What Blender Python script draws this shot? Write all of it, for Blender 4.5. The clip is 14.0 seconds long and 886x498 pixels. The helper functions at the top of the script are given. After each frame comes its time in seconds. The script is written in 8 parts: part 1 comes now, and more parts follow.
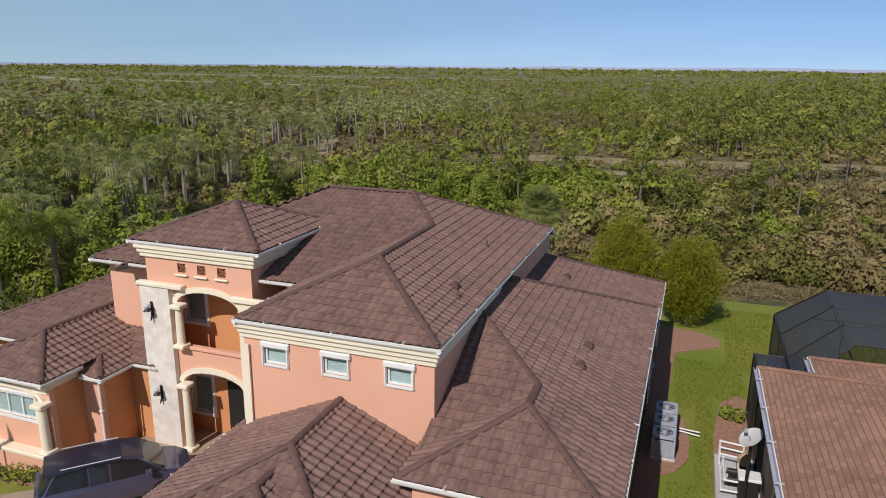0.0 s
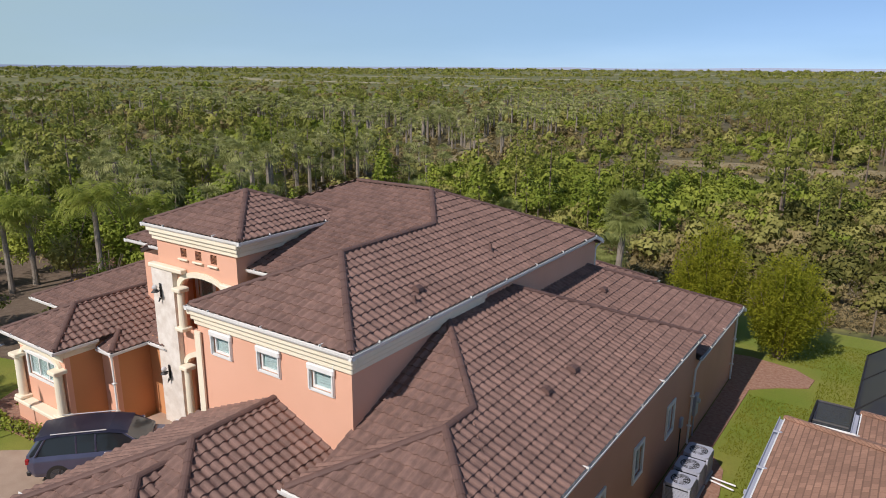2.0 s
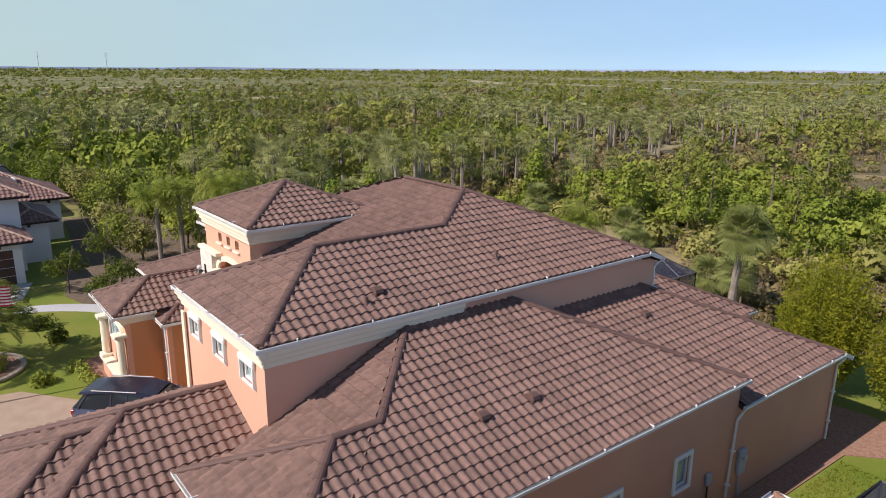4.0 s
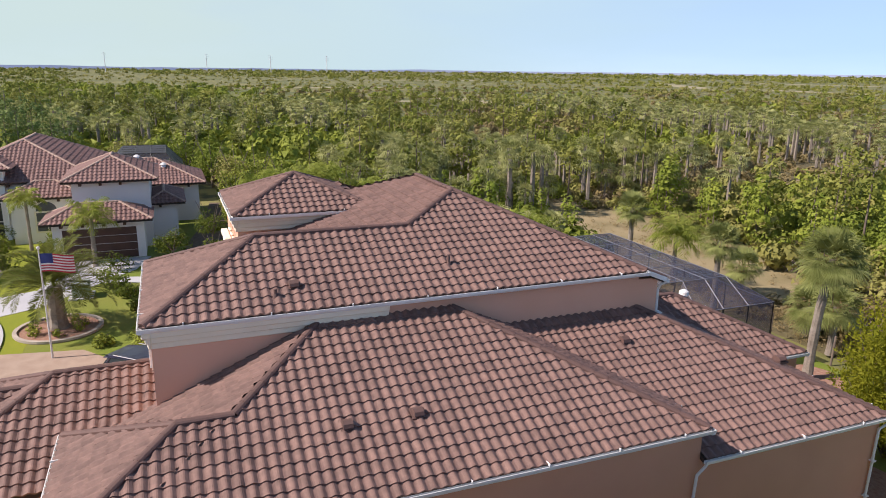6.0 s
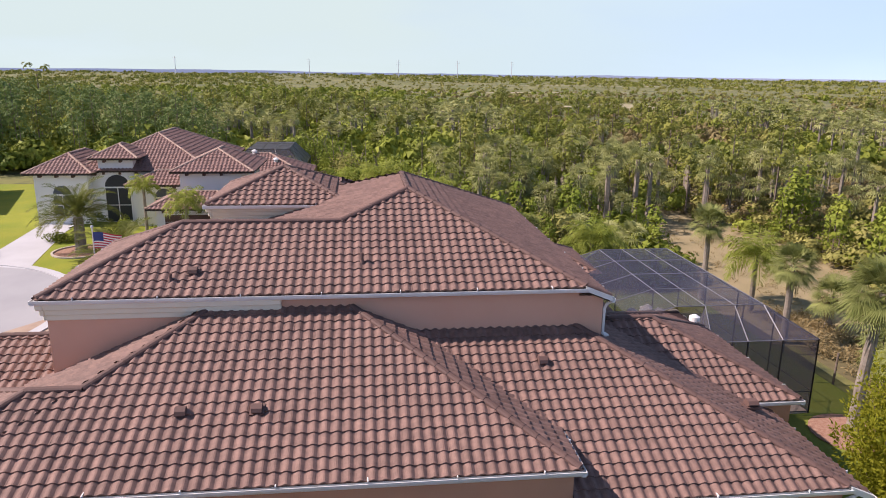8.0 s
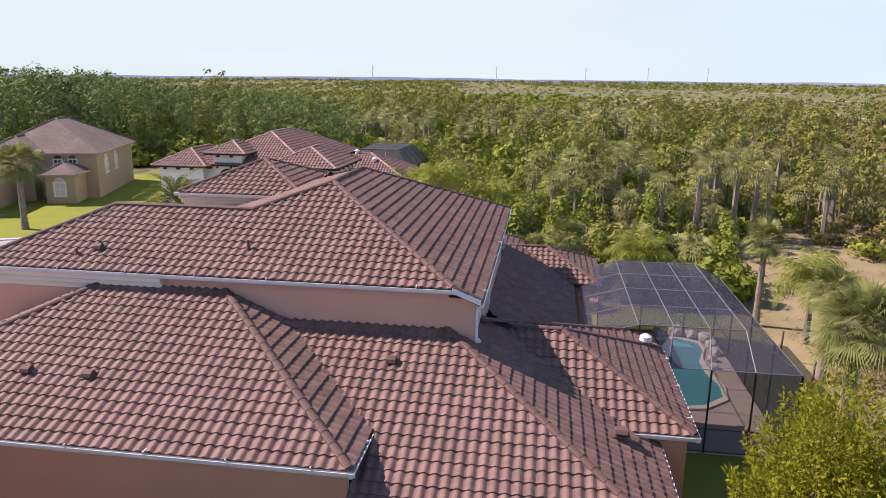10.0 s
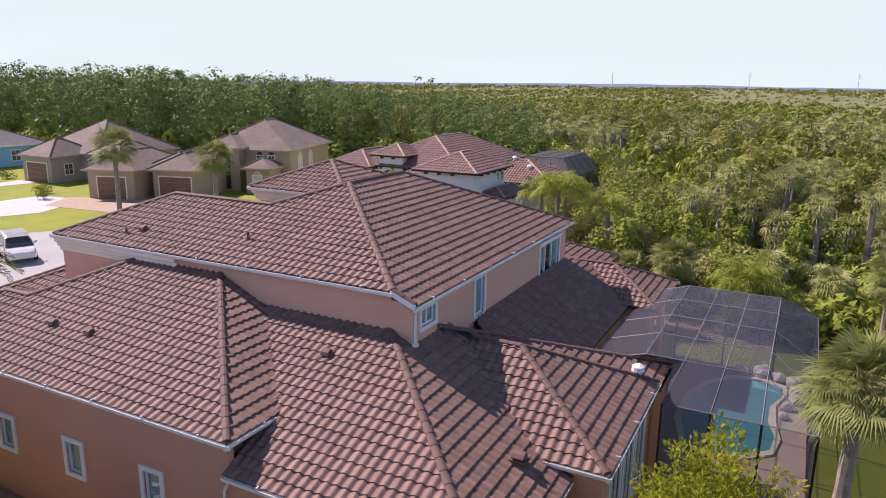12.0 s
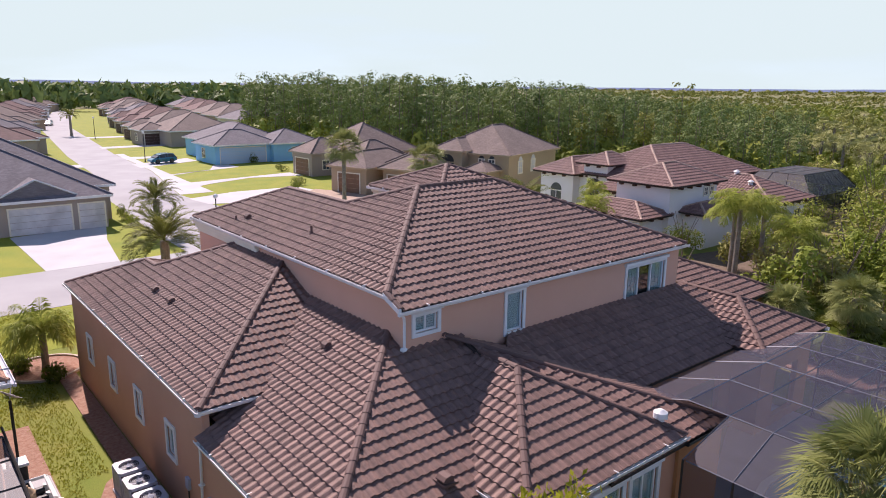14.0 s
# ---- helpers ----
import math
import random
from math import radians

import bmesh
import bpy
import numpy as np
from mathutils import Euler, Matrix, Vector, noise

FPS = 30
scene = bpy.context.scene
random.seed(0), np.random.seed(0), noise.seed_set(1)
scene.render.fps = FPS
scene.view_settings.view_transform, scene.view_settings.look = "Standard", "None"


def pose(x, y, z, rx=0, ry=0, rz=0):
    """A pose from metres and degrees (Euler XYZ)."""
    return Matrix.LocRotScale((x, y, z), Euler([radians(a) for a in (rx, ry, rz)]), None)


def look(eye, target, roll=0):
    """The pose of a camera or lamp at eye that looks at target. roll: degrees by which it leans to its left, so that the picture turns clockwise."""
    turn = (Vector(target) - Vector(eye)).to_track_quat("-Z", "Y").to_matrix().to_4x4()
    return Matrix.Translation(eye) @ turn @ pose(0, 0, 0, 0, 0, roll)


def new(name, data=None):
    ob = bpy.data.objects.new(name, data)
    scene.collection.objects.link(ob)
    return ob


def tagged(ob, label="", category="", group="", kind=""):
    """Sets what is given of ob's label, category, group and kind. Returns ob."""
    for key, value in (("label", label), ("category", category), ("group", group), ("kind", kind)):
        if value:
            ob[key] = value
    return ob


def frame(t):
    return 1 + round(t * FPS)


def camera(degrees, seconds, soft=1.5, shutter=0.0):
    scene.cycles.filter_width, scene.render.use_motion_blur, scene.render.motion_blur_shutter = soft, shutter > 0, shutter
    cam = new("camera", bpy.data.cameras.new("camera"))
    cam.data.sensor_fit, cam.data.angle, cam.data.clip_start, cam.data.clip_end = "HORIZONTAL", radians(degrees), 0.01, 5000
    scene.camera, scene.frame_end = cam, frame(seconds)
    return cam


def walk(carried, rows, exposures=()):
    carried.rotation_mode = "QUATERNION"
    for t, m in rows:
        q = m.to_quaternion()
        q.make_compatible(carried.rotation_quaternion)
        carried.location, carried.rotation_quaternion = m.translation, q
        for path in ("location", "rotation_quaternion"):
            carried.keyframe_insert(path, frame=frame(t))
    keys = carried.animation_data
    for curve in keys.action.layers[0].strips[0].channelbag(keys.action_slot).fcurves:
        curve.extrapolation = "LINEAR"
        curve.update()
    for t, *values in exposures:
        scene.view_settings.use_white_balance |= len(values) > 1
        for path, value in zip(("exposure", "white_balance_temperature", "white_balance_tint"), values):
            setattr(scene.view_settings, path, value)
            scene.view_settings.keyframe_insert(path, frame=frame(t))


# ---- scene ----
cam = camera(64.85, 14.0, soft=0.95)
# t, x, y, z, yaw, pitch, roll
PATH = [
    (0.0, 5.789, -23.616, 13.897, 19.55, -14.78, 0.57),
    (0.5, 6.992, -22.716, 13.826, 23.35, -14.73, 0.47),
    (1.0, 8.179, -21.709, 13.691, 27.00, -14.73, 0.40),
    (1.5, 9.387, -20.572, 13.557, 30.73, -14.73, 0.40),
    (2.0, 10.529, -19.343, 13.465, 34.34, -14.71, 0.36),
    (2.5, 11.626, -18.035, 13.386, 38.29, -14.72, 0.33),
    (3.0, 12.722, -16.625, 13.302, 43.57, -14.67, 0.33),
    (3.5, 13.736, -15.219, 13.241, 48.13, -14.62, 0.30),
    (6.0, 17.343, -6.987, 12.932, 68.38, -14.44, 0.62),
    (6.5, 17.722, -5.158, 12.859, 72.05, -14.41, 0.74),
    (7.0, 18.004, -3.357, 12.787, 75.64, -14.35, 0.72),
    (7.5, 18.195, -1.501, 12.714, 79.34, -14.23, 0.76),
    (8.0, 18.287, 0.493, 12.654, 83.20, -14.17, 0.76),
    (10.5, 17.556, 11.022, 12.330, 102.15, -13.70, 0.66),
    (11.0, 17.101, 12.871, 12.362, 106.30, -13.64, 0.72),
    (11.5, 16.529, 14.714, 12.437, 111.47, -13.55, 0.82),
    (12.0, 15.827, 16.445, 12.504, 117.41, -13.48, 0.79),
    (12.5, 14.832, 18.084, 12.554, 123.19, -13.48, 0.64),
    (13.0, 13.572, 19.607, 12.562, 129.23, -13.44, 0.62),
    (13.5, 12.207, 20.918, 12.558, 135.10, -13.39, 0.58),
    (14.0, 10.773, 22.139, 12.564, 140.45, -13.25, 0.64),
]
walk(cam, [(t, pose(x, y, z, 0, 0, yaw) @ pose(0, 0, 0, 90 + pitch) @ pose(0, 0, 0, 0, 0, roll)) for t, x, y, z, yaw, pitch, roll in PATH],
     [(0, -0.38, 6350, 19), (3, -0.05, 6400, 20), (6.5, 0.38, 6650, 27), (8, 0.47, 6750, 32), (11.5, 0.60, 6700, 37), (14, 0.53, 6650, 36)])

# ---- world, sun ----
world = bpy.data.worlds.new("world")
scene.world = world
world.use_nodes = True
wn = world.node_tree
sky = wn.nodes.new("ShaderNodeTexSky")
sky.sky_type = 'NISHITA'
sky.sun_disc = False
sky.sun_elevation = radians(44)
sky.sun_rotation = radians(187)
sky.altitude = 10
sky.air_density = 0.4
sky.dust_density = 0.0
sky.ozone_density = 2.0
# thin high veil over the clear sky, slightly streaky
veil = wn.nodes.new("ShaderNodeMix"); veil.data_type = 'RGBA'
tc = wn.nodes.new("ShaderNodeTexCoord")
mp_ = wn.nodes.new("ShaderNodeMapping"); mp_.inputs["Scale"].default_value = (1.0, 1.6, 7.0)
cirrus = wn.nodes.new("ShaderNodeTexNoise"); cirrus.inputs["Scale"].default_value = 1.6; cirrus.inputs["Detail"].default_value = 6
streak = wn.nodes.new("ShaderNodeMapRange")
streak.inputs["From Min"].default_value, streak.inputs["From Max"].default_value = 0.35, 0.7
streak.inputs["To Min"].default_value, streak.inputs["To Max"].default_value = 0.56, 0.80
wn.links.new(tc.outputs["Generated"], mp_.inputs[0]); wn.links.new(mp_.outputs[0], cirrus.inputs["Vector"])
wn.links.new(cirrus.outputs["Fac"], streak.inputs["Value"])
toward = wn.nodes.new("ShaderNodeVectorMath"); toward.operation = 'DOT_PRODUCT'
toward.inputs[1].default_value = (-0.7, -0.7, 0.0)
wn.links.new(tc.outputs["Generated"], toward.inputs[0])
side = wn.nodes.new("ShaderNodeMapRange")
side.inputs["From Min"].default_value, side.inputs["From Max"].default_value = -0.75, 0.7
wn.links.new(toward.outputs["Value"], side.inputs["Value"])
haze = wn.nodes.new("ShaderNodeMix"); haze.data_type = 'RGBA'
haze.inputs[6].default_value, haze.inputs[7].default_value = (2.4, 4.6, 7.1, 1), (3.5, 4.8, 4.55, 1)
wn.links.new(side.outputs[0], haze.inputs[0])
wn.links.new(haze.outputs[2], veil.inputs[7])
thick = wn.nodes.new("ShaderNodeMath"); thick.operation = 'MULTIPLY_ADD'; thick.use_clamp = True
thick.inputs[1].default_value = 0.36
wn.links.new(side.outputs[0], thick.inputs[0]); wn.links.new(streak.outputs[0], thick.inputs[2])
# the veil is seen edge-on near the horizon and thins overhead
up = wn.nodes.new("ShaderNodeSeparateXYZ"); wn.links.new(tc.outputs["Generated"], up.inputs[0])
thin = wn.nodes.new("ShaderNodeMapRange")
thin.inputs["From Min"].default_value, thin.inputs["From Max"].default_value = 0.12, 0.75
thin.inputs["To Min"].default_value, thin.inputs["To Max"].default_value = 1.0, 0.12
wn.links.new(up.outputs[2], thin.inputs["Value"])
amount = wn.nodes.new("ShaderNodeMath"); amount.operation = 'MULTIPLY'
wn.links.new(thick.outputs[0], amount.inputs[0]); wn.links.new(thin.outputs[0], amount.inputs[1])
wn.links.new(amount.outputs[0], veil.inputs[0])
wn.links.new(sky.outputs[0], veil.inputs[6])
wn.links.new(veil.outputs[2], wn.nodes["Background"].inputs[0])
wn.nodes["Background"].inputs[1].default_value = 0.13
sun = new("sun", bpy.data.lights.new("sun", 'SUN'))
sun.data.energy = 4.9
sun.data.angle = radians(0.6)
sun.data.color = (1.0, 0.95, 0.84)
sun.matrix_world = look((-16, -106, 100), (0, 0, 0))

# ---- materials ----
def mat(name, base, alt=None, scale=1.0, rough=0.8, bump=0.0, bump_scale=40.0, fine=0.15, metal=0.0, island=0.0, detail=4.0, stretch=(1, 1, 1)):
    """Two scales of noise over a base colour, with fine relief; island: variation from piece to piece."""
    m = bpy.data.materials.new(name)
    m.use_nodes = True
    nt = m.node_tree
    nodes, links = nt.nodes, nt.links
    b = nodes["Principled BSDF"]
    b.inputs["Roughness"].default_value = rough
    b.inputs["Metallic"].default_value = metal
    geo = nodes.new("ShaderNodeNewGeometry")
    mp = nodes.new("ShaderNodeMapping")
    mp.inputs["Scale"].default_value = stretch
    links.new(geo.outputs["Position"], mp.inputs["Vector"])
    n1 = nodes.new("ShaderNodeTexNoise")
    n1.inputs["Scale"].default_value = scale
    n1.inputs["Detail"].default_value = detail
    links.new(mp.outputs[0], n1.inputs["Vector"])
    ramp = nodes.new("ShaderNodeMapRange")
    ramp.inputs["From Min"].default_value, ramp.inputs["From Max"].default_value = 0.3, 0.7
    links.new(n1.outputs["Fac"], ramp.inputs["Value"])
    fac = ramp.outputs[0]
    if island:
        oi = nodes.new("ShaderNodeObjectInfo")
        ad = nodes.new("ShaderNodeMath"); ad.operation = 'ADD'
        links.new(geo.outputs["Random Per Island"], ad.inputs[0]); links.new(oi.outputs["Random"], ad.inputs[1])
        fr = nodes.new("ShaderNodeMath"); fr.operation = 'FRACT'
        links.new(ad.outputs[0], fr.inputs[0])
        mx = nodes.new("ShaderNodeMix")
        mx.inputs[0].default_value = island
        links.new(fac, mx.inputs[2]); links.new(fr.outputs[0], mx.inputs[3])
        fac = mx.outputs[0]
    mix = nodes.new("ShaderNodeMix"); mix.data_type = 'RGBA'
    mix.inputs[6].default_value = (*base, 1)
    mix.inputs[7].default_value = (*(alt or tuple(c * 0.7 for c in base)), 1)
    links.new(fac, mix.inputs[0])
    n2 = nodes.new("ShaderNodeTexNoise")
    n2.inputs["Scale"].default_value = bump_scale
    n2.inputs["Detail"].default_value = 3
    links.new(geo.outputs["Position"], n2.inputs["Vector"])
    r2 = nodes.new("ShaderNodeMapRange")
    r2.inputs["To Min"].default_value, r2.inputs["To Max"].default_value = 1 - fine, 1 + fine
    links.new(n2.outputs["Fac"], r2.inputs["Value"])
    mul = nodes.new("ShaderNodeMix"); mul.data_type = 'RGBA'; mul.blend_type = 'MULTIPLY'
    mul.inputs[0].default_value = 1
    links.new(mix.outputs[2], mul.inputs[6]); links.new(r2.outputs[0], mul.inputs[7])
    links.new(mul.outputs[2], b.inputs["Base Color"])
    if bump:
        bp = nodes.new("ShaderNodeBump")
        bp.inputs["Strength"].default_value = bump
        bp.inputs["Distance"].default_value = 0.02
        links.new(n2.outputs["Fac"], bp.inputs["Height"])
        links.new(bp.outputs[0], b.inputs["Normal"])
    return m

def leafmat(name, base, alt, scale=0.12, island=0.45, through_light=0.45):
    """Leaves: part of the light passes through them."""
    m = mat(name, base, alt, scale=scale, rough=0.6, bump_scale=3.0, fine=0.32, island=island * 0.35, detail=2)
    nodes, links = m.node_tree.nodes, m.node_tree.links
    b = nodes["Principled BSDF"]
    b.inputs["Specular IOR Level"].default_value = 0.1
    tl = nodes.new("ShaderNodeBsdfTranslucent")
    links.new(b.inputs["Base Color"].links[0].from_socket, tl.inputs[0])
    mx = nodes.new("ShaderNodeMixShader")
    mx.inputs[0].default_value = through_light
    links.new(b.outputs[0], mx.inputs[1]); links.new(tl.outputs[0], mx.inputs[2])
    links.new(mx.outputs[0], nodes["Material Output"].inputs[0])
    return m

def tilemat(name, base, alt, rough=0.8):
    """Stone-coated roof tile: a tone of its own for each tile, blotches of a hand's width, and fine grit."""
    m = mat(name, base, alt, scale=5.5, rough=rough, bump=0.45, bump_scale=45, fine=0.28, detail=2)
    nodes, links = m.node_tree.nodes, m.node_tree.links
    src = next(n for n in nodes if n.bl_idname == "ShaderNodeMix" and n.data_type == 'RGBA' and n.blend_type == 'MIX').inputs[0]
    blot_ = src.links[0].from_socket
    at = nodes.new("ShaderNodeAttribute"); at.attribute_name = "tone"
    oi = nodes.new("ShaderNodeObjectInfo")
    ad = nodes.new("ShaderNodeMath"); ad.operation = 'ADD'
    links.new(at.outputs["Fac"], ad.inputs[0]); links.new(oi.outputs["Random"], ad.inputs[1])
    fr = nodes.new("ShaderNodeMath"); fr.operation = 'FRACT'; links.new(ad.outputs[0], fr.inputs[0])
    big = nodes.new("ShaderNodeTexNoise"); big.inputs["Scale"].default_value = 0.35; big.inputs["Detail"].default_value = 3
    links.new(nodes["Geometry"].outputs["Position"], big.inputs["Vector"])
    m1 = nodes.new("ShaderNodeMix"); m1.inputs[0].default_value = 0.45
    links.new(blot_, m1.inputs[2]); links.new(fr.outputs[0], m1.inputs[3])
    m2 = nodes.new("ShaderNodeMix"); m2.inputs[0].default_value = 0.3
    links.new(m1.outputs[0], m2.inputs[2]); links.new(big.outputs["Fac"], m2.inputs[3])
    links.new(m2.outputs[0], src)
    return m
M_TILE = tilemat("roof_tile", (0.29, 0.172, 0.137), (0.105, 0.061, 0.05), 0.75)
M_CAP = mat("cap_tile", (0.15, 0.085, 0.07), (0.10, 0.056, 0.047), scale=1.2, rough=0.75, bump=0.25, bump_scale=35, fine=0.2, island=0.5)
M_DECK = mat("roof_underlay", (0.05, 0.035, 0.03), rough=0.9)
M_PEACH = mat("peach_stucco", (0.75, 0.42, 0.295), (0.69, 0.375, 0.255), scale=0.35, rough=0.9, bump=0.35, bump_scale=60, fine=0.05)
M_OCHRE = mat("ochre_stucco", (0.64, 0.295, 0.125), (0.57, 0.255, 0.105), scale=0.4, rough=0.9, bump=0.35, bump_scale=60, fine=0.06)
# the peach stucco again, shade of the east and rear walls in its colour
M_PEACH_SHADE = mat("shaded_peach_stucco", (0.66, 0.345, 0.215), (0.59, 0.30, 0.185), scale=0.4, rough=0.9, bump=0.35, bump_scale=60, fine=0.06)
M_CREAM = mat("cream_trim", (0.82, 0.76, 0.60), (0.76, 0.69, 0.54), scale=0.8, rough=0.7, fine=0.04)
M_WHITE = mat("white_paint", (0.80, 0.80, 0.78), (0.72, 0.72, 0.70), scale=1.5, rough=0.5, fine=0.05)
M_STONE = mat("white_stone", (0.78, 0.74, 0.68), (0.62, 0.56, 0.49), scale=3, rough=0.85, bump=0.5, bump_scale=25, fine=0.12)
M_LAWN = mat("lawn_grass", (0.13, 0.185, 0.012), (0.215, 0.215, 0.035), scale=0.35, rough=0.95, bump=0.8, bump_scale=30, fine=0.42, detail=7)
def plainmat(name):
    """Scrub seen from afar: wide patches of green, olive and straw, broken by growth of a bush's size."""
    m = mat(name, (0.15, 0.15, 0.04), (0.27, 0.24, 0.08), scale=0.011, rough=0.95, bump=1.0, bump_scale=0.55, fine=0.2, detail=6)
    nodes, links = m.node_tree.nodes, m.node_tree.links
    geo = nodes["Geometry"]
    b = nodes["Principled BSDF"]
    def layer(src, scale, lo, hi, col, detail, squash=1.0):
        mp = nodes.new("ShaderNodeMapping"); mp.inputs["Scale"].default_value = (1, squash, 1)
        links.new(geo.outputs["Position"], mp.inputs[0])
        n = nodes.new("ShaderNodeTexNoise"); n.inputs["Scale"].default_value = scale; n.inputs["Detail"].default_value = detail
        links.new(mp.outputs[0], n.inputs["Vector"])
        r = nodes.new("ShaderNodeMapRange"); r.inputs["From Min"].default_value, r.inputs["From Max"].default_value = lo, hi
        links.new(n.outputs["Fac"], r.inputs["Value"])
        x = nodes.new("ShaderNodeMix"); x.data_type = 'RGBA'
        x.inputs[7].default_value = (*col, 1)
        links.new(r.outputs[0], x.inputs[0]); links.new(src, x.inputs[6])
        return x.outputs[2]
    c = b.inputs["Base Color"].links[0].from_socket
    c = layer(c, 0.006, 0.50, 0.62, (0.135, 0.155, 0.035), 5, 1.4)
    c = layer(c, 0.09, 0.47, 0.60, (0.085, 0.10, 0.03), 7)
    c = layer(c, 0.35, 0.50, 0.64, (0.05, 0.06, 0.022), 5)
    links.new(c, b.inputs["Base Color"])
    return m
M_GROUND = plainmat("scrub_ground")
M_ROAD = mat("concrete_road", (0.36, 0.36, 0.37), (0.30, 0.30, 0.31), scale=0.25, rough=0.9, fine=0.08)
M_PAVER = mat("brick_pavers", (0.40, 0.30, 0.225), (0.33, 0.235, 0.175), scale=1.6, rough=0.9, bump=0.3, fine=0.15)
M_DRIVE = mat("concrete_drive", (0.50, 0.50, 0.51), (0.43, 0.43, 0.44), scale=0.4, rough=0.9, fine=0.06)
M_TANST = mat("tan_stucco", (0.46, 0.34, 0.21), (0.41, 0.30, 0.19), scale=0.3, rough=0.9, fine=0.06)
M_MULCH = mat("mulch_rock", (0.27, 0.13, 0.085), (0.36, 0.22, 0.155), scale=7, rough=0.95, bump=1.0, bump_scale=20, fine=0.3)
M_KERB = mat("bed_edging", (0.50, 0.43, 0.36), rough=0.9)
M_BRONZE = mat("bronze_frame", (0.03, 0.027, 0.025), rough=0.5)
M_ALU = mat("white_beam", (0.62, 0.62, 0.62), rough=0.5)
M_GREY = mat("unit_metal", (0.42, 0.44, 0.52), (0.36, 0.38, 0.45), rough=0.5)
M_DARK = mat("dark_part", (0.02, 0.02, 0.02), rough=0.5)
M_BARK = mat("bark", (0.22, 0.17, 0.13), (0.13, 0.10, 0.08), scale=3, rough=0.95, fine=0.3)
M_PALMBARK = mat("palm_bark", (0.30, 0.26, 0.215), (0.20, 0.165, 0.13), scale=4, rough=0.95, bump=0.6, bump_scale=12, fine=0.3)

def glassmat(name, gloss=0.25, tint=(0.75, 0.85, 0.85)):
    """Clear glass: seen through, with a sharp reflection that grows towards the edge."""
    m = bpy.data.materials.new(name); m.use_nodes = True
    nodes, links = m.node_tree.nodes, m.node_tree.links
    nodes.remove(nodes["Principled BSDF"])
    tr = nodes.new("ShaderNodeBsdfTransparent"); tr.inputs[0].default_value = (*tint, 1)
    gl = nodes.new("ShaderNodeBsdfGlossy"); gl.inputs["Roughness"].default_value = 0.02
    lw = nodes.new("ShaderNodeLayerWeight"); lw.inputs[0].default_value = gloss
    mx = nodes.new("ShaderNodeMixShader")
    sc_ = nodes.new("ShaderNodeMath"); sc_.operation = 'MULTIPLY_ADD'; sc_.inputs[1].default_value = 0.4; sc_.inputs[2].default_value = 0.03
    links.new(lw.outputs["Facing"], sc_.inputs[0]); links.new(sc_.outputs[0], mx.inputs[0]); links.new(tr.outputs[0], mx.inputs[1]); links.new(gl.outputs[0], mx.inputs[2])
    links.new(mx.outputs[0], nodes["Material Output"].inputs[0])
    return m
M_GLASS = glassmat("window_glass")
M_BLIND = mat("white_blind", (0.80, 0.82, 0.82), (0.70, 0.73, 0.74), scale=0.7, rough=0.6)

# ---- mesh helpers ----
def mesh_ob(name, verts, faces, material, parent=None, smooth=False):
    me = bpy.data.meshes.new(name)
    me.from_pydata([tuple(v) for v in verts], [], [tuple(f) for f in faces])
    me.materials.append(material)
    if smooth:
        me.polygons.foreach_set("use_smooth", [True] * len(me.polygons))
    me.update()
    ob = new(name, me)
    ob.parent = parent
    return ob

def part(name, bm, material, parent, label=""):
    bmesh.ops.recalc_face_normals(bm, faces=bm.faces)
    me = bpy.data.meshes.new(name)
    bm.to_mesh(me); bm.free()
    me.materials.append(material)
    ob = new(name, me)
    ob.parent = parent
    if label:
        ob["label"] = label
    return ob

def box(bm, x0, x1, y0, y1, z0, z1, bevel=0.0):
    vs = [bm.verts.new((x, y, z)) for z in (z0, z1) for y in (y0, y1) for x in (x0, x1)]
    fs = [bm.faces.new([vs[i] for i in f]) for f in ((0, 2, 3, 1), (4, 5, 7, 6), (0, 1, 5, 4), (2, 6, 7, 3), (0, 4, 6, 2), (1, 3, 7, 5))]
    if bevel:
        es = {e for f in fs for e in f.edges}
        bmesh.ops.bevel(bm, geom=list(es), offset=bevel, segments=1, affect='EDGES')

def cyl(bm, p0, p1, r0, r1=None, seg=12, caps=True):
    p0, p1 = Vector(p0), Vector(p1)
    r1 = r0 if r1 is None else r1
    q = (p1 - p0).to_track_quat('Z', 'Y')
    a = [bm.verts.new(p0 + q @ Vector((r0 * math.cos(2 * math.pi * i / seg), r0 * math.sin(2 * math.pi * i / seg), 0))) for i in range(seg)]
    b = [bm.verts.new(p1 + q @ Vector((r1 * math.cos(2 * math.pi * i / seg), r1 * math.sin(2 * math.pi * i / seg), 0))) for i in range(seg)]
    for i in range(seg):
        bm.faces.new((a[i], a[(i + 1) % seg], b[(i + 1) % seg], b[i]))
    if caps:
        bm.faces.new(a[::-1]); bm.faces.new(b)

def poly_slab(name, pts, z, material, parent=None, thick=0.05):
    bm = bmesh.new()
    top = [bm.verts.new((x, y, z)) for x, y in pts]
    bot = [bm.verts.new((x, y, z - thick)) for x, y in pts]
    bm.faces.new(top); bm.faces.new(bot[::-1])
    n = len(pts)
    for i in range(n):
        bm.faces.new((top[i], bot[i], bot[(i + 1) % n], top[(i + 1) % n]))
    return part(name, bm, material, parent)

def thing(name, label, category, group="", kind="", at=(0, 0, 0)):
    ob = new(name)
    ob.location = at
    return tagged(ob, label, category, group, kind)

# ---- tiled hip roofs ----
PROFILE = ((0.0, 0.004), (0.14, 0.012), (0.28, 0.036), (0.44, 0.052), (0.58, 0.050), (0.74, 0.028), (0.88, 0.006), (1.0, 0.004))

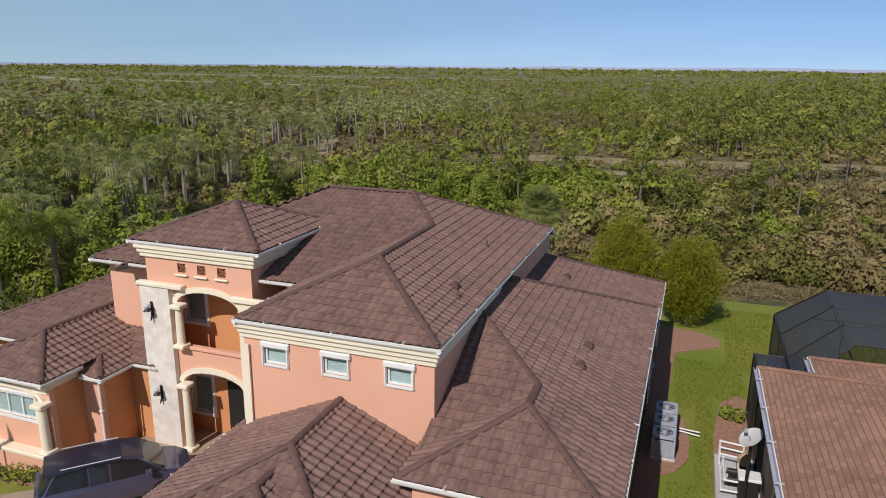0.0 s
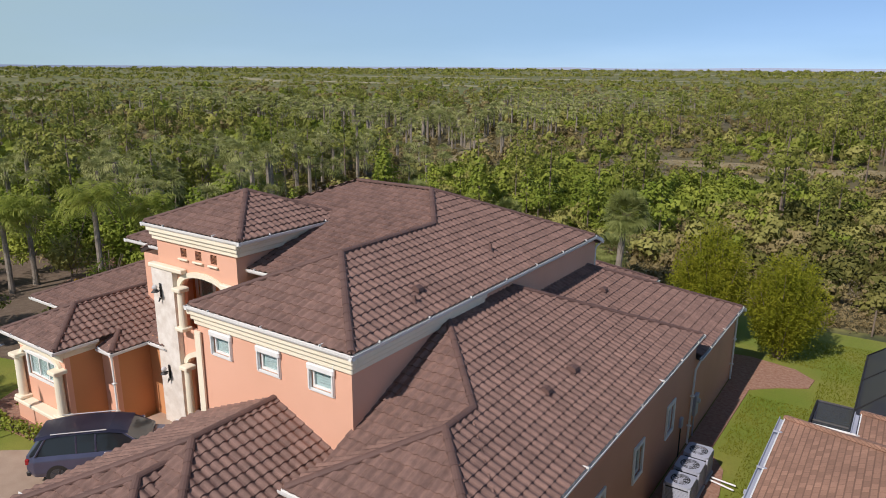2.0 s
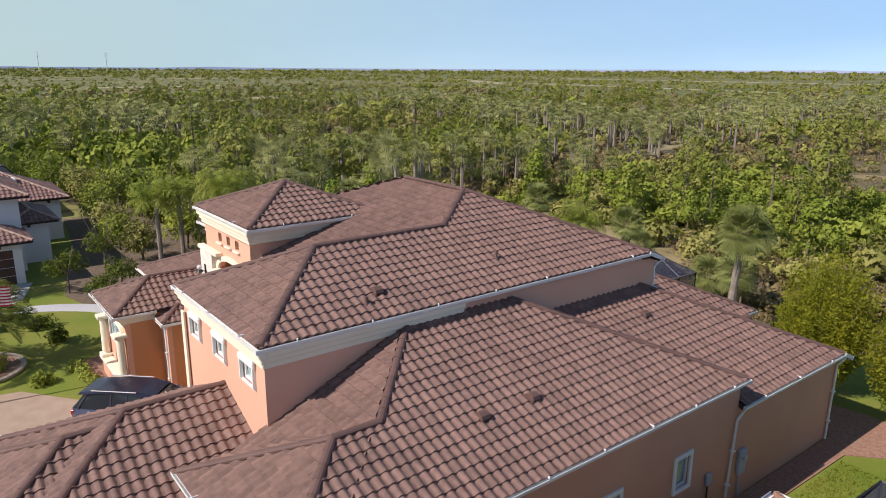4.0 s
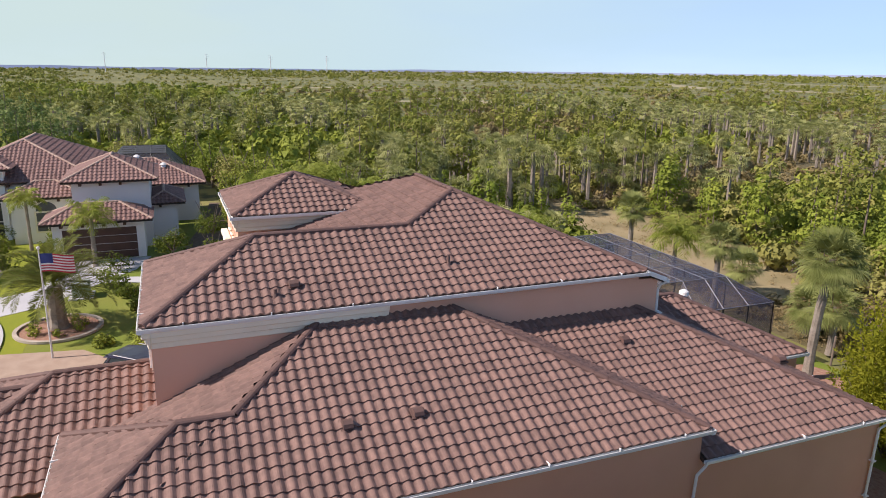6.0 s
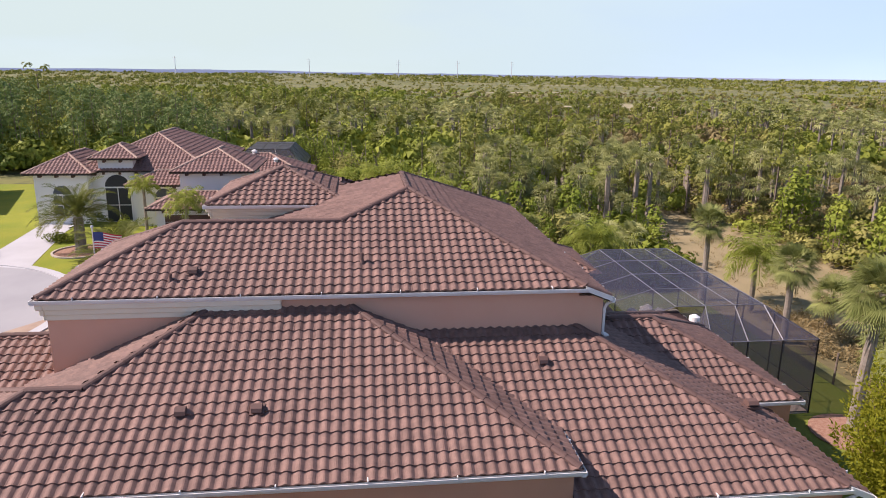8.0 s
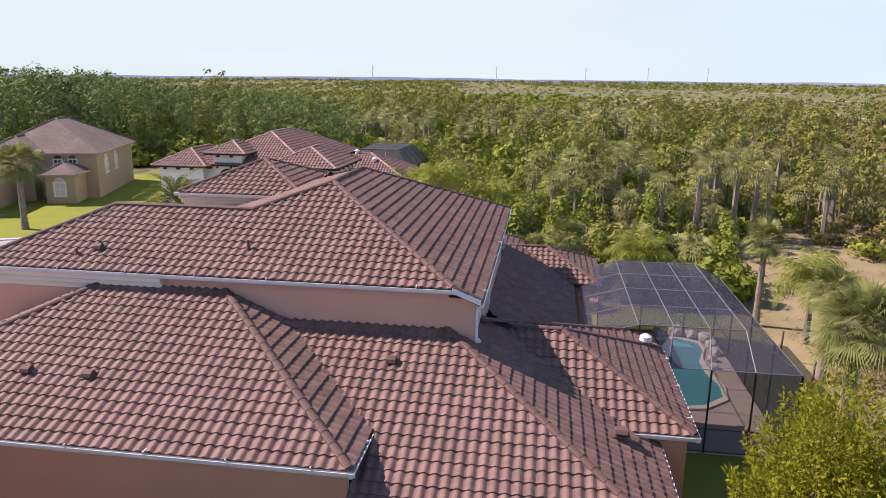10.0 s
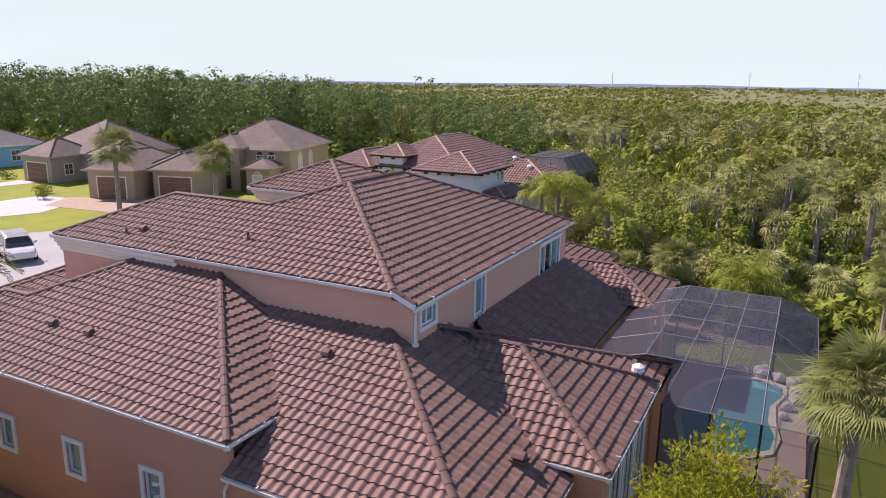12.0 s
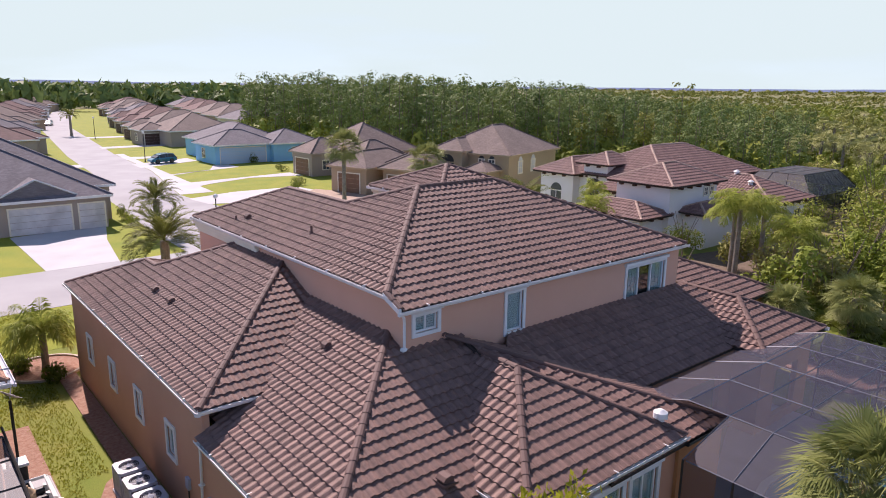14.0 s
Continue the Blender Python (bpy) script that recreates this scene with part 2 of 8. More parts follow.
def clip(poly, ua, va, ub, vb):
    """The part of poly, of (u, v, h), to the left of the line from a to b."""
    out, n = [], len(poly)
    dx, dy = ub - ua, vb - va
    side = [dx * (p[1] - va) - dy * (p[0] - ua) for p in poly]
    for i in range(n):
        p, q, s, t = poly[i], poly[(i + 1) % n], side[i], side[(i + 1) % n]
        if s >= 0:
            out.append(p)
        if (s >= 0) != (t >= 0):
            k = s / (s - t)
            out.append(tuple(p[j] + k * (q[j] - p[j]) for j in range(3)))
    return out

def tile_quads(u, v, w, c, lift=0.036):
    """Top and front faces of one tile, as lists of (u, v, h)."""
    out = []
    for (s0, h0), (s1, h1) in zip(PROFILE, PROFILE[1:]):
        a, b = u + s0 * w, u + s1 * w
        out.append([(a, v, h0 + lift), (b, v, h1 + lift), (b, v + c, h1), (a, v + c, h0)])
        out.append([(a, v, h0 - 0.012), (b, v, h1 - 0.012), (b, v, h1 + lift), (a, v, h0 + lift)])
    return out

def cut_plan(P, keep):
    """A 3D polygon cut to the plan rectangle keep = (x0, x1, y0, y1)."""
    for ax, lim, s in ((0, keep[0], 1), (0, keep[1], -1), (1, keep[2], 1), (1, keep[3], -1)):
        out = []
        for p, q in zip(P, P[1:] + P[:1]):
            a, b = s * (p[ax] - lim), s * (q[ax] - lim)
            if a >= 0:
                out.append(p)
            if (a > 0) != (b > 0) and abs(a - b) > 1e-9:
                out.append(p + (q - p) * (a / (a - b)))
        P = [p for i, p in enumerate(out) if (p - out[i - 1]).length > 1e-4]
        if len(P) < 3:
            return []
    return P

def tiled_face(parent, corners, w=0.262, c=0.33, material=None, pick=None, limit=300, keep=None, deck=True):
    """Deck and tile courses of a roof slope; corners start with the eave, left to right seen from outside. pick(x, y): where tiles are single objects."""
    material = material or M_TILE
    P = [Vector(p) for p in corners]
    P = [p for i, p in enumerate(P) if (p - P[i - 1]).length > 1e-3]
    O = P[0]
    U = (P[1] - P[0]).normalized()
    N = U.cross(P[-1] - P[0]).normalized()
    V = N.cross(U)
    if keep:
        P = cut_plan(P, keep)
        if not P:
            return
    if deck:
        n = len(P)
        dv = [p - N * 0.012 for p in P] + [p - Vector((0, 0, 0.15)) for p in P]
        mesh_ob("roof_deck", dv, [tuple(range(n)), tuple(range(2 * n - 1, n - 1, -1))] + [(i, n + i, n + (i + 1) % n, (i + 1) % n) for i in range(n)], M_DECK, parent)
    poly = [((p - O).dot(U), (p - O).dot(V)) for p in P]
    umin, umax = min(p[0] for p in poly), max(p[0] for p in poly)
    vmin, vmax = min(p[1] for p in poly), max(p[1] for p in poly)
    edges = [(a, b) for a, b in zip(poly, poly[1:] + poly[:1]) if not (abs(a[1]) < 0.01 and abs(b[1]) < 0.01)]
    verts, faces, tones, singles = [], [], [], 0
    shared = None
    first = math.floor((umin + O.dot(U)) / w) * w - O.dot(U)
    for j in range(max(0, int(vmin / c) - 1), int(vmax / c) + 2):
        v = -0.05 + j * c
        for i in range(int((umax - first) / w) + 2):
            u = first + i * w
            box4 = ((u, v), (u + w, v), (u + w, v + c), (u, v + c))
            signs = [[(b[0] - a[0]) * (q[1] - a[1]) - (b[1] - a[1]) * (q[0] - a[0]) for q in box4] for a, b in edges]
            if any(max(s) <= 0 for s in signs):
                continue
            inside = all(min(s) >= -0.003 for s in signs)
            o = O + U * u + V * v
            if inside and pick and singles < limit and pick(o.x, o.y):
                if shared is None:
                    me = bpy.data.meshes.new("tile")
                    bm = bmesh.new()
                    for q in tile_quads(0, 0, w, c):
                        bm.faces.new([bm.verts.new(x) for x in q])
                    bmesh.ops.remove_doubles(bm, verts=bm.verts, dist=0.001)
                    bm.to_mesh(me); bm.free()
                    me.materials.append(material)
                    shared = me
                ob = new("tile", shared)
                ob.parent = parent
                m = Matrix((U, V, N)).transposed().to_4x4()
                m.translation = o
                ob.matrix_local = m
                singles += 1
                continue
            tone = random.random()
            for q in tile_quads(u, v, w, c, 0.034 + random.uniform(-0.004, 0.007)):
                if not inside:
                    for a, b in edges:
                        q = clip(q, a[0], a[1], b[0], b[1])
                        if len(q) < 3:
                            break
                if len(q) < 3:
                    continue
                n0 = len(verts)
                verts += [O + U * x + V * y + N * h for x, y, h in q]
                faces.append(tuple(range(n0, n0 + len(q))))
                tones.append(tone)
    if not verts:
        return
    me = bpy.data.meshes.new("tiling")
    me.from_pydata([tuple(x) for x in verts], [], faces)
    me.materials.append(material)
    me.attributes.new("tone", 'FLOAT', 'FACE').data.foreach_set("value", tones)
    ob = new("tiling", me)
    ob.parent = parent
    ob["kind"] = "stuff"

CAPS = {}
def cap_mesh(material):
    if material.name not in CAPS:
        verts, faces = [], []
        for s, rr in ((0.0, 1.08), (1.06, 0.93)):
            for i in range(7):
                t = math.pi * (i / 6 * 1.16 - 0.08)
                verts.append((s, rr * 1.15 * math.cos(t), rr * 0.8 * math.sin(t) - 0.08))
        for i in range(6):
            faces.append((i, i + 1, 8 + i, 7 + i))
        faces.append(tuple(range(7)))
        me = bpy.data.meshes.new("ridge_cap")
        me.from_pydata(verts, [], faces)
        me.materials.append(material)
        CAPS[material.name] = me
    return CAPS[material.name]

def ridge_caps(parent, a, b, r=0.092, length=0.38, material=None):
    """A line of overlapping half-round caps from a up to b."""
    a, b = Vector(a), Vector(b)
    d = b - a
    n = max(1, round(d.length / length))
    X = d.normalized()
    Y = Vector((0, 0, 1)).cross(X).normalized()
    Z = X.cross(Y)
    for k in range(n):
        ob = new("ridge_cap", cap_mesh(material or M_CAP))
        ob.parent = parent
        m = Matrix((X * (d.length / n), Y * r, Z * r)).transposed().to_4x4()
        m.translation = a + d * (k / n)
        ob.matrix_local = m

def gutter(parent, side, a0, a1, at, ez, material=None):
    """A gutter along an eave: side S, E, N or W, from a0 to a1."""
    bm = bmesh.new()
    s = 1 if side in "EN" else -1
    prof = ((0.004, -0.14), (0.09, -0.14), (0.12, -0.09), (0.13, -0.02), (0.112, -0.02), (0.10, -0.09), (0.02, -0.11), (0.004, -0.05))
    rows_ = []
    for t in (a0, a1):
        rows_.append([bm.verts.new((at + s * d, t, ez + h) if side in "EW" else (t, at + s * d, ez + h)) for d, h in prof])
    n = len(prof)
    for i in range(n):
        bm.faces.new((rows_[0][i], rows_[0][(i + 1) % n], rows_[1][(i + 1) % n], rows_[1][i]))
    bm.faces.new(rows_[0]); bm.faces.new(rows_[1][::-1])
    k = int(abs(a1 - a0) / 1.9)
    for i in range(k):
        t = a0 + (a1 - a0) * (i + 0.5) / k
        q = sorted((at - s * 0.1, at + s * 0.13))
        if side in "EW":
            box(bm, q[0], q[1], t - 0.012, t + 0.012, ez - 0.005, ez + 0.05)
        else:
            box(bm, t - 0.012, t + 0.012, q[0], q[1], ez - 0.005, ez + 0.05)
    part("gutter", bm, material or M_WHITE, parent)

def hip(parent, x0, x1, y0, y1, ez, p, sides="SENW", hips=None, ridge=True, w=0.262, c=0.33, material=None, cap=None, gutters="SENW", pick=None, keep=None):
    """A hip roof over a rectangle of eaves: decks, gutters, tile courses and caps."""
    half = min(x1 - x0, y1 - y0) / 2
    top = ez + half * p
    wide = x1 - x0 > y1 - y0
    if wide:
        r0, r1 = (x0 + half, (y0 + y1) / 2, top), (x1 - half, (y0 + y1) / 2, top)
    else:
        r0, r1 = ((x0 + x1) / 2, y0 + half, top), ((x0 + x1) / 2, y1 - half, top)
    sw, se, ne, nw = (x0, y0, ez), (x1, y0, ez), (x1, y1, ez), (x0, y1, ez)
    face = {"S": [sw, se, r1, r0] if wide else [sw, se, r0], "N": [ne, nw, r0, r1] if wide else [ne, nw, r1],
            "E": [se, ne, r1] if wide else [se, ne, r1, r0], "W": [nw, sw, r0] if wide else [nw, sw, r0, r1]}
    for s in sides:
        tiled_face(parent, face[s], w, c, material, pick if s == "E" else None, keep=keep)
    k = keep or (-1e4, 1e4, -1e4, 1e4)
    for s in gutters:
        at, a0, a1, lo, hi = {"S": (y0, x0, x1, k[0], k[1]), "N": (y1, x0, x1, k[0], k[1]), "E": (x1, y0, y1, k[2], k[3]), "W": (x0, y0, y1, k[2], k[3])}[s]
        gutter(parent, s, max(a0 - 0.13, lo), min(a1 + 0.13, hi), at, ez)
    lines = {"SW": (sw, r0), "SE": (se, r1 if wide else r0), "NE": (ne, r1), "NW": (nw, r0 if wide else r1)}
    for s in (hips.split() if hips is not None else [h for h in lines if h[0] in sides and h[1] in sides]):
        a, b = lines[s]
        ridge_caps(parent, (a[0], a[1], a[2] + 0.04), (b[0], b[1], b[2] + 0.04), material=cap)
    if ridge and (Vector(r0) - Vector(r1)).length > 0.4:
        ridge_caps(parent, (*r0[:2], top + 0.04), (*r1[:2], top + 0.04), material=cap)

def wall(name, axis, at, a0, a1, z0, z1, t, holes, material, parent=None):
    """A wall of thickness t (towards +) in the plane axis = at, with rectangular openings (a0, a1, z0, z1) through it."""
    bm = bmesh.new()
    As = sorted({a0, a1, *[h[0] for h in holes], *[h[1] for h in holes]})
    Zs = sorted({z0, z1, *[h[2] for h in holes], *[h[3] for h in holes]})
    grid = {}
    for i, (p, q) in enumerate(zip(As, As[1:])):
        j = 0
        while j < len(Zs) - 1:
            solid = lambda j: not any(h[0] < (p + q) / 2 < h[1] and h[2] < (Zs[j] + Zs[j + 1]) / 2 < h[3] for h in holes)
            if not solid(j):
                j += 1
                continue
            k = j
            while k + 1 < len(Zs) - 1 and solid(k + 1):
                k += 1
            if axis == "x":
                box(bm, at, at + t, p, q, Zs[j], Zs[k + 1])
            else:
                box(bm, p, q, at, at + t, Zs[j], Zs[k + 1])
            j = k + 1
    bmesh.ops.remove_doubles(bm, verts=bm.verts, dist=0.0005)
    return part(name, bm, material, parent)

def window(face, at, c, z0, z1, width, label="white-framed window with a raised white surround", trim=0.13, mullions=1, glass=None, parent=None, blinds=True, surround=None, head=True):
    """face: the way that it looks, +x, -x, +y or -y; at: the wall's outer plane; c: its middle along the wall."""
    s = 1 if face[0] == "+" else -1
    def bx(bm, a0, a1, d0, d1, zz0, zz1, bev=0.0):
        lo, hi = sorted((at + s * d0, at + s * d1))
        if face[1] == "x":
            box(bm, lo, hi, c + a0, c + a1, zz0, zz1, bev)
        else:
            box(bm, c + a0, c + a1, lo, hi, zz0, zz1, bev)
    w = width / 2
    e = new("window") if parent is None else None
    if e:
        tagged(e, label, "window", "windows of the peach house")
    holder = e or parent
    sur = surround or M_WHITE
    if trim:
        bm = bmesh.new()
        bx(bm, -w - trim, -w, -0.02, 0.05, z0 - trim, z1 + trim)
        bx(bm, w, w + trim, -0.02, 0.05, z0 - trim, z1 + trim)
        bx(bm, -w, w, -0.02, 0.05, z1, z1 + trim)
        bx(bm, -w, w, -0.02, 0.05, z0 - trim, z0)
        part("surround", bm, sur, holder)
        bm = bmesh.new()
        if head:
            bx(bm, -w - trim - 0.06, w + trim + 0.06, -0.02, 0.12, z1 + trim - 0.02, z1 + trim + 0.10, 0.02)
            part("head_moulding", bm, sur, holder)
        else:
            bm.free()
    bm = bmesh.new()
    f = 0.06
    bx(bm, -w, -w + f, -0.10, -0.04, z0, z1)
    bx(bm, w - f, w, -0.10, -0.04, z0, z1)
    bx(bm, -w + f, w - f, -0.10, -0.04, z1 - f, z1)
    bx(bm, -w + f, w - f, -0.10, -0.04, z0, z0 + f)
    for k in range(mullions):
        x = -w + width * (k + 1) / (mullions + 1)
        bx(bm, x - 0.03, x + 0.03, -0.10, -0.04, z0 + f, z1 - f)
    part("window_frame", bm, M_WHITE, holder)
    bm = bmesh.new()
    bx(bm, -w + f, w - f, -0.09, -0.08, z0 + f, z1 - f)
    part("pane", bm, glass or M_GLASS, holder).visible_shadow = False
    # thin black sheet painted in for the unlit room behind the pane
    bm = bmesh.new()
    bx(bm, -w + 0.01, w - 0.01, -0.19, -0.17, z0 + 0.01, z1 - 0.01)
    part("unlit_room_sheet", bm, M_DARK, holder)
    if blinds == "curtains":
        for s0, s1 in ((-w + f, -w * 0.28), (w * 0.34, w - f)):
            bm = bmesh.new()
            n = 7
            for k in range(n):
                a, b = s0 + (s1 - s0) * k / n, s0 + (s1 - s0) * (k + 1) / n
                bx(bm, a, b, -0.12 - 0.02 * (k % 2), -0.106 - 0.02 * (k % 2), z0 + f, z1 - f)
            part("curtain", bm, M_BLIND, holder)
    elif blinds:
        bm = bmesh.new()
        n = int((z1 - z0) / 0.07)
        for k in range(n):
            z = z0 + (k + 0.5) * (z1 - z0) / n
            bx(bm, -w + f, w - f, -0.118, -0.106, z - 0.032, z + 0.031)
        part("blind", bm, M_BLIND, holder)
    return e

# ---- ground, road, lawns ----
bm = bmesh.new()
box(bm, -4600, 4600, -4600, 4600, -1.0, -0.12)
tagged(part("ground", bm, M_GROUND, None), "scrubby sandy ground reaching the horizon", "ground", kind="structure")

def strip(name, pts, z, material, label, category, kind="structure"):
    return tagged(poly_slab(name, pts, z, material, None, 0.12), label, category, kind=kind)

def arc(cx, cy, r, a0, a1, n=24):
    return [(cx + r * math.cos(radians(a0 + (a1 - a0) * i / n)), cy + r * math.sin(radians(a0 + (a1 - a0) * i / n))) for i in range(n + 1)]

# backlit look of the street lawns, painted as a more vivid green
M_LAWN_BACKLIT = mat("backlit_lawn_grass", (0.16, 0.215, 0.006), (0.25, 0.26, 0.012), scale=0.35, rough=0.95, bump=0.8, bump_scale=30, fine=0.42, detail=7)
strip("lawn", [(-64, -14), (70, -14), (70, -330), (-110, -330), (-64, -100)], -0.012, M_LAWN_BACKLIT, "mown lawn along the street, backlight painted in as bright green", "lawn")
strip("lawn", [(-64, -9), (-34, 3), (-20, 6), (-20, 20), (60, 22), (70, -330), (-110, -330), (-64, -100)], -0.02, M_LAWN, "mown green lawn round the houses", "lawn")
CUL = (-18.5, -26.5, 10.9)
strip("road", arc(*CUL, 30, 215, 30) + [(-17.4, -40), (-16.2, -58), (-20.6, -82), (-23.0, -110), (-29.5, -161), (-34, -196), (-64, -330), (-56, -330), (-26.5, -196), (-22, -161), (-15.5, -110), (-13.0, -82), (-8.8, -58), (-7.5, -42), (-7, -30), (60, -30), (60, -21)], 0.004, M_ROAD, "pale concrete street with a round turning end", "road")
kerb = bmesh.new()
pa, pb = arc(*CUL, 30, 215, 50), arc(CUL[0], CUL[1], CUL[2] + 0.55, 30, 215, 50)
for k in range(50):
    q = [pa[k], pb[k], pb[k + 1], pa[k + 1]]
    lo = [kerb.verts.new((x, y, -0.05)) for x, y in q]; hi = [kerb.verts.new((x, y, 0.07)) for x, y in q]
    kerb.faces.new(hi); kerb.faces.new(lo[::-1])
    for i in range(4):
        kerb.faces.new((hi[i], lo[i], lo[(i + 1) % 4], hi[(i + 1) % 4]))
tagged(part("kerb", kerb, M_DRIVE, None), "pale concrete kerb round the turning end", "kerb", kind="structure")
strip("driveway", [(-11.9, -4.9), (-6.2, -4.9), (-6.2, -14.5), (-5.6, -18.5), (-10, -21.5), (-18, -15.9), (-17.2, -11.4), (-13.6, -8.6), (-13.4, -6.4), (-12.6, -5)], 0.012, M_PAVER, "tan brick paver drive beside the garage wing", "driveway")
strip("driveway", [(-34.2, -8.6), (-34.2, -13.8), (-28, -14.8), (-26.9, -17.6), (-26.2, -18.6), (-23.3, -16.6), (-24.5, -14.3), (-27, -12.5), (-31, -9.5)], 0.010, M_DRIVE, "pale drive to the garage of the white house", "driveway")
strip("driveway", [(-27.9, -21.0), (-38.6, -22.9), (-42, -23.2), (-42, -26), (-38.6, -25.7), (-31.5, -25.1), (-29.1, -24.9)], 0.010, M_DRIVE, "pale drive to the entry of the white house", "driveway")
for pts in ([(2.7, -43.2), (2.5, -30), (-2.2, -30), (-3.4, -38), (-4.9, -44.2)], [(-16, -54.5), (-22, -56.5), (-30, -56.2), (-31, -50), (-24, -47), (-16.5, -50)], [(-17, -66.5), (-36, -69.5), (-36, -65.5), (-29, -67.3), (-22.4, -64.6), (-17, -61)], [(-19.5, -76), (-33, -80), (-33, -84), (-30.5, -84), (-28, -79), (-22.8, -76.2)],
            [(-20.5, -86.5), (-31, -92), (-31, -97), (-20.7, -92)], [(-22, -99), (-31, -102), (-22.4, -104)], [(-24, -122), (-38, -123), (-38, -127), (-24.4, -126)], [(-28, -150), (-42, -150), (-42, -154), (-28.5, -154)], [(-9.2, -62), (4, -60), (4, -63), (-9.4, -66)], [(-14, -92), (0, -92), (0, -96), (-14.2, -96)]):
    strip("driveway", pts, 0.010, M_DRIVE, "pale concrete drive between lawns", "driveway")
strip("pavement", [(-16.3, -58), (-20.7, -82), (-23.1, -110), (-24.4, -110), (-22.0, -82), (-20.2, -58)], 0.007, M_DRIVE, "concrete pavement along the street", "pavement")
strip("pool_deck", [(9.0, -0.2), (24, -0.2), (24, 9.5), (10.0, 9.5), (10.0, 5.1), (9.0, 5.1)], 0.05, M_PAVER, "paved deck under the neighbouring screen cage", "pool deck")
strip("pavement", arc(-21.5, -12.0, 6.9, 200, 120, 16) + arc(-21.5, -12.0, 8.1, 120, 200, 16), 0.008, M_DRIVE, "narrow curved concrete path across the lawn", "pavement")
strip("mulch_bed", [(4.95, -10.5), (5.7, -9.8), (5.75, -0.6), (6.3, -0.1), (6.7, 0.8), (6.75, 2.2), (6.5, 3.8), (5.8, 4.8), (5.9, 11.0), (6.9, 11.9), (8.0, 12.6), (8.1, 13.6), (7.2, 14.4), (5.2, 14.8), (1.6, 14.2), (1.6, 12.0), (4.95, 12.0)], 0.02, M_MULCH, "reddish rock bed along the house wall", "mulch bed")
strip("mulch_bed", arc(5.9, -11.6, 1.5, 0, 345, 20), 0.024, M_MULCH, "round rock bed under a clumping palm", "mulch bed")
strip("mulch_bed", arc(-3.0, 18.3, 1.5, 0, 345, 20), 0.02, M_MULCH, "reddish rock bed round a palm", "mulch bed")
strip("mulch_bed", arc(-20.6, -12.8, 1.9, 0, 345, 24), 0.025, M_MULCH, "round rock bed with a pale concrete edge", "mulch bed")
strip("mulch_bed", [(7.5, -6), (9.4, -6), (9.4, 6.5), (8.6, 7), (7.9, 6), (7.6, 3)], 0.015, M_MULCH, "narrow gravel bed along the neighbouring wall", "mulch bed")
strip("mulch_bed", [(-18.6, -9.2), (-14.0, -8.7), (-13.7, -7.5), (-18.5, -7.8), (-19.4, -2), (-21, -1), (-20.5, -6)], 0.022, M_MULCH, "brown mulch bed below the front window", "mulch bed")
strip("mulch_bed", [(-33, 1.5), (-22, 5), (-20, 12), (-26, 14), (-36, 7)], 0.02, M_MULCH, "sandy brown bed under garden trees", "mulch bed")

def ring(name, cx, cy, r0, r1, z, material, label, category):
    bm = bmesh.new()
    n = 36
    rows_ = [[bm.verts.new((cx + r * math.cos(2 * math.pi * i / n), cy + r * math.sin(2 * math.pi * i / n), h)) for i in range(n)] for r, h in ((r0, 0), (r0, z), (r1, z), (r1, 0))]
    for a, b in zip(rows_, rows_[1:] + rows_[:1]):
        for i in range(n):
            bm.faces.new((a[i], a[(i + 1) % n], b[(i + 1) % n], b[i]))
    return tagged(part(name, bm, material, None), label, category)
strip("mulch_bed", arc(-32.3, -19.3, 1.8, 0, 360, 20)[:-1], 0.02, M_MULCH, "round mulch bed under a date palm", "mulch bed")
ring("bed_edging", -32.3, -19.3, 1.8, 1.95, 0.10, M_KERB, "pale concrete edging round a palm bed", "edging")
ring("bed_edging", 5.9, -11.6, 1.5, 1.62, 0.09, M_KERB, "pale concrete edging round a palm bed", "edging")
ring("bed_edging", -20.6, -12.8, 1.85, 2.05, 0.12, M_KERB, "pale moulded concrete edging round a palm bed", "edging")

# ---- the peach house ----
house = thing("peach_house", "two-storey peach stucco house with brown tiled hip roofs", "house")
PU, PL, EU, EL0 = 0.435, 0.435, 6.86, 4.22
near = lambda x, y: -6 < y < 1.2
def slope(plane, *pts):
    """Corners of a roof face in the plane z = plane(x, y)."""
    return [(x, y, plane(x, y)) for x, y in pts]
def capline(a, b):
    ridge_caps(house, (*a[:2], a[2] + 0.04), (*b[:2], b[2] + 0.04))
def rake_trim(a, b):
    """White metal edging down the end of an eave."""
    bm = bmesh.new()
    a, b = Vector(a), Vector(b)
    vs = [[bm.verts.new(p + Vector((dx, 0, dz))) for dx, dz in ((-0.02, 0.05), (0.07, 0.05), (0.07, -0.10), (-0.02, -0.10))] for p in (a, b)]
    for i in range(4):
        bm.faces.new((vs[0][i], vs[0][(i + 1) % 4], vs[1][(i + 1) % 4], vs[1][i]))
    bm.faces.new(vs[0]); bm.faces.new(vs[1][::-1])
    part("rake_trim", bm, M_WHITE, house)
# lower roofs
hip(house, -5.0, 5.0, -8.8, 5.2, EL0, PL, "SN", hips="NE", ridge=False, gutters="N", keep=(-0.12, 5.2, -9, 6))
e_low = lambda x, y: EL0 + (5.0 - x) * PL
tiled_face(house, slope(e_low, (5.0, -6.08), (5.0, 5.2), (-0.12, 0.08), (-0.12, -3.56), (2.4, -6.08)), pick=near)
tiled_face(house, slope(e_low, (5.0, -9.9), (5.0, -6.08), (2.4, -6.08), (2.4, -7.3)))
gutter(house, "E", -10.03, 5.33, 5.0, EL0)
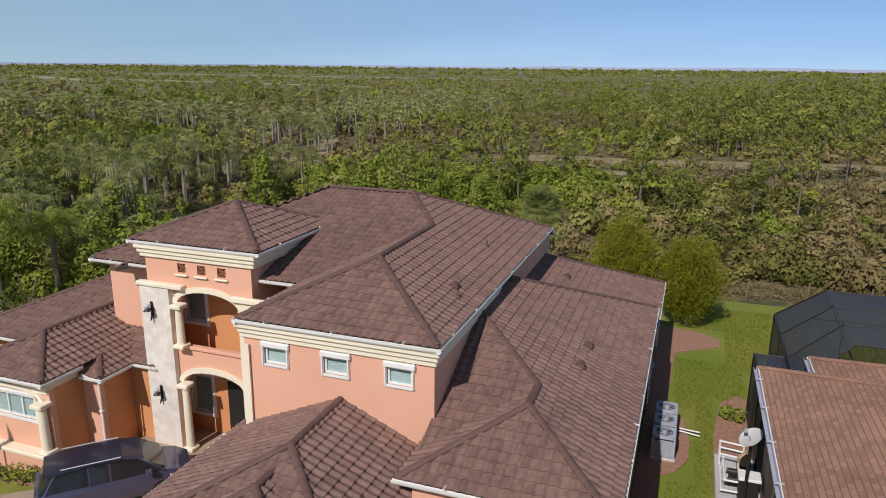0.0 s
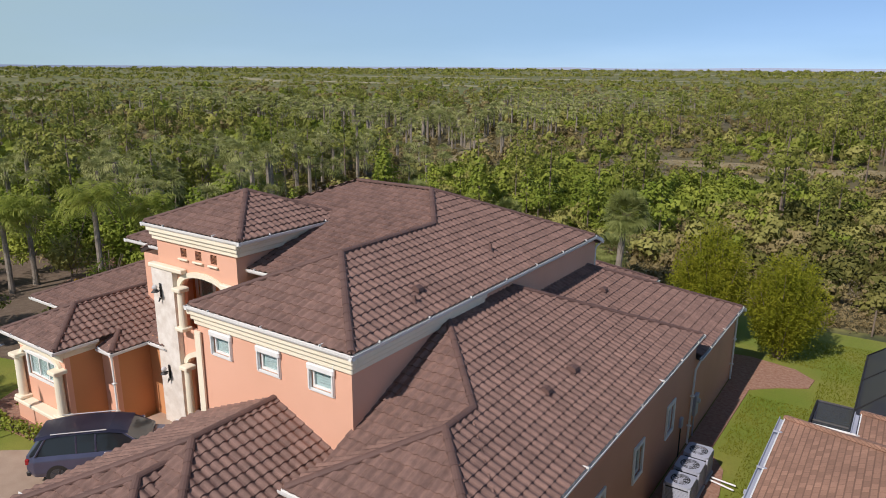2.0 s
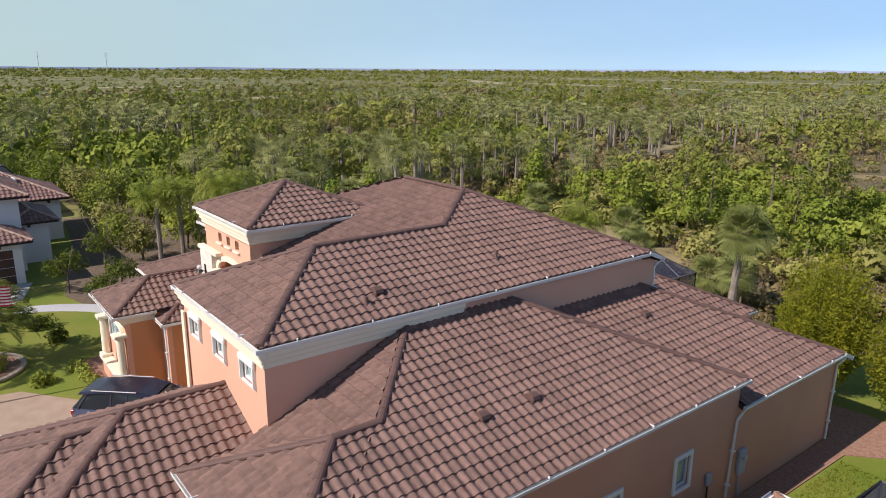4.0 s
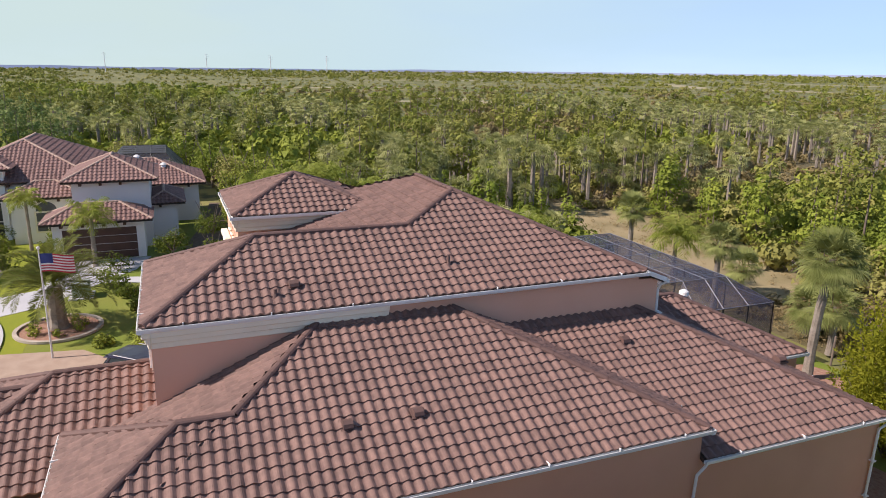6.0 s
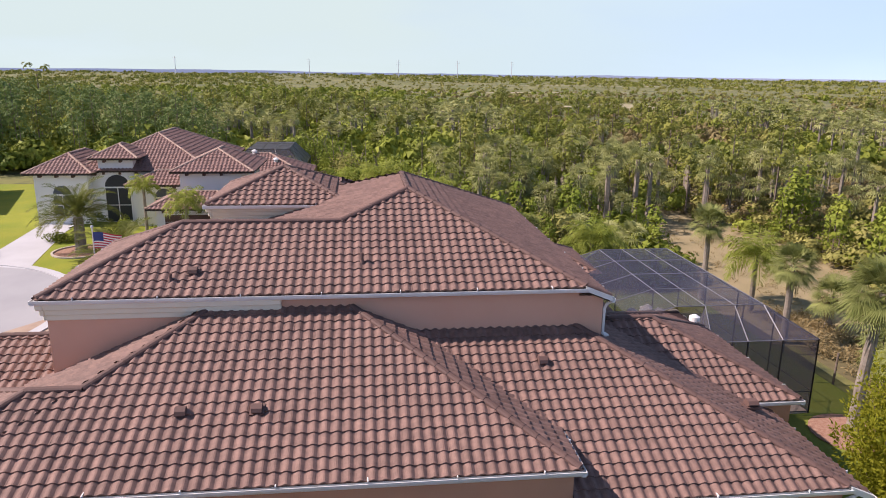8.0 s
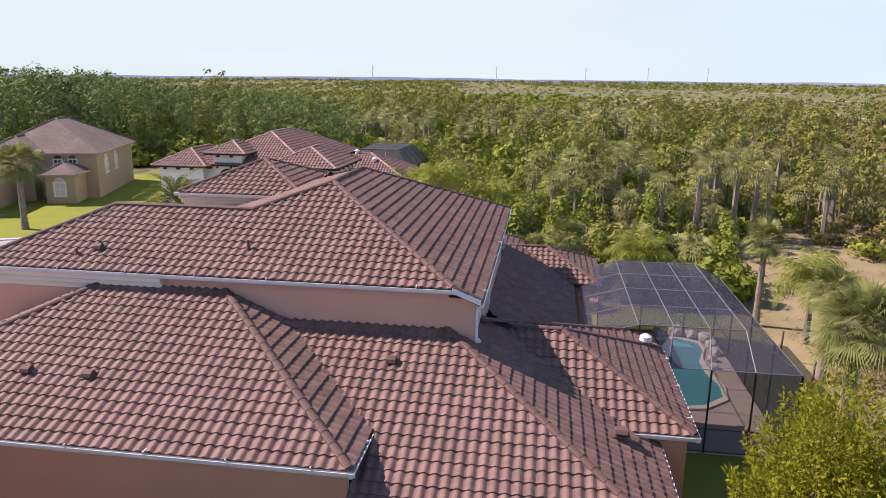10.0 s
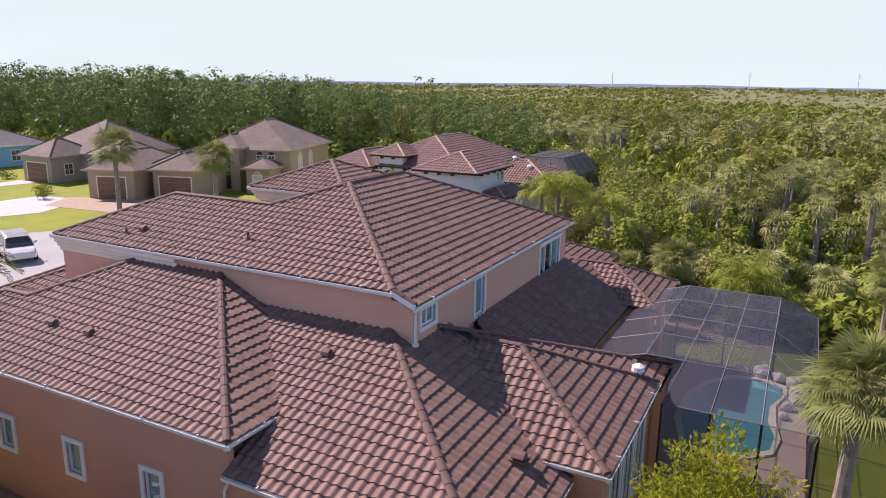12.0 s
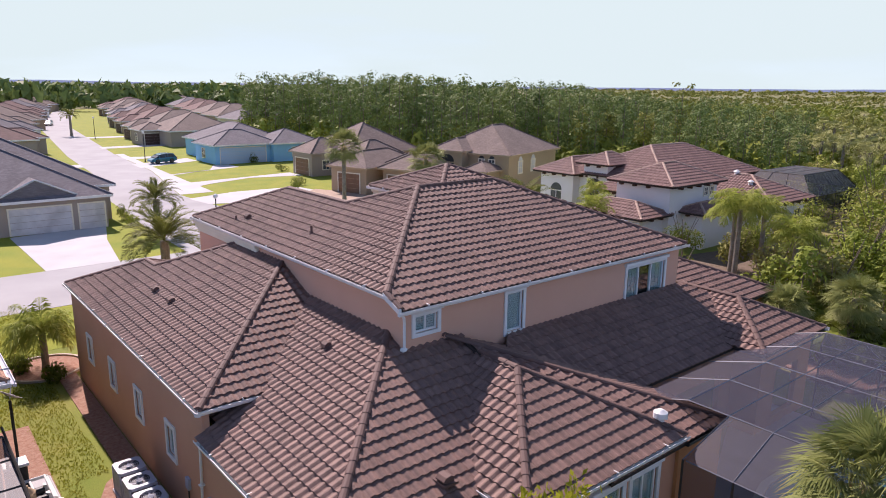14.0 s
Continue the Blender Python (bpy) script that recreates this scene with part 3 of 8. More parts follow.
capline((2.4, -6.08, e_low(2.4, 0)), (-0.05, -3.63, e_low(-0.05, 0)))
hip(house, -0.2, 5.0, -9.9, -4, EL0, PL, "SW", hips="SE SW", ridge=False, gutters="S")
capline((2.4, -7.3, e_low(2.4, 0)), (2.4, -6.08, e_low(2.4, 0)))
hip(house, -6.3, 0.6, -13.8, -4, 3.3, 0.43, "SEW", hips="SE SW", gutters="W", keep=(-7, 1, -14, -7.3))
hip(house, -5.6, -0.3, -14.4, -8, 3.3, 0.43, "SEW", hips="SE SW", gutters="SEW", keep=(-7, 1, -15, -11.0))
# rear slope with a lower north eave
e_rear = lambda x, y: 3.4 + (5.05 - x) * PL
n_rear = lambda x, y: 3.4 + (11.7 - y) * PL
tiled_face(house, slope(e_rear, (5.05, 5.1), (5.05, 11.7), (-0.2, 6.45), (-0.2, 5.1)))
tiled_face(house, slope(e_rear, (5.05, 1.0), (5.05, 5.1), (-0.12, 5.1), (-0.12, 1.0)), keep=(-0.12, 4.5, 0.5, 5.1))
tiled_face(house, slope(n_rear, (5.05, 12.25), (-2.2, 12.25), (-2.2, 6.45), (-0.2, 6.45), (5.05, 11.7)))
gutter(house, "E", 5.1, 11.75, 5.05, 3.4); gutter(house, "N", 0.9, 5.18, 12.25, n_rear(0, 12.25))
rake_trim((5.09, 11.7, 3.4), (5.09, 12.3, n_rear(0, 12.3)))
capline((5.05, 11.7, 3.4), (-0.15, 6.5, e_rear(-0.15, 0)))
# kitchen bump
bx0, bx1, by1, bap = -5.15, 0.88, 13.15, (-2.135, 9.75, 5.06)
b_e = lambda x, y: 3.52 + (bx1 - x) * (bap[2] - 3.52) / (bx1 - bap[0])
b_w = lambda x, y: 3.52 + (x - bx0) * (bap[2] - 3.52) / (bap[0] - bx0)
b_n = lambda x, y: 3.52 + (by1 - y) * (bap[2] - 3.52) / (by1 - bap[1])
tiled_face(house, slope(b_e, (bx1, 6.6), (bx1, by1), bap[:2], (bap[0], 6.6)))
tiled_face(house, slope(b_n, (bx1, by1), (bx0, by1), bap[:2]))
tiled_face(house, slope(b_w, (bx0, by1), (bx0, 7.32), (bap[0], 7.32), bap[:2]))
for q in (bx0, bx1):
    capline((q, by1, 3.52), bap)
capline(bap, (bap[0], 7.3, bap[2]))
gutter(house, "E", 11.6, by1 + 0.13, bx1, 3.52); gutter(house, "N", bx0 - 0.05, bx1 + 0.13, by1, 3.52)
hip(house, -7.3, 4.2, 1.0, 13.15, 3.3, 0.37, "NW", gutters="", keep=(-8, -2.0, 7.32, 14))
gutter(house, "N", -7.4, -5.2, 13.15, 3.3, M_BRONZE)
hip(house, -17.0, -1.0, 3.0, 10.45, 3.4, 0.48, "N", gutters="", keep=(-17, -3, 7.32, 11))
hip(house, -17.3, -12.5, 3.0, 11.7, 3.5, 0.44, "ENW", gutters="W")
hip(house, -17.5, -13.7, -8.2, 1.6, 3.62, 0.45, "SEW", gutters="SW")
gutter(house, "E", -8.33, -6.6, -13.7, 3.62)
EL = 3.62 - 0.85 * 0.45
hip(house, -16.6, -12.85, -6.6, 0, EL, 0.45, "SE", hips="", ridge=False, gutters="SE", keep=(-13.72, -12.7, -6.8, -5.0))
ridge_caps(house, (-12.85, -6.6, EL + 0.04), (-13.7, -5.75, 3.66))
tiled_face(house, [(-12.85, -5.1, EL), (-12.85, -1.0, EL), (-13.72, -1.0, 3.625), (-13.72, -5.1, 3.625)])
tiled_face(house, [(-12.85, -5.1, EL), (-11.8, -5.1, EL), (-11.8, -1.6, EL + 3.5 * 0.45), (-16.2, -1.6, EL + 3.5 * 0.45)])
gutter(house, "S", -12.85, -11.7, -5.1, EL)
hip(house, -21.0, -9.5, -5.4, 8, 3.5, 0.40, "SWN", hips="SW NW", ridge=False, gutters="", keep=(-22, -15.3, -6, 9))
gutter(house, "S", -21.1, -17.4, -5.4, 3.5)
bm = bmesh.new(); box(bm, -14.1, -13.72, -8.1, -6.6, 3.40, 3.50); part("soffit", bm, M_CREAM, house)
# upper roofs: the south slope of the main body is flatter, its north and west eaves are lower
xm, ys, yk = -2.95, -4.85, -0.15
u_e = lambda x, y: EU + (0.1 - x) * PU
u_n = lambda x, y: EU + (6.75 - y) * PU
u_s = lambda x, y: EU + (y + 4.43) * 0.31
u_w = lambda x, y: 6.55 + (x + 13.82) * PU
top_e, top_w = (-4.62, 2.03), (-8.3, 2.03)
tiled_face(house, slope(u_e, (0.1, yk), (0.1, 6.75), top_e, (xm, yk)))
tiled_face(house, slope(u_e, (0.1, -7.9), (0.1, yk), (xm, yk), (xm, ys)))
tiled_face(house, slope(lambda x, y: EU + (y + 7.9) * PU, (-6.0, -7.9), (0.1, -7.9), (xm, ys)))
tiled_face(house, slope(lambda x, y: EU + (x + 6.0) * PU, (-6.0, -4.43), (-6.0, -7.9), (xm, ys), (xm, yk)))
tiled_face(house, slope(u_s, (-13.1, -4.43), (-6.0, -4.43), (xm, yk), top_e, top_w))
tiled_face(house, slope(u_n, (0.1, 7.46), (-13.82, 7.46), top_w, top_e, (0.1, 6.75)))
tiled_face(house, slope(u_w, (-13.82, 7.46), (-13.82, -4.43), (-13.1, -4.43), top_w))
zr, zt, zn = u_e(xm, 0), u_e(*top_e), u_n(0, 7.46)
gutter(house, "E", -8.03, 6.8, 0.1, EU); gutter(house, "S", -6.13, 0.23, -7.9, EU); gutter(house, "W", -8.03, -4.4, -6.0, EU)
gutter(house, "N", -13.95, 0.23, 7.46, zn); gutter(house, "S", -13.1, -6.0, -4.43, EU)
rake_trim((0.14, 6.72, EU), (0.14, 7.5, zn)); rake_trim((-13.8, 7.5, zn), (-13.8, 6.9, zn))
for a, b in (((0.1, -7.9, EU), (xm, ys, zr)), ((-6.0, -7.9, EU), (xm, ys, zr)), ((xm, ys, zr), (xm, yk, zr)), ((xm, yk, zr), (*top_e, zt)),
             ((0.1, 6.75, EU), (*top_e, zt)), ((0.1, 7.46, zn), (0.1, 6.75, EU)), ((-13.82, 7.46, zn), (*top_w, zt)), ((*top_e, zt), (*top_w, zt))):
    capline(a, b)
hip(house, -15.3, -5, -4.0, 3.4, 6.7, 0.405, "SW", gutters="SW", ridge=False, keep=(-16, -11, -5, 4))
hip(house, -12.35, -7.2, -5.05, 0.05, 7.95, 0.405, "SENW", gutters="SENW")

def cornice(parent, x0, x1, y0, y1, z, sides, material=M_CREAM, y_end=None):
    """Stepped moulding under the eaves, round the sides named."""
    for d, a, b in ((0.07, -0.62, -0.46), (0.13, -0.46, -0.30), (0.20, -0.30, -0.14)):
        bm = bmesh.new()
        if "S" in sides:
            box(bm, x0 - d, x1 + d, y0 - d, y0, z + a, z + b, 0.02)
        if "E" in sides:
            box(bm, x1, x1 + d, y0 - (d if "S" not in sides else 0), y_end if y_end is not None else y1, z + a, z + b, 0.02)
        if "W" in sides:
            box(bm, x0 - d, x0, y0, y1, z + a, z + b, 0.02)
        part("cornice_step", bm, material, parent)
cornice(house, -5.95, -0.05, -7.74, -4.2, EU, "SEW", y_end=-1.7)
cornice(house, -12.05, -7.5, -4.92, -0.3, 7.95, "SEW")
cornice(house, -17.1, -14.0, -7.8, -5, 3.62, "SE", y_end=-6.6)

WIN_E = [(-7.05, 1.63, 2.58, 0.62), (-3.85, 1.63, 2.58, 0.62), (-0.75, 1.63, 2.58, 0.62), (2.38, 1.63, 2.58, 0.62)]
wall("wall_east", "x", 4.7, -9.7, 5.1, -0.1, 4.17, 0.2, [(y - w / 2, y + w / 2, a, b) for y, a, b, w in WIN_E], M_PEACH_SHADE, house)
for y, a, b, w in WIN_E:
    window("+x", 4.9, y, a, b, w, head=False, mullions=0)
wall("wall_east_rear", "x", 4.7, 5.1, 11.7, -0.1, 3.38, 0.2, [], M_PEACH_SHADE, house)
wall("wall_north_rear", "y", 11.5, 0.75, 4.7, -0.1, 3.3, 0.2, [], M_PEACH_SHADE, house)
wall("wall_bump_east", "x", 0.55, 11.5, 13.0, -0.1, 3.48, 0.2, [], M_PEACH_SHADE, house)
BW = [(-0.6, 0.7, 2.9, 1.1), (-2.1, 0.7, 2.9, 1.1), (-3.6, 0.7, 2.9, 1.1)]
wall("wall_bump_north", "y", 12.8, -5.0, 0.55, -0.1, 3.48, 0.2, [(c - w / 2, c + w / 2, a, b) for c, a, b, w in BW], M_PEACH_SHADE, house)
for c, a, b, w in BW:
    window("+y", 13.0, c, a, b, w)
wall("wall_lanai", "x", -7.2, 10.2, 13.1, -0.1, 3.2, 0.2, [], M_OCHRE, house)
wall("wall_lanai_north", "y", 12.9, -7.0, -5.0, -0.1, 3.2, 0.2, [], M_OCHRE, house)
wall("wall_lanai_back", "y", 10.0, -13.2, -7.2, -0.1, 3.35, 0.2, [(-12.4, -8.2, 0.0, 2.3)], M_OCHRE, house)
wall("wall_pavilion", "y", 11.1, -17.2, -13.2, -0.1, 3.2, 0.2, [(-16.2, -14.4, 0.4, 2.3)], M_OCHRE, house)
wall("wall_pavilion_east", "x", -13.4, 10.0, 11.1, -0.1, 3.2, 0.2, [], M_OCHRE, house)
wall("wall_front_south", "y", -9.7, 0.1, 4.7, -0.1, 4.15, 0.2, [], M_PEACH, house)
wall("wall_garage_west", "x", -5.7, -13.4, -7.6, -0.1, 3.25, 0.2, [], M_PEACH, house)
wall("wall_garage_south", "y", -13.4, -5.5, -0.1, -0.1, 3.2, 0.2, [], M_PEACH, house)
wall("wall_garage_east", "x", -0.1, -13.4, -9.7, -0.1, 3.2, 0.2, [], M_PEACH, house)
wall("wall_garage_bay_west", "x", -5.3, -14.0, -13.4, -0.1, 3.2, 0.2, [], M_PEACH, house)
wall("wall_garage_bay_south", "y", -14.0, -5.1, -0.8, -0.1, 3.2, 0.2, [], M_PEACH, house)
wall("wall_garage_bay_east", "x", -0.8, -14.0, -13.4, -0.1, 3.2, 0.2, [], M_PEACH, house)
# upper storey
wall("wall_upper_east", "x", -0.25, -7.54, 6.6, 2.5, EU - 0.05, 0.2, [], M_PEACH, house)
wall("wall_upper_east", "x", -0.25, 6.6, 7.12, 2.5, 6.55, 0.2, [], M_PEACH, house)
FW = [(-4.9, 5.52, 6.02, 0.74), (-2.97, 5.52, 6.02, 0.74), (-1.05, 5.52, 6.02, 0.74)]
wall("wall_upper_south", "y", -7.74, -5.95, -0.05, 0.0, EU - 0.05, 0.2, [(c - w / 2, c + w / 2, a, b) for c, a, b, w in FW], M_PEACH, house)
for c, a, b, w in FW:
    win = window("-y", -7.74, c, a, b, w, mullions=0, head=False, trim=0.07)
    bm = bmesh.new()
    box(bm, c - 0.46, c + 0.48, -7.85, -7.745, 6.04, 6.22, 0.03)
    part("shutter_box", bm, M_WHITE, win)
    for u in (c - w / 2 - 0.035, c + w / 2 + 0.035):
        bm = bmesh.new(); box(bm, u - 0.025, u + 0.025, -7.83, -7.77, a - 0.02, 6.04, 0.008)
        part("guide_rail", bm, M_WHITE, win)
    bm = bmesh.new(); cyl(bm, (c + 0.44, -7.80, 6.22), (c + 0.44, -7.80, 6.33), 0.02, seg=8)
    part("conduit", bm, M_WHITE, win)
wall("wall_upper_west", "x", -5.95, -7.58, -4.0, 0.0, EU - 0.05, 0.2, [], M_PEACH, house)
RW = [(-0.87, 5.72, 6.24, 0.82, 1), (-4.43, 4.95, 6.24, 0.72, 0), (-11.45, 4.62, 6.05, 2.4, 2)]
wall("wall_upper_north", "y", 7.12, -13.4, -0.05, 2.5, 6.5, 0.2, [(c - w / 2, c + w / 2, a, b) for c, a, b, w, k in RW], M_PEACH, house)
for c, a, b, w, k in RW:
    window("+y", 7.32, c, a, b, w, mullions=k, blinds="curtains" if k > 1 else True, trim=0.11)
wall("wall_upper_far_west", "x", -13.6, -3.5, 7.32, 0.0, 6.5, 0.2, [], M_PEACH, house)
wall("wall_upper_south_west", "y", -3.6, -14.95, -11.95, 0.0, 6.65, 0.2, [], M_PEACH, house)
wall("wall_upper_west_end", "x", -14.95, -3.4, 3.0, 0.0, 6.65, 0.2, [], M_PEACH, house)
# entry tower
wall("wall_tower_east", "x", -7.8, -4.7, -0.3, 0.0, 7.9, 0.2, [], M_PEACH, house)
wall("wall_tower_west", "x", -11.95, -4.7, -0.3, 0.0, 7.9, 0.2, [], M_PEACH, house)
wall("wall_tower_north", "y", -0.5, -11.75, -7.8, 5.0, 7.9, 0.2, [], M_PEACH, house)
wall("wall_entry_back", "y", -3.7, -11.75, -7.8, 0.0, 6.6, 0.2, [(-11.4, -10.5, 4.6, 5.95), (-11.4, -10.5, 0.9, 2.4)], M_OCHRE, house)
window("-y", -3.7, -10.95, 4.6, 5.95, 0.9, head=False, mullions=0)
window("-y", -3.7, -10.95, 0.9, 2.4, 0.9, head=False, mullions=0)
bm = bmesh.new(); box(bm, -11.75, -7.8, -4.7, -2.3, 3.05, 3.25)
part("balcony_floor", bm, M_CREAM, house)
bm = bmesh.new(); box(bm, -11.75, -7.8, -4.7, -2.3, 6.62, 6.75)
part("porch_ceiling", bm, M_PEACH, house)
bm = bmesh.new(); box(bm, -12.9, -7.0, -6.2, -2.3, -0.1, 0.12, 0.03)
part("entry_step", bm, M_PAVER, house)
# tower front with two arched openings
def arched_wall(x0, x1, z0, z1, y0, y1, arches, material, parent):
    """A front wall cut by arches (left, right, sill, spring, rise)."""
    bm = bmesh.new()
    L, R = arches[0][0], arches[0][1]
    box(bm, x0, L, y0, y1, z0, z1); box(bm, R, x1, y0, y1, z0, z1)
    zs = z0
    n = 14
    for l, r, sill, spring, rise in arches:
        if sill > zs:
            box(bm, L, R, y0, y1, zs, sill)
        top = spring + rise + 0.05
        for i in range(n):
            xa, xb = l + (r - l) * i / n, l + (r - l) * (i + 1) / n
            h = lambda x: spring + rise * math.sqrt(max(0, 1 - ((x - (l + r) / 2) / ((r - l) / 2)) ** 2))
            vs = [bm.verts.new(p) for p in ((xa, y0, h(xa)), (xb, y0, h(xb)), (xb, y0, top), (xa, y0, top), (xa, y1, h(xa)), (xb, y1, h(xb)), (xb, y1, top), (xa, y1, top))]
            for f in ((0, 1, 2, 3), (5, 4, 7, 6), (1, 0, 4, 5), (3, 2, 6, 7)):
                bm.faces.new([vs[k] for k in f])
        zs = top
    box(bm, L, R, y0, y1, zs, z1)
    return part("wall_tower_front", bm, material, parent)
def arch_trim(l, r, spring, rise, y, parent, wdt=0.2, proud=0.07):
    bm = bmesh.new()
    n = 18
    ring_ = []
    for i in range(n + 1):
        t = math.pi * (1 - i / n)
        c, s = math.cos(t), math.sin(t)
        cx, hw = (l + r) / 2, (r - l) / 2
        ring_.append([bm.verts.new((cx + (hw + o) * c, y - d, spring + (rise + o) * s)) for o, d in ((0, 0), (0, proud), (wdt, proud), (wdt, 0))])
    for a, b in zip(ring_, ring_[1:]):
        for k in range(4):
            bm.faces.new((a[k], a[(k + 1) % 4], b[(k + 1) % 4], b[k]))
    bm.faces.new(ring_[0]); bm.faces.new(ring_[-1][::-1])
    part("arch_trim", bm, M_CREAM, parent)
arched_wall(-11.95, -7.6, -0.1, 6.72, -4.9, -4.7, [(-10.7, -8.15, 0.1, 2.75, 0.5), (-10.7, -8.15, 4.15, 5.75, 0.5)], M_PEACH, house)
HOLES = [-10.42, -9.6, -8.78]
wall("wall_tower_frieze", "y", -4.9, -11.95, -7.6, 6.72, 7.9, 0.2, [(x - 0.17, x + 0.17, 6.86, 7.2) for x in HOLES], M_PEACH, house)
for x in HOLES:
    g = thing("grille", "brown cross-barred grille in a small square opening", "grille", "tower grilles")
    bm = bmesh.new()
    for s in (1, -1):
        for o in (-0.12, 0, 0.12):
            a, b = Vector((x - 0.16 + o, -4.84, 7.03 - s * 0.16)), Vector((x + 0.16 + o, -4.84, 7.03 + s * 0.16))
            a.x, b.x = max(a.x, x - 0.17), min(b.x, x + 0.17)
            cyl(bm, a, b, 0.022, seg=5)
    part("bars", bm, mat("brown_iron", (0.30, 0.13, 0.07), rough=0.7) if "brown_iron" not in bpy.data.materials else bpy.data.materials["brown_iron"], g)
    bm = bmesh.new(); box(bm, x - 0.26, x + 0.26, -5.0, -4.905, 6.76, 6.83, 0.02)
    part("sill", bm, M_CREAM, g)
for z, r in ((2.75, 0.5), (5.75, 0.5)):
    arch_trim(-10.7, -8.15, z, r, -4.905, house)
def column(x, y, z0, z1, parent, r=0.15):
    bm = bmesh.new(); cyl(bm, (x, y, z0 + 0.14), (x, y, z1 - 0.16), r, r * 0.86, 16)
    part("column_shaft", bm, M_CREAM, parent)
    bm = bmesh.new(); box(bm, x - r * 1.5, x + r * 1.5, y - r * 1.5, y + r * 1.5, z0, z0 + 0.14, 0.03)
    part("column_base", bm, M_CREAM, parent)
    bm = bmesh.new(); box(bm, x - r * 1.5, x + r * 1.5, y - r * 1.5, y + r * 1.5, z1 - 0.16, z1, 0.03)
    part("column_capital", bm, M_CREAM, parent)
column(-10.55, -5.08, 0.12, 2.78, house)
column(-10.55, -5.08, 4.15, 5.78, house)
bm = bmesh.new(); box(bm, -12.15, -10.9, -5.12, -4.905, -0.1, 6.3)
part("stone_pilaster", bm, M_STONE, house, "white rough stone pilaster")
bm = bmesh.new(); box(bm, -12.25, -10.3, -5.18, -4.907, 6.3, 6.46, 0.03)
part("pilaster_cap", bm, M_CREAM, house)
bm = bmesh.new(); box(bm, -8.15, -7.55, -5.0, -4.905, 0.1, 6.1)
part("entry_pilaster", bm, M_CREAM, house)
bm = bmesh.new(); box(bm, -8.35, -7.0, -5.1, -4.907, 6.1, 6.3, 0.03)
part("entry_band", bm, M_CREAM, house)
bm = bmesh.new(); box(bm, -10.6, -8.1, -4.98, -4.9, 4.05, 4.18, 0.02)
part("balcony_rail_cap", bm, M_PEACH, house)
bm = bmesh.new(); box(bm, -6.0, -5.75, -7.84, -7.785, 0.0, 6.05)
part("corner_board", bm, M_CREAM, house)
bm = bmesh.new(); box(bm, -9.75, -8.75, -3.78, -3.705, 0.12, 2.4)
part("front_door", bm, M_DARK, house, "dark front door")
def sconce(x, y, z):
    s = thing("wall_lantern", "black iron wall lantern with a clear glass globe", "lamp", "entry lanterns")
    bm = bmesh.new(); box(bm, x - 0.06, x + 0.06, y - 0.03, y, z - 0.35, z + 0.2, 0.02); cyl(bm, (x, y - 0.02, z - 0.1), (x, y - 0.26, z + 0.06), 0.02, seg=6)
    cyl(bm, (x, y - 0.05, z - 0.35), (x, y - 0.14, z - 0.5), 0.05, 0.01, seg=6)
    part("bracket", bm, M_DARK, s)
    bm = bmesh.new(); bmesh.ops.create_uvsphere(bm, u_segments=12, v_segments=8, radius=0.10, matrix=pose(x, y - 0.24, z + 0.10))
    part("globe", bm, M_ALU, s)
    bm = bmesh.new(); cyl(bm, (x, y - 0.24, z - 0.08), (x, y - 0.24, z + 0.02), 0.14, 0.06, 12)
    part("shade", bm, M_DARK, s)
sconce(-11.65, -5.13, 5.55)
sconce(-11.6, -5.13, 2.35)
# west wing with a columned bay
wall("wall_wing_south", "y", -7.8, -17.2, -13.9, -0.1, 3.5, 0.2, [(-16.6, -14.6, 1.9, 2.75)], M_PEACH, house)
window("-y", -7.8, -15.6, 1.9, 2.75, 2.0, mullions=2, trim=0.1)
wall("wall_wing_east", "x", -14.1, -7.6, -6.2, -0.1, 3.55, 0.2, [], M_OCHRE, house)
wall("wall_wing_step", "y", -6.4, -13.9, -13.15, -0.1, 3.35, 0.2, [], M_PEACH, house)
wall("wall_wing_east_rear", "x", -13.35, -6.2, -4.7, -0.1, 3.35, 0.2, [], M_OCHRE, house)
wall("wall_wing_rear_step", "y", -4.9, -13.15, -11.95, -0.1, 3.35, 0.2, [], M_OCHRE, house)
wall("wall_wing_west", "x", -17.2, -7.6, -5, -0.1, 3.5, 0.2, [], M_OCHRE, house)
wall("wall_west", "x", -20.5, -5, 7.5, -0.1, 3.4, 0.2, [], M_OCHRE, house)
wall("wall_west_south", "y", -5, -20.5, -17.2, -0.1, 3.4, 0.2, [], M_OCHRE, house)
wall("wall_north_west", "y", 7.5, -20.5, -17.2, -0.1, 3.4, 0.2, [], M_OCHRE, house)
for x in (-17.0, -14.1):
    column(x, -8.0, 0.85, 2.75, house, 0.17)
arch_trim(-16.85, -14.25, 2.72, 0.32, -7.81, house, 0.16, 0.12)
bm = bmesh.new(); box(bm, -17.35, -13.8, -8.25, -7.8, 0.7, 0.85, 0.03)
part("bay_sill", bm, M_CREAM, house)
bm = bmesh.new(); box(bm, -17.25, -13.9, -8.15, -7.8, -0.1, 0.7)
part("bay_base", bm, M_PEACH, house)

def downspout(pts, r=0.04):
    d = thing("downspout", "white metal downspout fixed to the wall", "downspout", "downspouts")
    bm = bmesh.new()
    for a, b in zip(pts, pts[1:]):
        cyl(bm, a, b, r, seg=8)
    part("pipe", bm, M_WHITE, d)
    for k in (0.35, 0.75):
        bm = bmesh.new()
        a, b = Vector(pts[-2]), Vector(pts[-1])
        p = a + (b - a) * k
        box(bm, p.x - 0.07, p.x + 0.07, p.y - 0.07, p.y + 0.07, p.z - 0.02, p.z + 0.02)
        part("bracket", bm, M_WHITE, d)
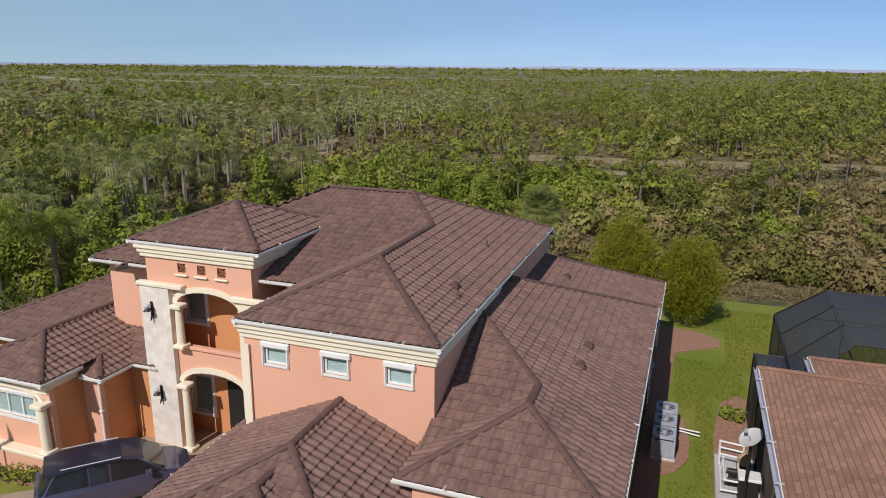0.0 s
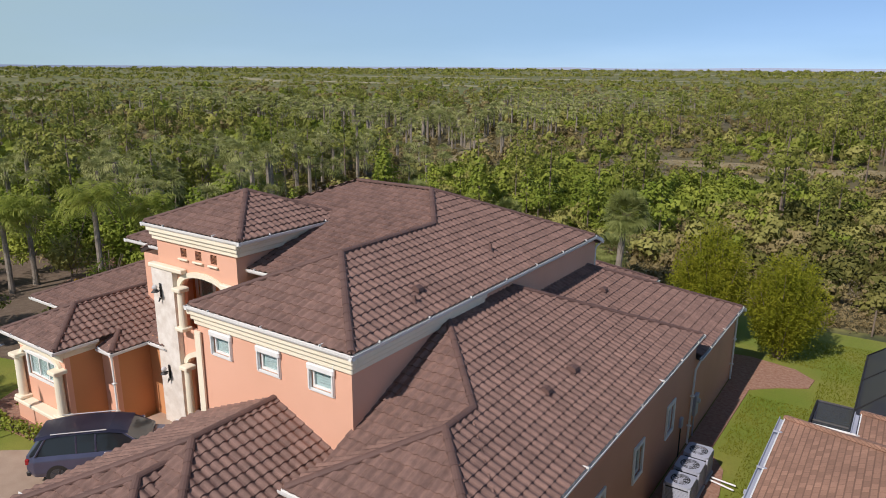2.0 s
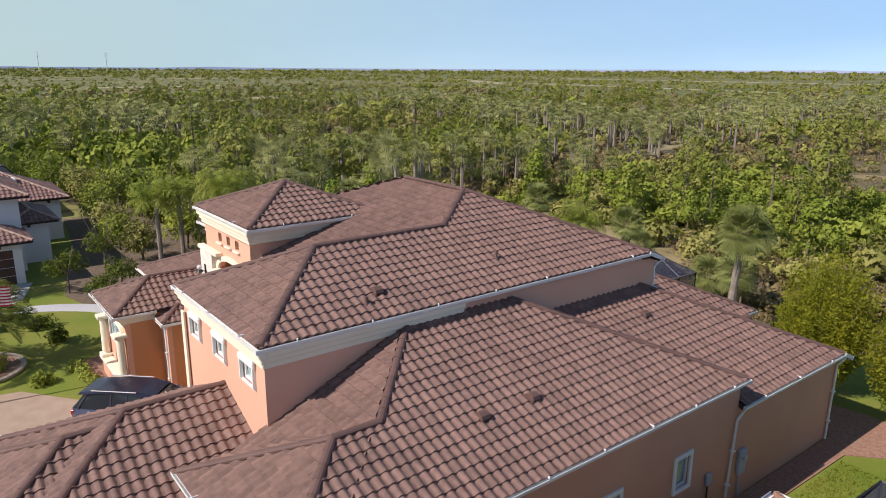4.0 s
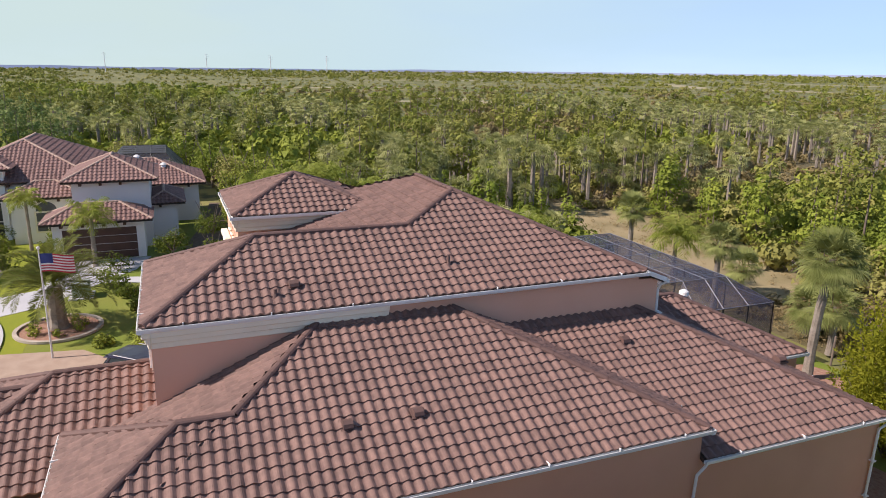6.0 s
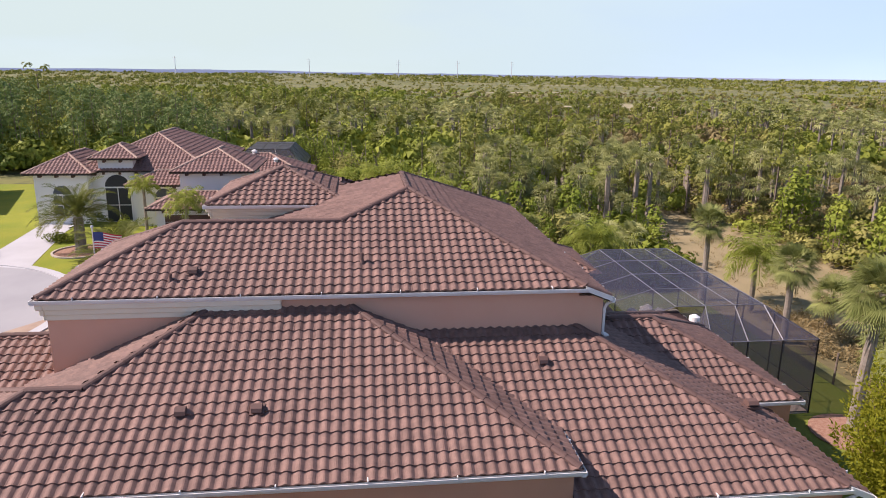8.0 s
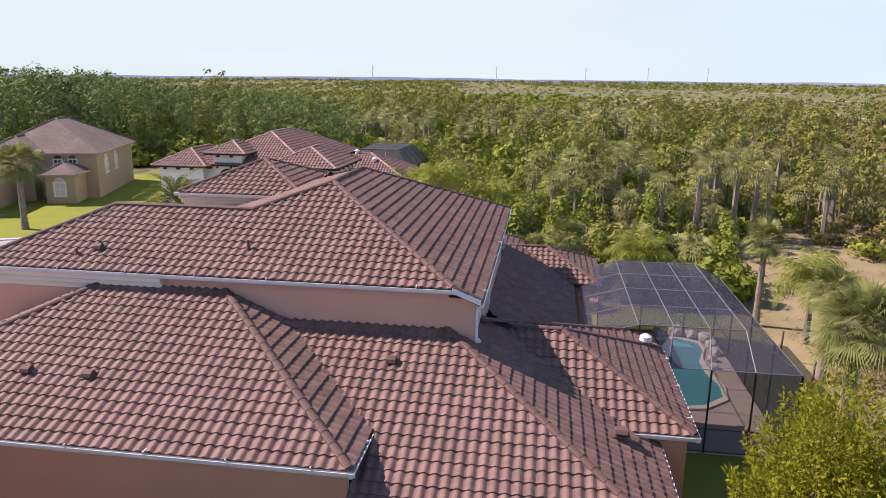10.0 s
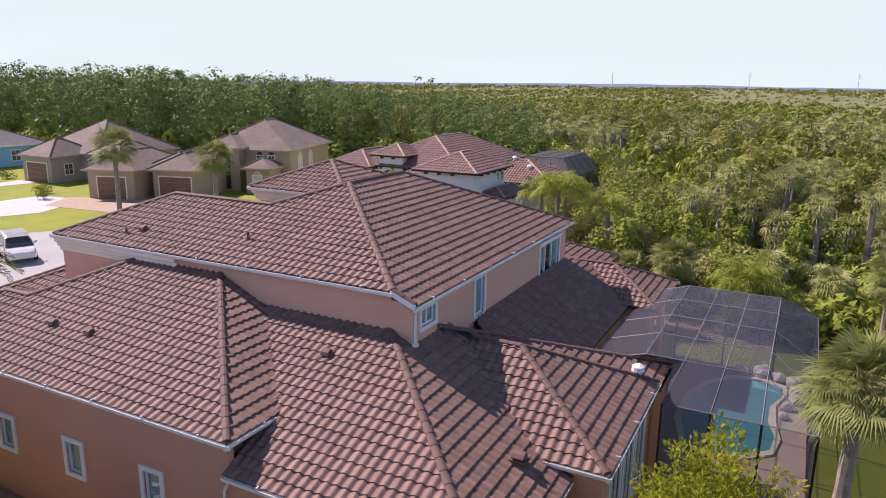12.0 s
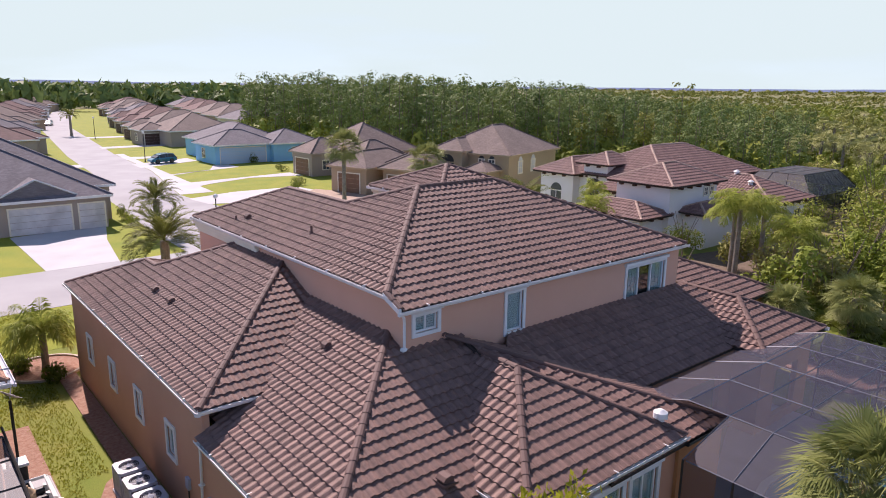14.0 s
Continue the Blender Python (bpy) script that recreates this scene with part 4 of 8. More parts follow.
downspout([(5.08, 5.25, 3.3), (5.02, 5.15, 3.1), (4.97, 5.0, 2.9), (4.97, 4.8, 0.05)])
downspout([(5.1, 11.9, 3.2), (4.97, 11.6, 2.95), (4.97, 11.5, 0.05)])
downspout([(0.14, 7.55, 6.45), (-0.02, 7.42, 6.3), (-0.06, 7.38, 6.15), (-0.06, 7.38, 5.42), (0.05, 7.46, 5.36)])
downspout([(-13.6, -6.7, 3.3), (-13.1, -6.55, 3.1), (-13.08, -6.5, 2.9), (-13.08, -6.5, 0.05)])

def vent(x, y, plane, size=0.24):
    z, s = plane(x)
    v = thing("roof_vent", "brown metal hooded roof vent on the tiles", "roof vent", "roof vents")
    bm = bmesh.new()
    prof = [(-0.5, 0.0), (-0.5, 0.42), (-0.2, 0.62), (0.3, 0.55), (0.55, 0.28), (0.55, 0.18), (0.35, 0.12), (0.3, 0.0)]
    vs = [[bm.verts.new((p * size, q * size, h * size)) for p, h in prof] for q in (-0.5, 0.5)]
    n = len(prof)
    for i in range(n):
        bm.faces.new((vs[0][i], vs[0][(i + 1) % n], vs[1][(i + 1) % n], vs[1][i]))
    bm.faces.new(vs[0]); bm.faces.new(vs[1][::-1])
    part("hood", bm, M_CAP, v)
    bm = bmesh.new(); box(bm, -0.75 * size, 0.6 * size, -0.7 * size, 0.7 * size, -0.05, 0.012)
    part("flange", bm, M_CAP, v)
    v.matrix_world = pose(x, y, z + 0.05) @ pose(0, 0, 0, 0, math.degrees(math.atan(s)), 0)
def stack(x, y, plane, h=0.3):
    z, s = plane(x)
    v = thing("vent_pipe", "small brown plumbing pipe standing on the roof", "pipe", "vent pipes")
    bm = bmesh.new(); cyl(bm, (x, y, z - 0.05), (x, y, z + h), 0.045, seg=10)
    part("pipe", bm, M_CAP, v)
    bm = bmesh.new(); cyl(bm, (x, y, z - 0.05), (x, y, z + 0.1), 0.11, 0.05, seg=10)
    part("boot", bm, M_CAP, v)
east = lambda x: (EL0 + (5.0 - x) * PL, PL)
rear = lambda x: (3.4 + (5.05 - x) * PL, PL)
upper = lambda x: (EU + (0.1 - x) * PU, PU)
vent(3.2, -3.68, east); vent(3.2, -1.98, east); vent(1.2, 5.28, rear); vent(-0.74, -4.12, upper)
vent(1.6, 11.2, lambda x: (3.72, 0.0), 0.3)
stack(-1.05, 0.48, upper); stack(-0.45, -4.65, upper, 0.22)
tv = thing("kitchen_vent", "white turbine-like metal vent cap on the roof", "roof vent")
bm = bmesh.new(); cyl(bm, (-4.75, 12.6, 3.5), (-4.75, 12.6, 3.95), 0.13, 0.11, 14)
part("neck", bm, M_ALU, tv)
bm = bmesh.new(); cyl(bm, (-4.75, 12.6, 3.93), (-4.75, 12.6, 4.08), 0.2, 0.19, 14); cyl(bm, (-4.75, 12.6, 4.08), (-4.75, 12.6, 4.16), 0.19, 0.06, 14)
part("cap", bm, M_WHITE, tv)

# ---- woods: many small leaves, joined ----
rng = np.random.default_rng(5)

def leaf_cloud(n, rx, ry, rz, size, rng, flat=0.6, clumps=6, spread=0.48):
    """n leaf sprays as quads round several centres inside an ellipsoid, with an uneven outline; base at z = 0."""
    cs = rng.normal(size=(clumps, 3)); cs /= np.linalg.norm(cs, axis=1)[:, None]
    cs *= rng.uniform(0.25, 0.75, (clumps, 1)) * np.array([rx, ry, rz]); cs[:, 2] = np.abs(cs[:, 2]) * 1.1
    k = rng.integers(0, clumps, n)
    d = rng.normal(size=(n, 3)); d /= np.linalg.norm(d, axis=1)[:, None]
    r = rng.uniform(0.55, 1.0, (n, 1)) ** 0.6
    p = cs[k] + d * r * np.array([rx, ry, rz]) * spread
    p[:, 2] = np.maximum(p[:, 2] + rz * 0.35, 0.05)
    nrm = d * 0.7 + rng.normal(size=(n, 3)) * 0.5 + np.array([0, 0, 0.5]); nrm /= np.linalg.norm(nrm, axis=1)[:, None]
    a = np.cross(nrm, rng.normal(size=(n, 3))); a /= np.linalg.norm(a, axis=1)[:, None]
    b = np.cross(nrm, a)
    s = size * rng.uniform(0.6, 1.3, (n, 1))
    v = np.stack([p - a * s * 0.5, p - b * s * flat * 0.6, p + a * s * 0.6, p + b * s * flat * 0.5], 1)
    return v.reshape(-1, 3)

def trunk_arr(h, r0, r1, lean=0.0, seg=5):
    t = np.arange(seg) * 2 * math.pi / seg
    q = []
    for i in range(seg):
        j = (i + 1) % seg
        q += [[r0 * math.cos(t[i]), r0 * math.sin(t[i]), 0], [r0 * math.cos(t[j]), r0 * math.sin(t[j]), 0],
              [lean + r1 * math.cos(t[j]), r1 * math.sin(t[j]), h], [lean + r1 * math.cos(t[i]), r1 * math.sin(t[i]), h]]
    return np.array(q, float)

def fan_palm_arr(rng, n=28, length=1.25, blades=5, wide=0.085):
    """A round crown of fan leaves, each a hub with pointed, drooping blades; crown centre at the origin."""
    out = []
    for i in range(n):
        az = i * 2.39996 + rng.uniform(-0.3, 0.3); el = 1.3 - 2.3 * i / n + rng.uniform(-0.2, 0.2)
        d = np.array([math.cos(az) * math.cos(el), math.sin(az) * math.cos(el), math.sin(el)])
        side = np.cross(d, [0, 0, 1.0]); side /= np.linalg.norm(side) + 1e-9
        up = np.cross(side, d)
        L = length * rng.uniform(0.8, 1.15)
        hub = d * L * 0.55
        for k in range(blades):
            f = (k / (blades - 1) - 0.5) * 2.6
            dd = d * math.cos(f) + side * math.sin(f)
            w = np.cross(dd, up) * L * wide
            mid = hub + dd * L * 0.36 + up * 0.05 * L
            tip = hub + dd * L * rng.uniform(0.55, 0.72) - np.array([0, 0, L * rng.uniform(0.1, 0.3)])
            out += [hub, mid - w, tip, mid + w]
    return np.array(out)

def stamp(protos, xs, ys, zs, scales, rng, tilt=0.0, zscale=None):
    """Copies of quad clouds at the places given."""
    out = []
    which = rng.integers(0, len(protos), len(xs))
    ang = rng.uniform(0, 2 * math.pi, len(xs))
    for w in range(len(protos)):
        i = np.where(which == w)[0]
        if len(i) == 0:
            continue
        c, s = np.cos(ang[i])[:, None], np.sin(ang[i])[:, None]
        P = protos[w][None]
        sc = scales[i][:, None]
        X = (P[..., 0] * c - P[..., 1] * s) * sc + xs[i][:, None]
        Y = (P[..., 0] * s + P[..., 1] * c) * sc + ys[i][:, None]
        Z = P[..., 2] * sc * (zscale[i][:, None] if zscale is not None else 1) + zs[i][:, None]
        out.append(np.stack([X, Y, Z], -1).reshape(-1, 3))
    return np.concatenate(out)

def quad_ob(name, v, material, parent=None, corners=4):
    """Loose leaf faces of that many corners each, as one mesh."""
    n = len(v) // corners
    me = bpy.data.meshes.new(name)
    me.vertices.add(n * corners); me.loops.add(n * corners); me.polygons.add(n)
    me.vertices.foreach_set("co", np.ascontiguousarray(v, dtype=np.float32).ravel())
    me.loops.foreach_set("vertex_index", np.arange(n * corners, dtype=np.int32))
    me.polygons.foreach_set("loop_start", np.arange(0, n * corners, corners, dtype=np.int32))
    me.polygons.foreach_set("loop_total", np.full(n, corners, dtype=np.int32))
    me.materials.append(material)
    me.update(); me.validate()
    ob = new(name, me)
    ob.parent = parent
    return ob

M_SCRUB = leafmat("scrub_leaves", (0.15, 0.115, 0.045), (0.34, 0.275, 0.13), 0.16, 0.5, 0.16)
M_OLIVE = leafmat("olive_leaves", (0.155, 0.16, 0.035), (0.37, 0.345, 0.11), 0.22, 0.5, 0.18)
M_GREEN = leafmat("green_leaves", (0.115, 0.16, 0.02), (0.325, 0.36, 0.06), 0.25, 0.45, 0.2)
M_DKGREEN = leafmat("dark_thicket_leaves", (0.075, 0.085, 0.02), (0.21, 0.195, 0.055), 0.22, 0.5, 0.15)
M_PINE = leafmat("pine_needles", (0.125, 0.155, 0.028), (0.30, 0.30, 0.07), 0.2, 0.5, 0.2)
M_YOUNG = leafmat("young_pine_needles", (0.13, 0.19, 0.022), (0.30, 0.34, 0.055), 0.35, 0.5, 0.22)
M_FAN = leafmat("fan_palm_leaves", (0.165, 0.195, 0.05), (0.42, 0.425, 0.18), 0.3, 0.8, 0.2)
M_DRY = leafmat("dry_grass", (0.40, 0.31, 0.165), (0.29, 0.23, 0.105), 0.2)
M_GREYW = leafmat("bare_twigs", (0.30, 0.25, 0.20), (0.36, 0.29, 0.24), 0.2)
M_STRAW = mat("straw_ground", (0.33, 0.26, 0.14), (0.22, 0.18, 0.085), scale=0.35, rough=0.95, bump=0.6, bump_scale=9, fine=0.3, detail=7)
M_SAND = mat("pale_sand", (0.36, 0.31, 0.19), (0.24, 0.22, 0.11), scale=0.03, rough=0.95, fine=0.2, detail=7)

# clearings: centre, half lengths, heading in degrees
STRAW = ((-25.5, 26.8, 15, 6.2, 175), (-45, 29.2, 16, 1.3, 178), (-12, 85.5, 11, 3.6, 5), (7.5, 88, 12, 4.2, 8), (30, 93, 12, 3.0, 5), (-46, 66, 13, 1.1, 114), (-58, 92, 16, 1.4, 117), (-2, 73, 9, 1.6, 170))
SANDY = ((-113, 233, 17, 7, 10), (-255, 112, 42, 9, 168), (-262, 61, 40, 6, 100), (-190, 190, 26, 5, 20), (-546, 460, 120, 12, 150), (-330, 420, 130, 10, 170), (-480, 130, 100, 10, 100), (-420, 700, 260, 18, 0), (60, 1300, 700, 40, 2), (-800, 300, 200, 14, 95))

def inside(x, y, e, grow=1.0):
    cx, cy, a, b, deg = e
    c, s_ = math.cos(radians(deg)), math.sin(radians(deg))
    u, v = (x - cx) * c + (y - cy) * s_, -(x - cx) * s_ + (y - cy) * c
    return (u / a) ** 2 + (v / b) ** 2 < grow

def wild(x, y):
    """Where the woods and scrub stand."""
    g = (y > 24.5 + 1.5 * np.sin(x * 0.25)) | ((x < -22) & (y > 6.5 + 0.13 * (x + 22))) | (x < -72) | (x < -58) & (y > -4 + 0.4 * (x + 72))
    for e in STRAW + SANDY:
        g = g & ~inside(x, y, e)
    return g

def blot(e, z, material, name, label, seed):
    """Bare ground of an uneven oval outline."""
    rr = random.Random(seed)
    cx, cy, a, b, deg = e
    c, s_ = math.cos(radians(deg)), math.sin(radians(deg))
    pts = []
    for k in range(26):
        t = k * 2 * math.pi / 26; f = rr.uniform(0.9, 1.3)
        u, v = a * f * math.cos(t), b * f * math.sin(t)
        pts.append((cx + u * c - v * s_, cy + u * s_ + v * c))
    strip(name, pts, z, material, label, "ground")
M_LITTER = mat("leaf_litter", (0.085, 0.07, 0.03), (0.15, 0.125, 0.055), scale=0.12, rough=0.95, bump=0.8, bump_scale=3.0, fine=0.4, detail=6)
strip("woods_floor", [(-74, -9), (-64, -2), (-34, 5.5), (-22, 9), (-20, 21.2), (70, 23.5), (150, 24), (150, 110), (60, 175), (-60, 180), (-140, 120), (-185, 20), (-185, -60), (-110, -75)], -0.108, M_LITTER, "dark leaf litter under the scrub", "ground")
for k, e in enumerate(STRAW):
    blot(e, -0.1 + 0.004 * k, M_STRAW, "straw_clearing", "clearing of dry straw-coloured grass in the scrub", k)
for k, e in enumerate(SANDY):
    blot(e, -0.09 + 0.004 * k, M_SAND, "sandy_clearing", "pale bare strip in the far scrub", 40 + k)

def lumps(x, y, scale, seed):
    """Slow uneven field from -1 to 1 that says where one kind of growth gathers."""
    r = np.random.default_rng(seed)
    f = 0
    for k in range(7):
        a, s, ph = r.uniform(0, 2 * math.pi), scale * r.uniform(0.6, 1.7), r.uniform(0, 6.3)
        f = f + np.sin((x * math.cos(a) + y * math.sin(a)) / s + ph)
    return f / 3.2

def scatter(n, r0, r1, rng, where=None):
    """Points in a ring about the house, thinning outwards, within the wild."""
    r = np.sqrt(rng.uniform(r0 * r0, r1 * r1, n)) if r1 < 500 else r0 * (r1 / r0) ** rng.uniform(0, 1, n)
    a = rng.uniform(radians(50), radians(219), n)
    x, y = r * np.cos(a), r * np.sin(a)
    k = wild(x, y)
    if where is not None:
        k &= where(x, y)
    return x[k], y[k]

def crown(n, rx, rz, size, rng, clumps=12, low=0.0, fill=0.42):
    """A rounded crown: leaves on the skin of many small clumps that sit on a dome, base near z = 0."""
    d = rng.normal(size=(clumps, 3)); d /= np.linalg.norm(d, axis=1)[:, None]
    d[:, 2] = np.abs(d[:, 2]) - low
    cs = d * rng.uniform(0.35, 0.8, (clumps, 1)) * np.array([rx, rx, rz])
    cs[:, 2] += rz * 0.3
    cr = rng.uniform(0.7, 1.2, clumps) * fill * rx
    return clump_leaves(n, cs, cr, size, rng)

def clump_leaves(n, cs, cr, size, rng, flat=1.0, squash=0.8):
    k = rng.integers(0, len(cs), n)
    d = rng.normal(size=(n, 3)); d[:, 2] += 0.35; d /= np.linalg.norm(d, axis=1)[:, None]
    p = cs[k] + d * cr[k][:, None] * rng.uniform(0.7, 1.05, (n, 1)) * np.array([1, 1, squash])
    p[:, 2] = np.maximum(p[:, 2], 0.03)
    mid_ = p - cs.mean(axis=0); mid_ /= np.linalg.norm(mid_, axis=1)[:, None] + 1e-6
    nrm = d * 0.7 + mid_ * 0.7 + rng.normal(size=(n, 3)) * 0.22; nrm /= np.linalg.norm(nrm, axis=1)[:, None]
    a = np.cross(nrm, rng.normal(size=(n, 3))); a /= np.linalg.norm(a, axis=1)[:, None]
    b = np.cross(nrm, a)
    s = size * rng.uniform(0.6, 1.3, (n, 1))
    return np.stack([p - a * s * 0.5 - b * s * flat * 0.3, p + a * s * 0.5 - b * s * flat * 0.3, p + b * s * flat * 0.7], 1).reshape(-1, 3)

def pine_crown(n, size, rng, bottom=0.36, wide=0.2, clumps=20, cone=False):
    """Needle clumps round the upper stem of a pine of height 1."""
    z = rng.uniform(bottom, 0.98, clumps)
    u = (z - bottom) / (1 - bottom)
    reach = wide * ((1.05 - u) if cone else np.sqrt(np.clip(1.08 - (1.5 * u - 0.55) ** 2, 0.05, 1)))
    t = np.arange(clumps) * 2.4 + rng.uniform(-0.4, 0.4, clumps)
    q = reach * np.sqrt(rng.uniform(0.1, 1, clumps))
    cs = np.stack([q * np.cos(t), q * np.sin(t), z], 1)
    return clump_leaves(n, cs, rng.uniform(0.06, 0.105, clumps) * (wide / 0.2), size, rng, 0.7, 0.7)

low = [crown(50, 1.2, 0.6, 0.36, rng, 6) for _ in range(6)]
tuft = [leaf_cloud(30, 0.9, 0.9, 0.7, 0.30, rng, flat=0.3, clumps=5) for _ in range(5)]
near_bush = [crown(330, 1.0, 1.0, 0.185, rng, 13) for _ in range(8)]
thin_bush = [leaf_cloud(150, 1.1, 1.1, 0.85, 0.13, rng, flat=0.4, clumps=14, spread=0.4) for _ in range(6)]
mid_bush = [crown(115, 1.0, 1.0, 0.30, rng, 10) for _ in range(8)]
far_bush = [crown(40, 1.0, 0.8, 0.46, rng, 7) for _ in range(8)]
fars = [crown(15, 5.0, 1.7, 2.6, rng, 5) for _ in range(6)]
oaks = [crown(330, 1.0, 0.95, 0.18, rng, 18, 0.1, 0.34) for _ in range(6)]
pines = [pine_crown(400, 0.046, rng, 0.42, 0.2, 22) for _ in range(7)]
woodp = [pine_crown(170, 0.058, rng, 0.3, 0.2, 16) for _ in range(7)]
tallp = [pine_crown(440, 0.035, rng, 0.10, 0.17, 30) for _ in range(7)]
youngp = [pine_crown(360, 0.065, rng, 0.06, 0.27, 24, True) for _ in range(6)]
fanp = [fan_palm_arr(rng, 17, 1.15, 6, 0.07) for _ in range(6)]
fanmid = [fan_palm_arr(rng, 40, 1.0, 7, 0.036) for _ in range(6)]
fanfine = [fan_palm_arr(rng, 42, 1.15, 11, 0.035) for _ in range(4)]

def stuff(name, v, material, label, category="woods", corners=4):
    tagged(quad_ob(name, v, material, None, corners), label, category, kind="stuff")

def put(name, protos, n, r0, r1, s0, s1, material, label, seed, where=None, category="shrubs", grow=None, corners=4):
    r = np.random.default_rng(seed)
    x, y = scatter(n, r0, r1, r, where)
    s = r.uniform(s0, s1, len(x))
    if grow is not None:
        s = s * grow(np.hypot(x, y))
    stuff(name, stamp(protos, x, y, np.full(len(x), -0.12), s, r), material, label, category, corners)

def kinds(name, protos, n, r0, r1, s0, s1, seed, label):
    """One cover of bushes, parted into brown scrub, olive and green by where they stand."""
    r = np.random.default_rng(seed)
    x, y = scatter(n, r0, r1, r)
    west = np.clip((34 - y) / 14, 0, 1) * (x < -18) + np.clip((-30 - x) / 40, 0, 1) * np.clip((60 - y) / 40, 0, 1)
    north = np.clip((y - 32) / 8, 0, 1) * np.clip((70 - y) / 8, 0, 1) * (np.abs(x + 8) < 30) * 0.5
    f = lumps(x, y, 12, 3) * 0.75 + r.normal(size=len(x)) * 0.3 + np.maximum(west, north) * 0.8
    s = r.uniform(s0, s1, len(x)) * np.clip(1 + 0.35 * lumps(x, y, 9, 61), 0.6, 1.5) * (1 + 0.35 * np.clip(west, 0, 1))
    s = np.minimum(s, 2.5) * np.where((y > 62) & (y < 97) & (x > -26) & (x < 48), 0.5, 1.0)
    s = np.where(f < -0.15, s * 0.8, np.where(f > 0.9, s * 1.15, s))
    for k, mat_, nm in ((f < -0.15, M_SCRUB, "olive-brown"), ((f >= -0.15) & (f < 0.35), M_OLIVE, "soft olive"), (f >= 0.35, M_GREEN, "bright green")):
        if k.any():
            stuff(name, stamp(protos, x[k], y[k], np.full(k.sum(), -0.12), s[k], r, zscale=r.uniform(0.7, 1.25, k.sum())), mat_, nm + " " + label, "shrubs", 3)

kinds("thicket", near_bush, 2000, 22, 66, 0.6, 1.6, 11, "thicket of the wild land behind the yards")
kinds("scrub", mid_bush, 4200, 64, 175, 0.7, 2.1, 12, "scrub of the wild land")
kinds("plain_scrub", far_bush, 6800, 170, 520, 0.9, 2.4, 13, "bushes of the plain")
r = np.random.default_rng(71)
x, y = r.uniform(2, 60, 520), 25.5 + 40 * r.uniform(0, 1, 520) ** 1.3
k = wild(x, y) & (lumps(x, y, 7, 72) > -0.45)
x, y = x[k], y[k]
for half, m_ in ((lumps(x, y, 6, 73) > 0.1, M_DKGREEN), (lumps(x, y, 6, 73) <= 0.1, M_SCRUB)):
    stuff("dark_thicket", stamp(near_bush, x[half], y[half], np.full(half.sum(), -0.12), r.uniform(0.9, 1.9, half.sum()), r, zscale=r.uniform(0.8, 1.3, half.sum())), m_, "tall dark thicket behind the boundary", "shrubs", 3)
put("twig_shrubs", thin_bush, 620, 24, 120, 0.7, 1.5, M_GREYW, "bare grey-brown bushes among the scrub", 14, lambda x, y: lumps(x, y, 10, 15) > 0.0)
put("brown_scrub", thin_bush, 620, 24, 110, 0.7, 1.6, M_SCRUB, "twiggy brown scrub of the wild land", 16, lambda x, y: lumps(x, y, 12, 3) < 0.3)
put("low_growth", low, 1500, 22, 120, 0.6, 1.2, M_SCRUB, "low olive-brown undergrowth", 10, corners=3)
put("scrub_far", fars, 5000, 450, 2900, 0.4, 0.8, M_OLIVE, "far flat scrub towards the horizon", 17, None, "woods", lambda d: np.clip(d / 900, 0.7, 2.0), 3)
put("green_far", fars, 7000, 450, 2900, 0.5, 1.0, M_PINE, "far flat woods towards the horizon", 18, lambda x, y: lumps(x, y * 2.5, 160, 9) > -0.15, "woods", lambda d: np.clip(d / 800, 0.7, 2.6), 3)
put("dry_grass", tuft, 1500, 20, 140, 0.5, 1.0, M_DRY, "tufts of dry straw-coloured grass", 19, None, "grass")
r = np.random.default_rng(20)
x, y = r.uniform(-16, 40, 900), r.uniform(21.8, 24.8, 900)
stuff("dry_grass_edge", stamp(tuft, x, y, np.full(900, -0.12), r.uniform(0.4, 0.8, 900), r), M_DRY, "strip of dry tall grass along the boundary", "grass")
for e in STRAW[:5]:
    n = int(e[2] * e[3] * 2.6)
    u, v = r.normal(size=n) * e[2] * 0.55, r.normal(size=n) * e[3] * 0.6
    c, s_ = math.cos(radians(e[4])), math.sin(radians(e[4]))
    stuff("clearing_grass", stamp(tuft, e[0] + u * c - v * s_, e[1] + u * s_ + v * c, np.full(n, -0.1), r.uniform(0.25, 0.5, n), r), M_DRY, "dry grass tufts of a clearing", "grass")

def forest(name, x, y, h, r, crowns, material, trunk_mat, label, thick=1.0):
    stuff(name + "_trunks", stamp([trunk_arr(1.0, 0.016 * thick, 0.005 * thick)], x, y, np.full(len(x), -0.12), h * 0.93, r), trunk_mat, label + ", trunks", "trees")
    stuff(name + "_crowns", stamp(crowns, x, y, np.full(len(x), -0.12), h, r), material, label, "trees", 3)

r = np.random.default_rng(21)
# open slash pines over the scrub
x, y = scatter(1000, 40, 200, r, lambda x, y: lumps(x, y, 18, 31) > 0.15)
x, y = np.append(x, (-78, -76, -70, -73, -75, -80, -52, -47, -111, -118, -96, -92)), np.append(y, (16.4, 26, 20, 30, 33, 22, 12, 20, -54, -50, -30, 6))
h = r.uniform(5.0, 9.4, len(x)); h[-12:] = (9.6, 8.0, 9.0, 7.5, 7.0, 7.8, 7.5, 7.0, 13.5, 10, 9, 8)
forest("pine", x, y, h, r, pines, M_PINE, M_BARK, "slash pines with thin open crowns")
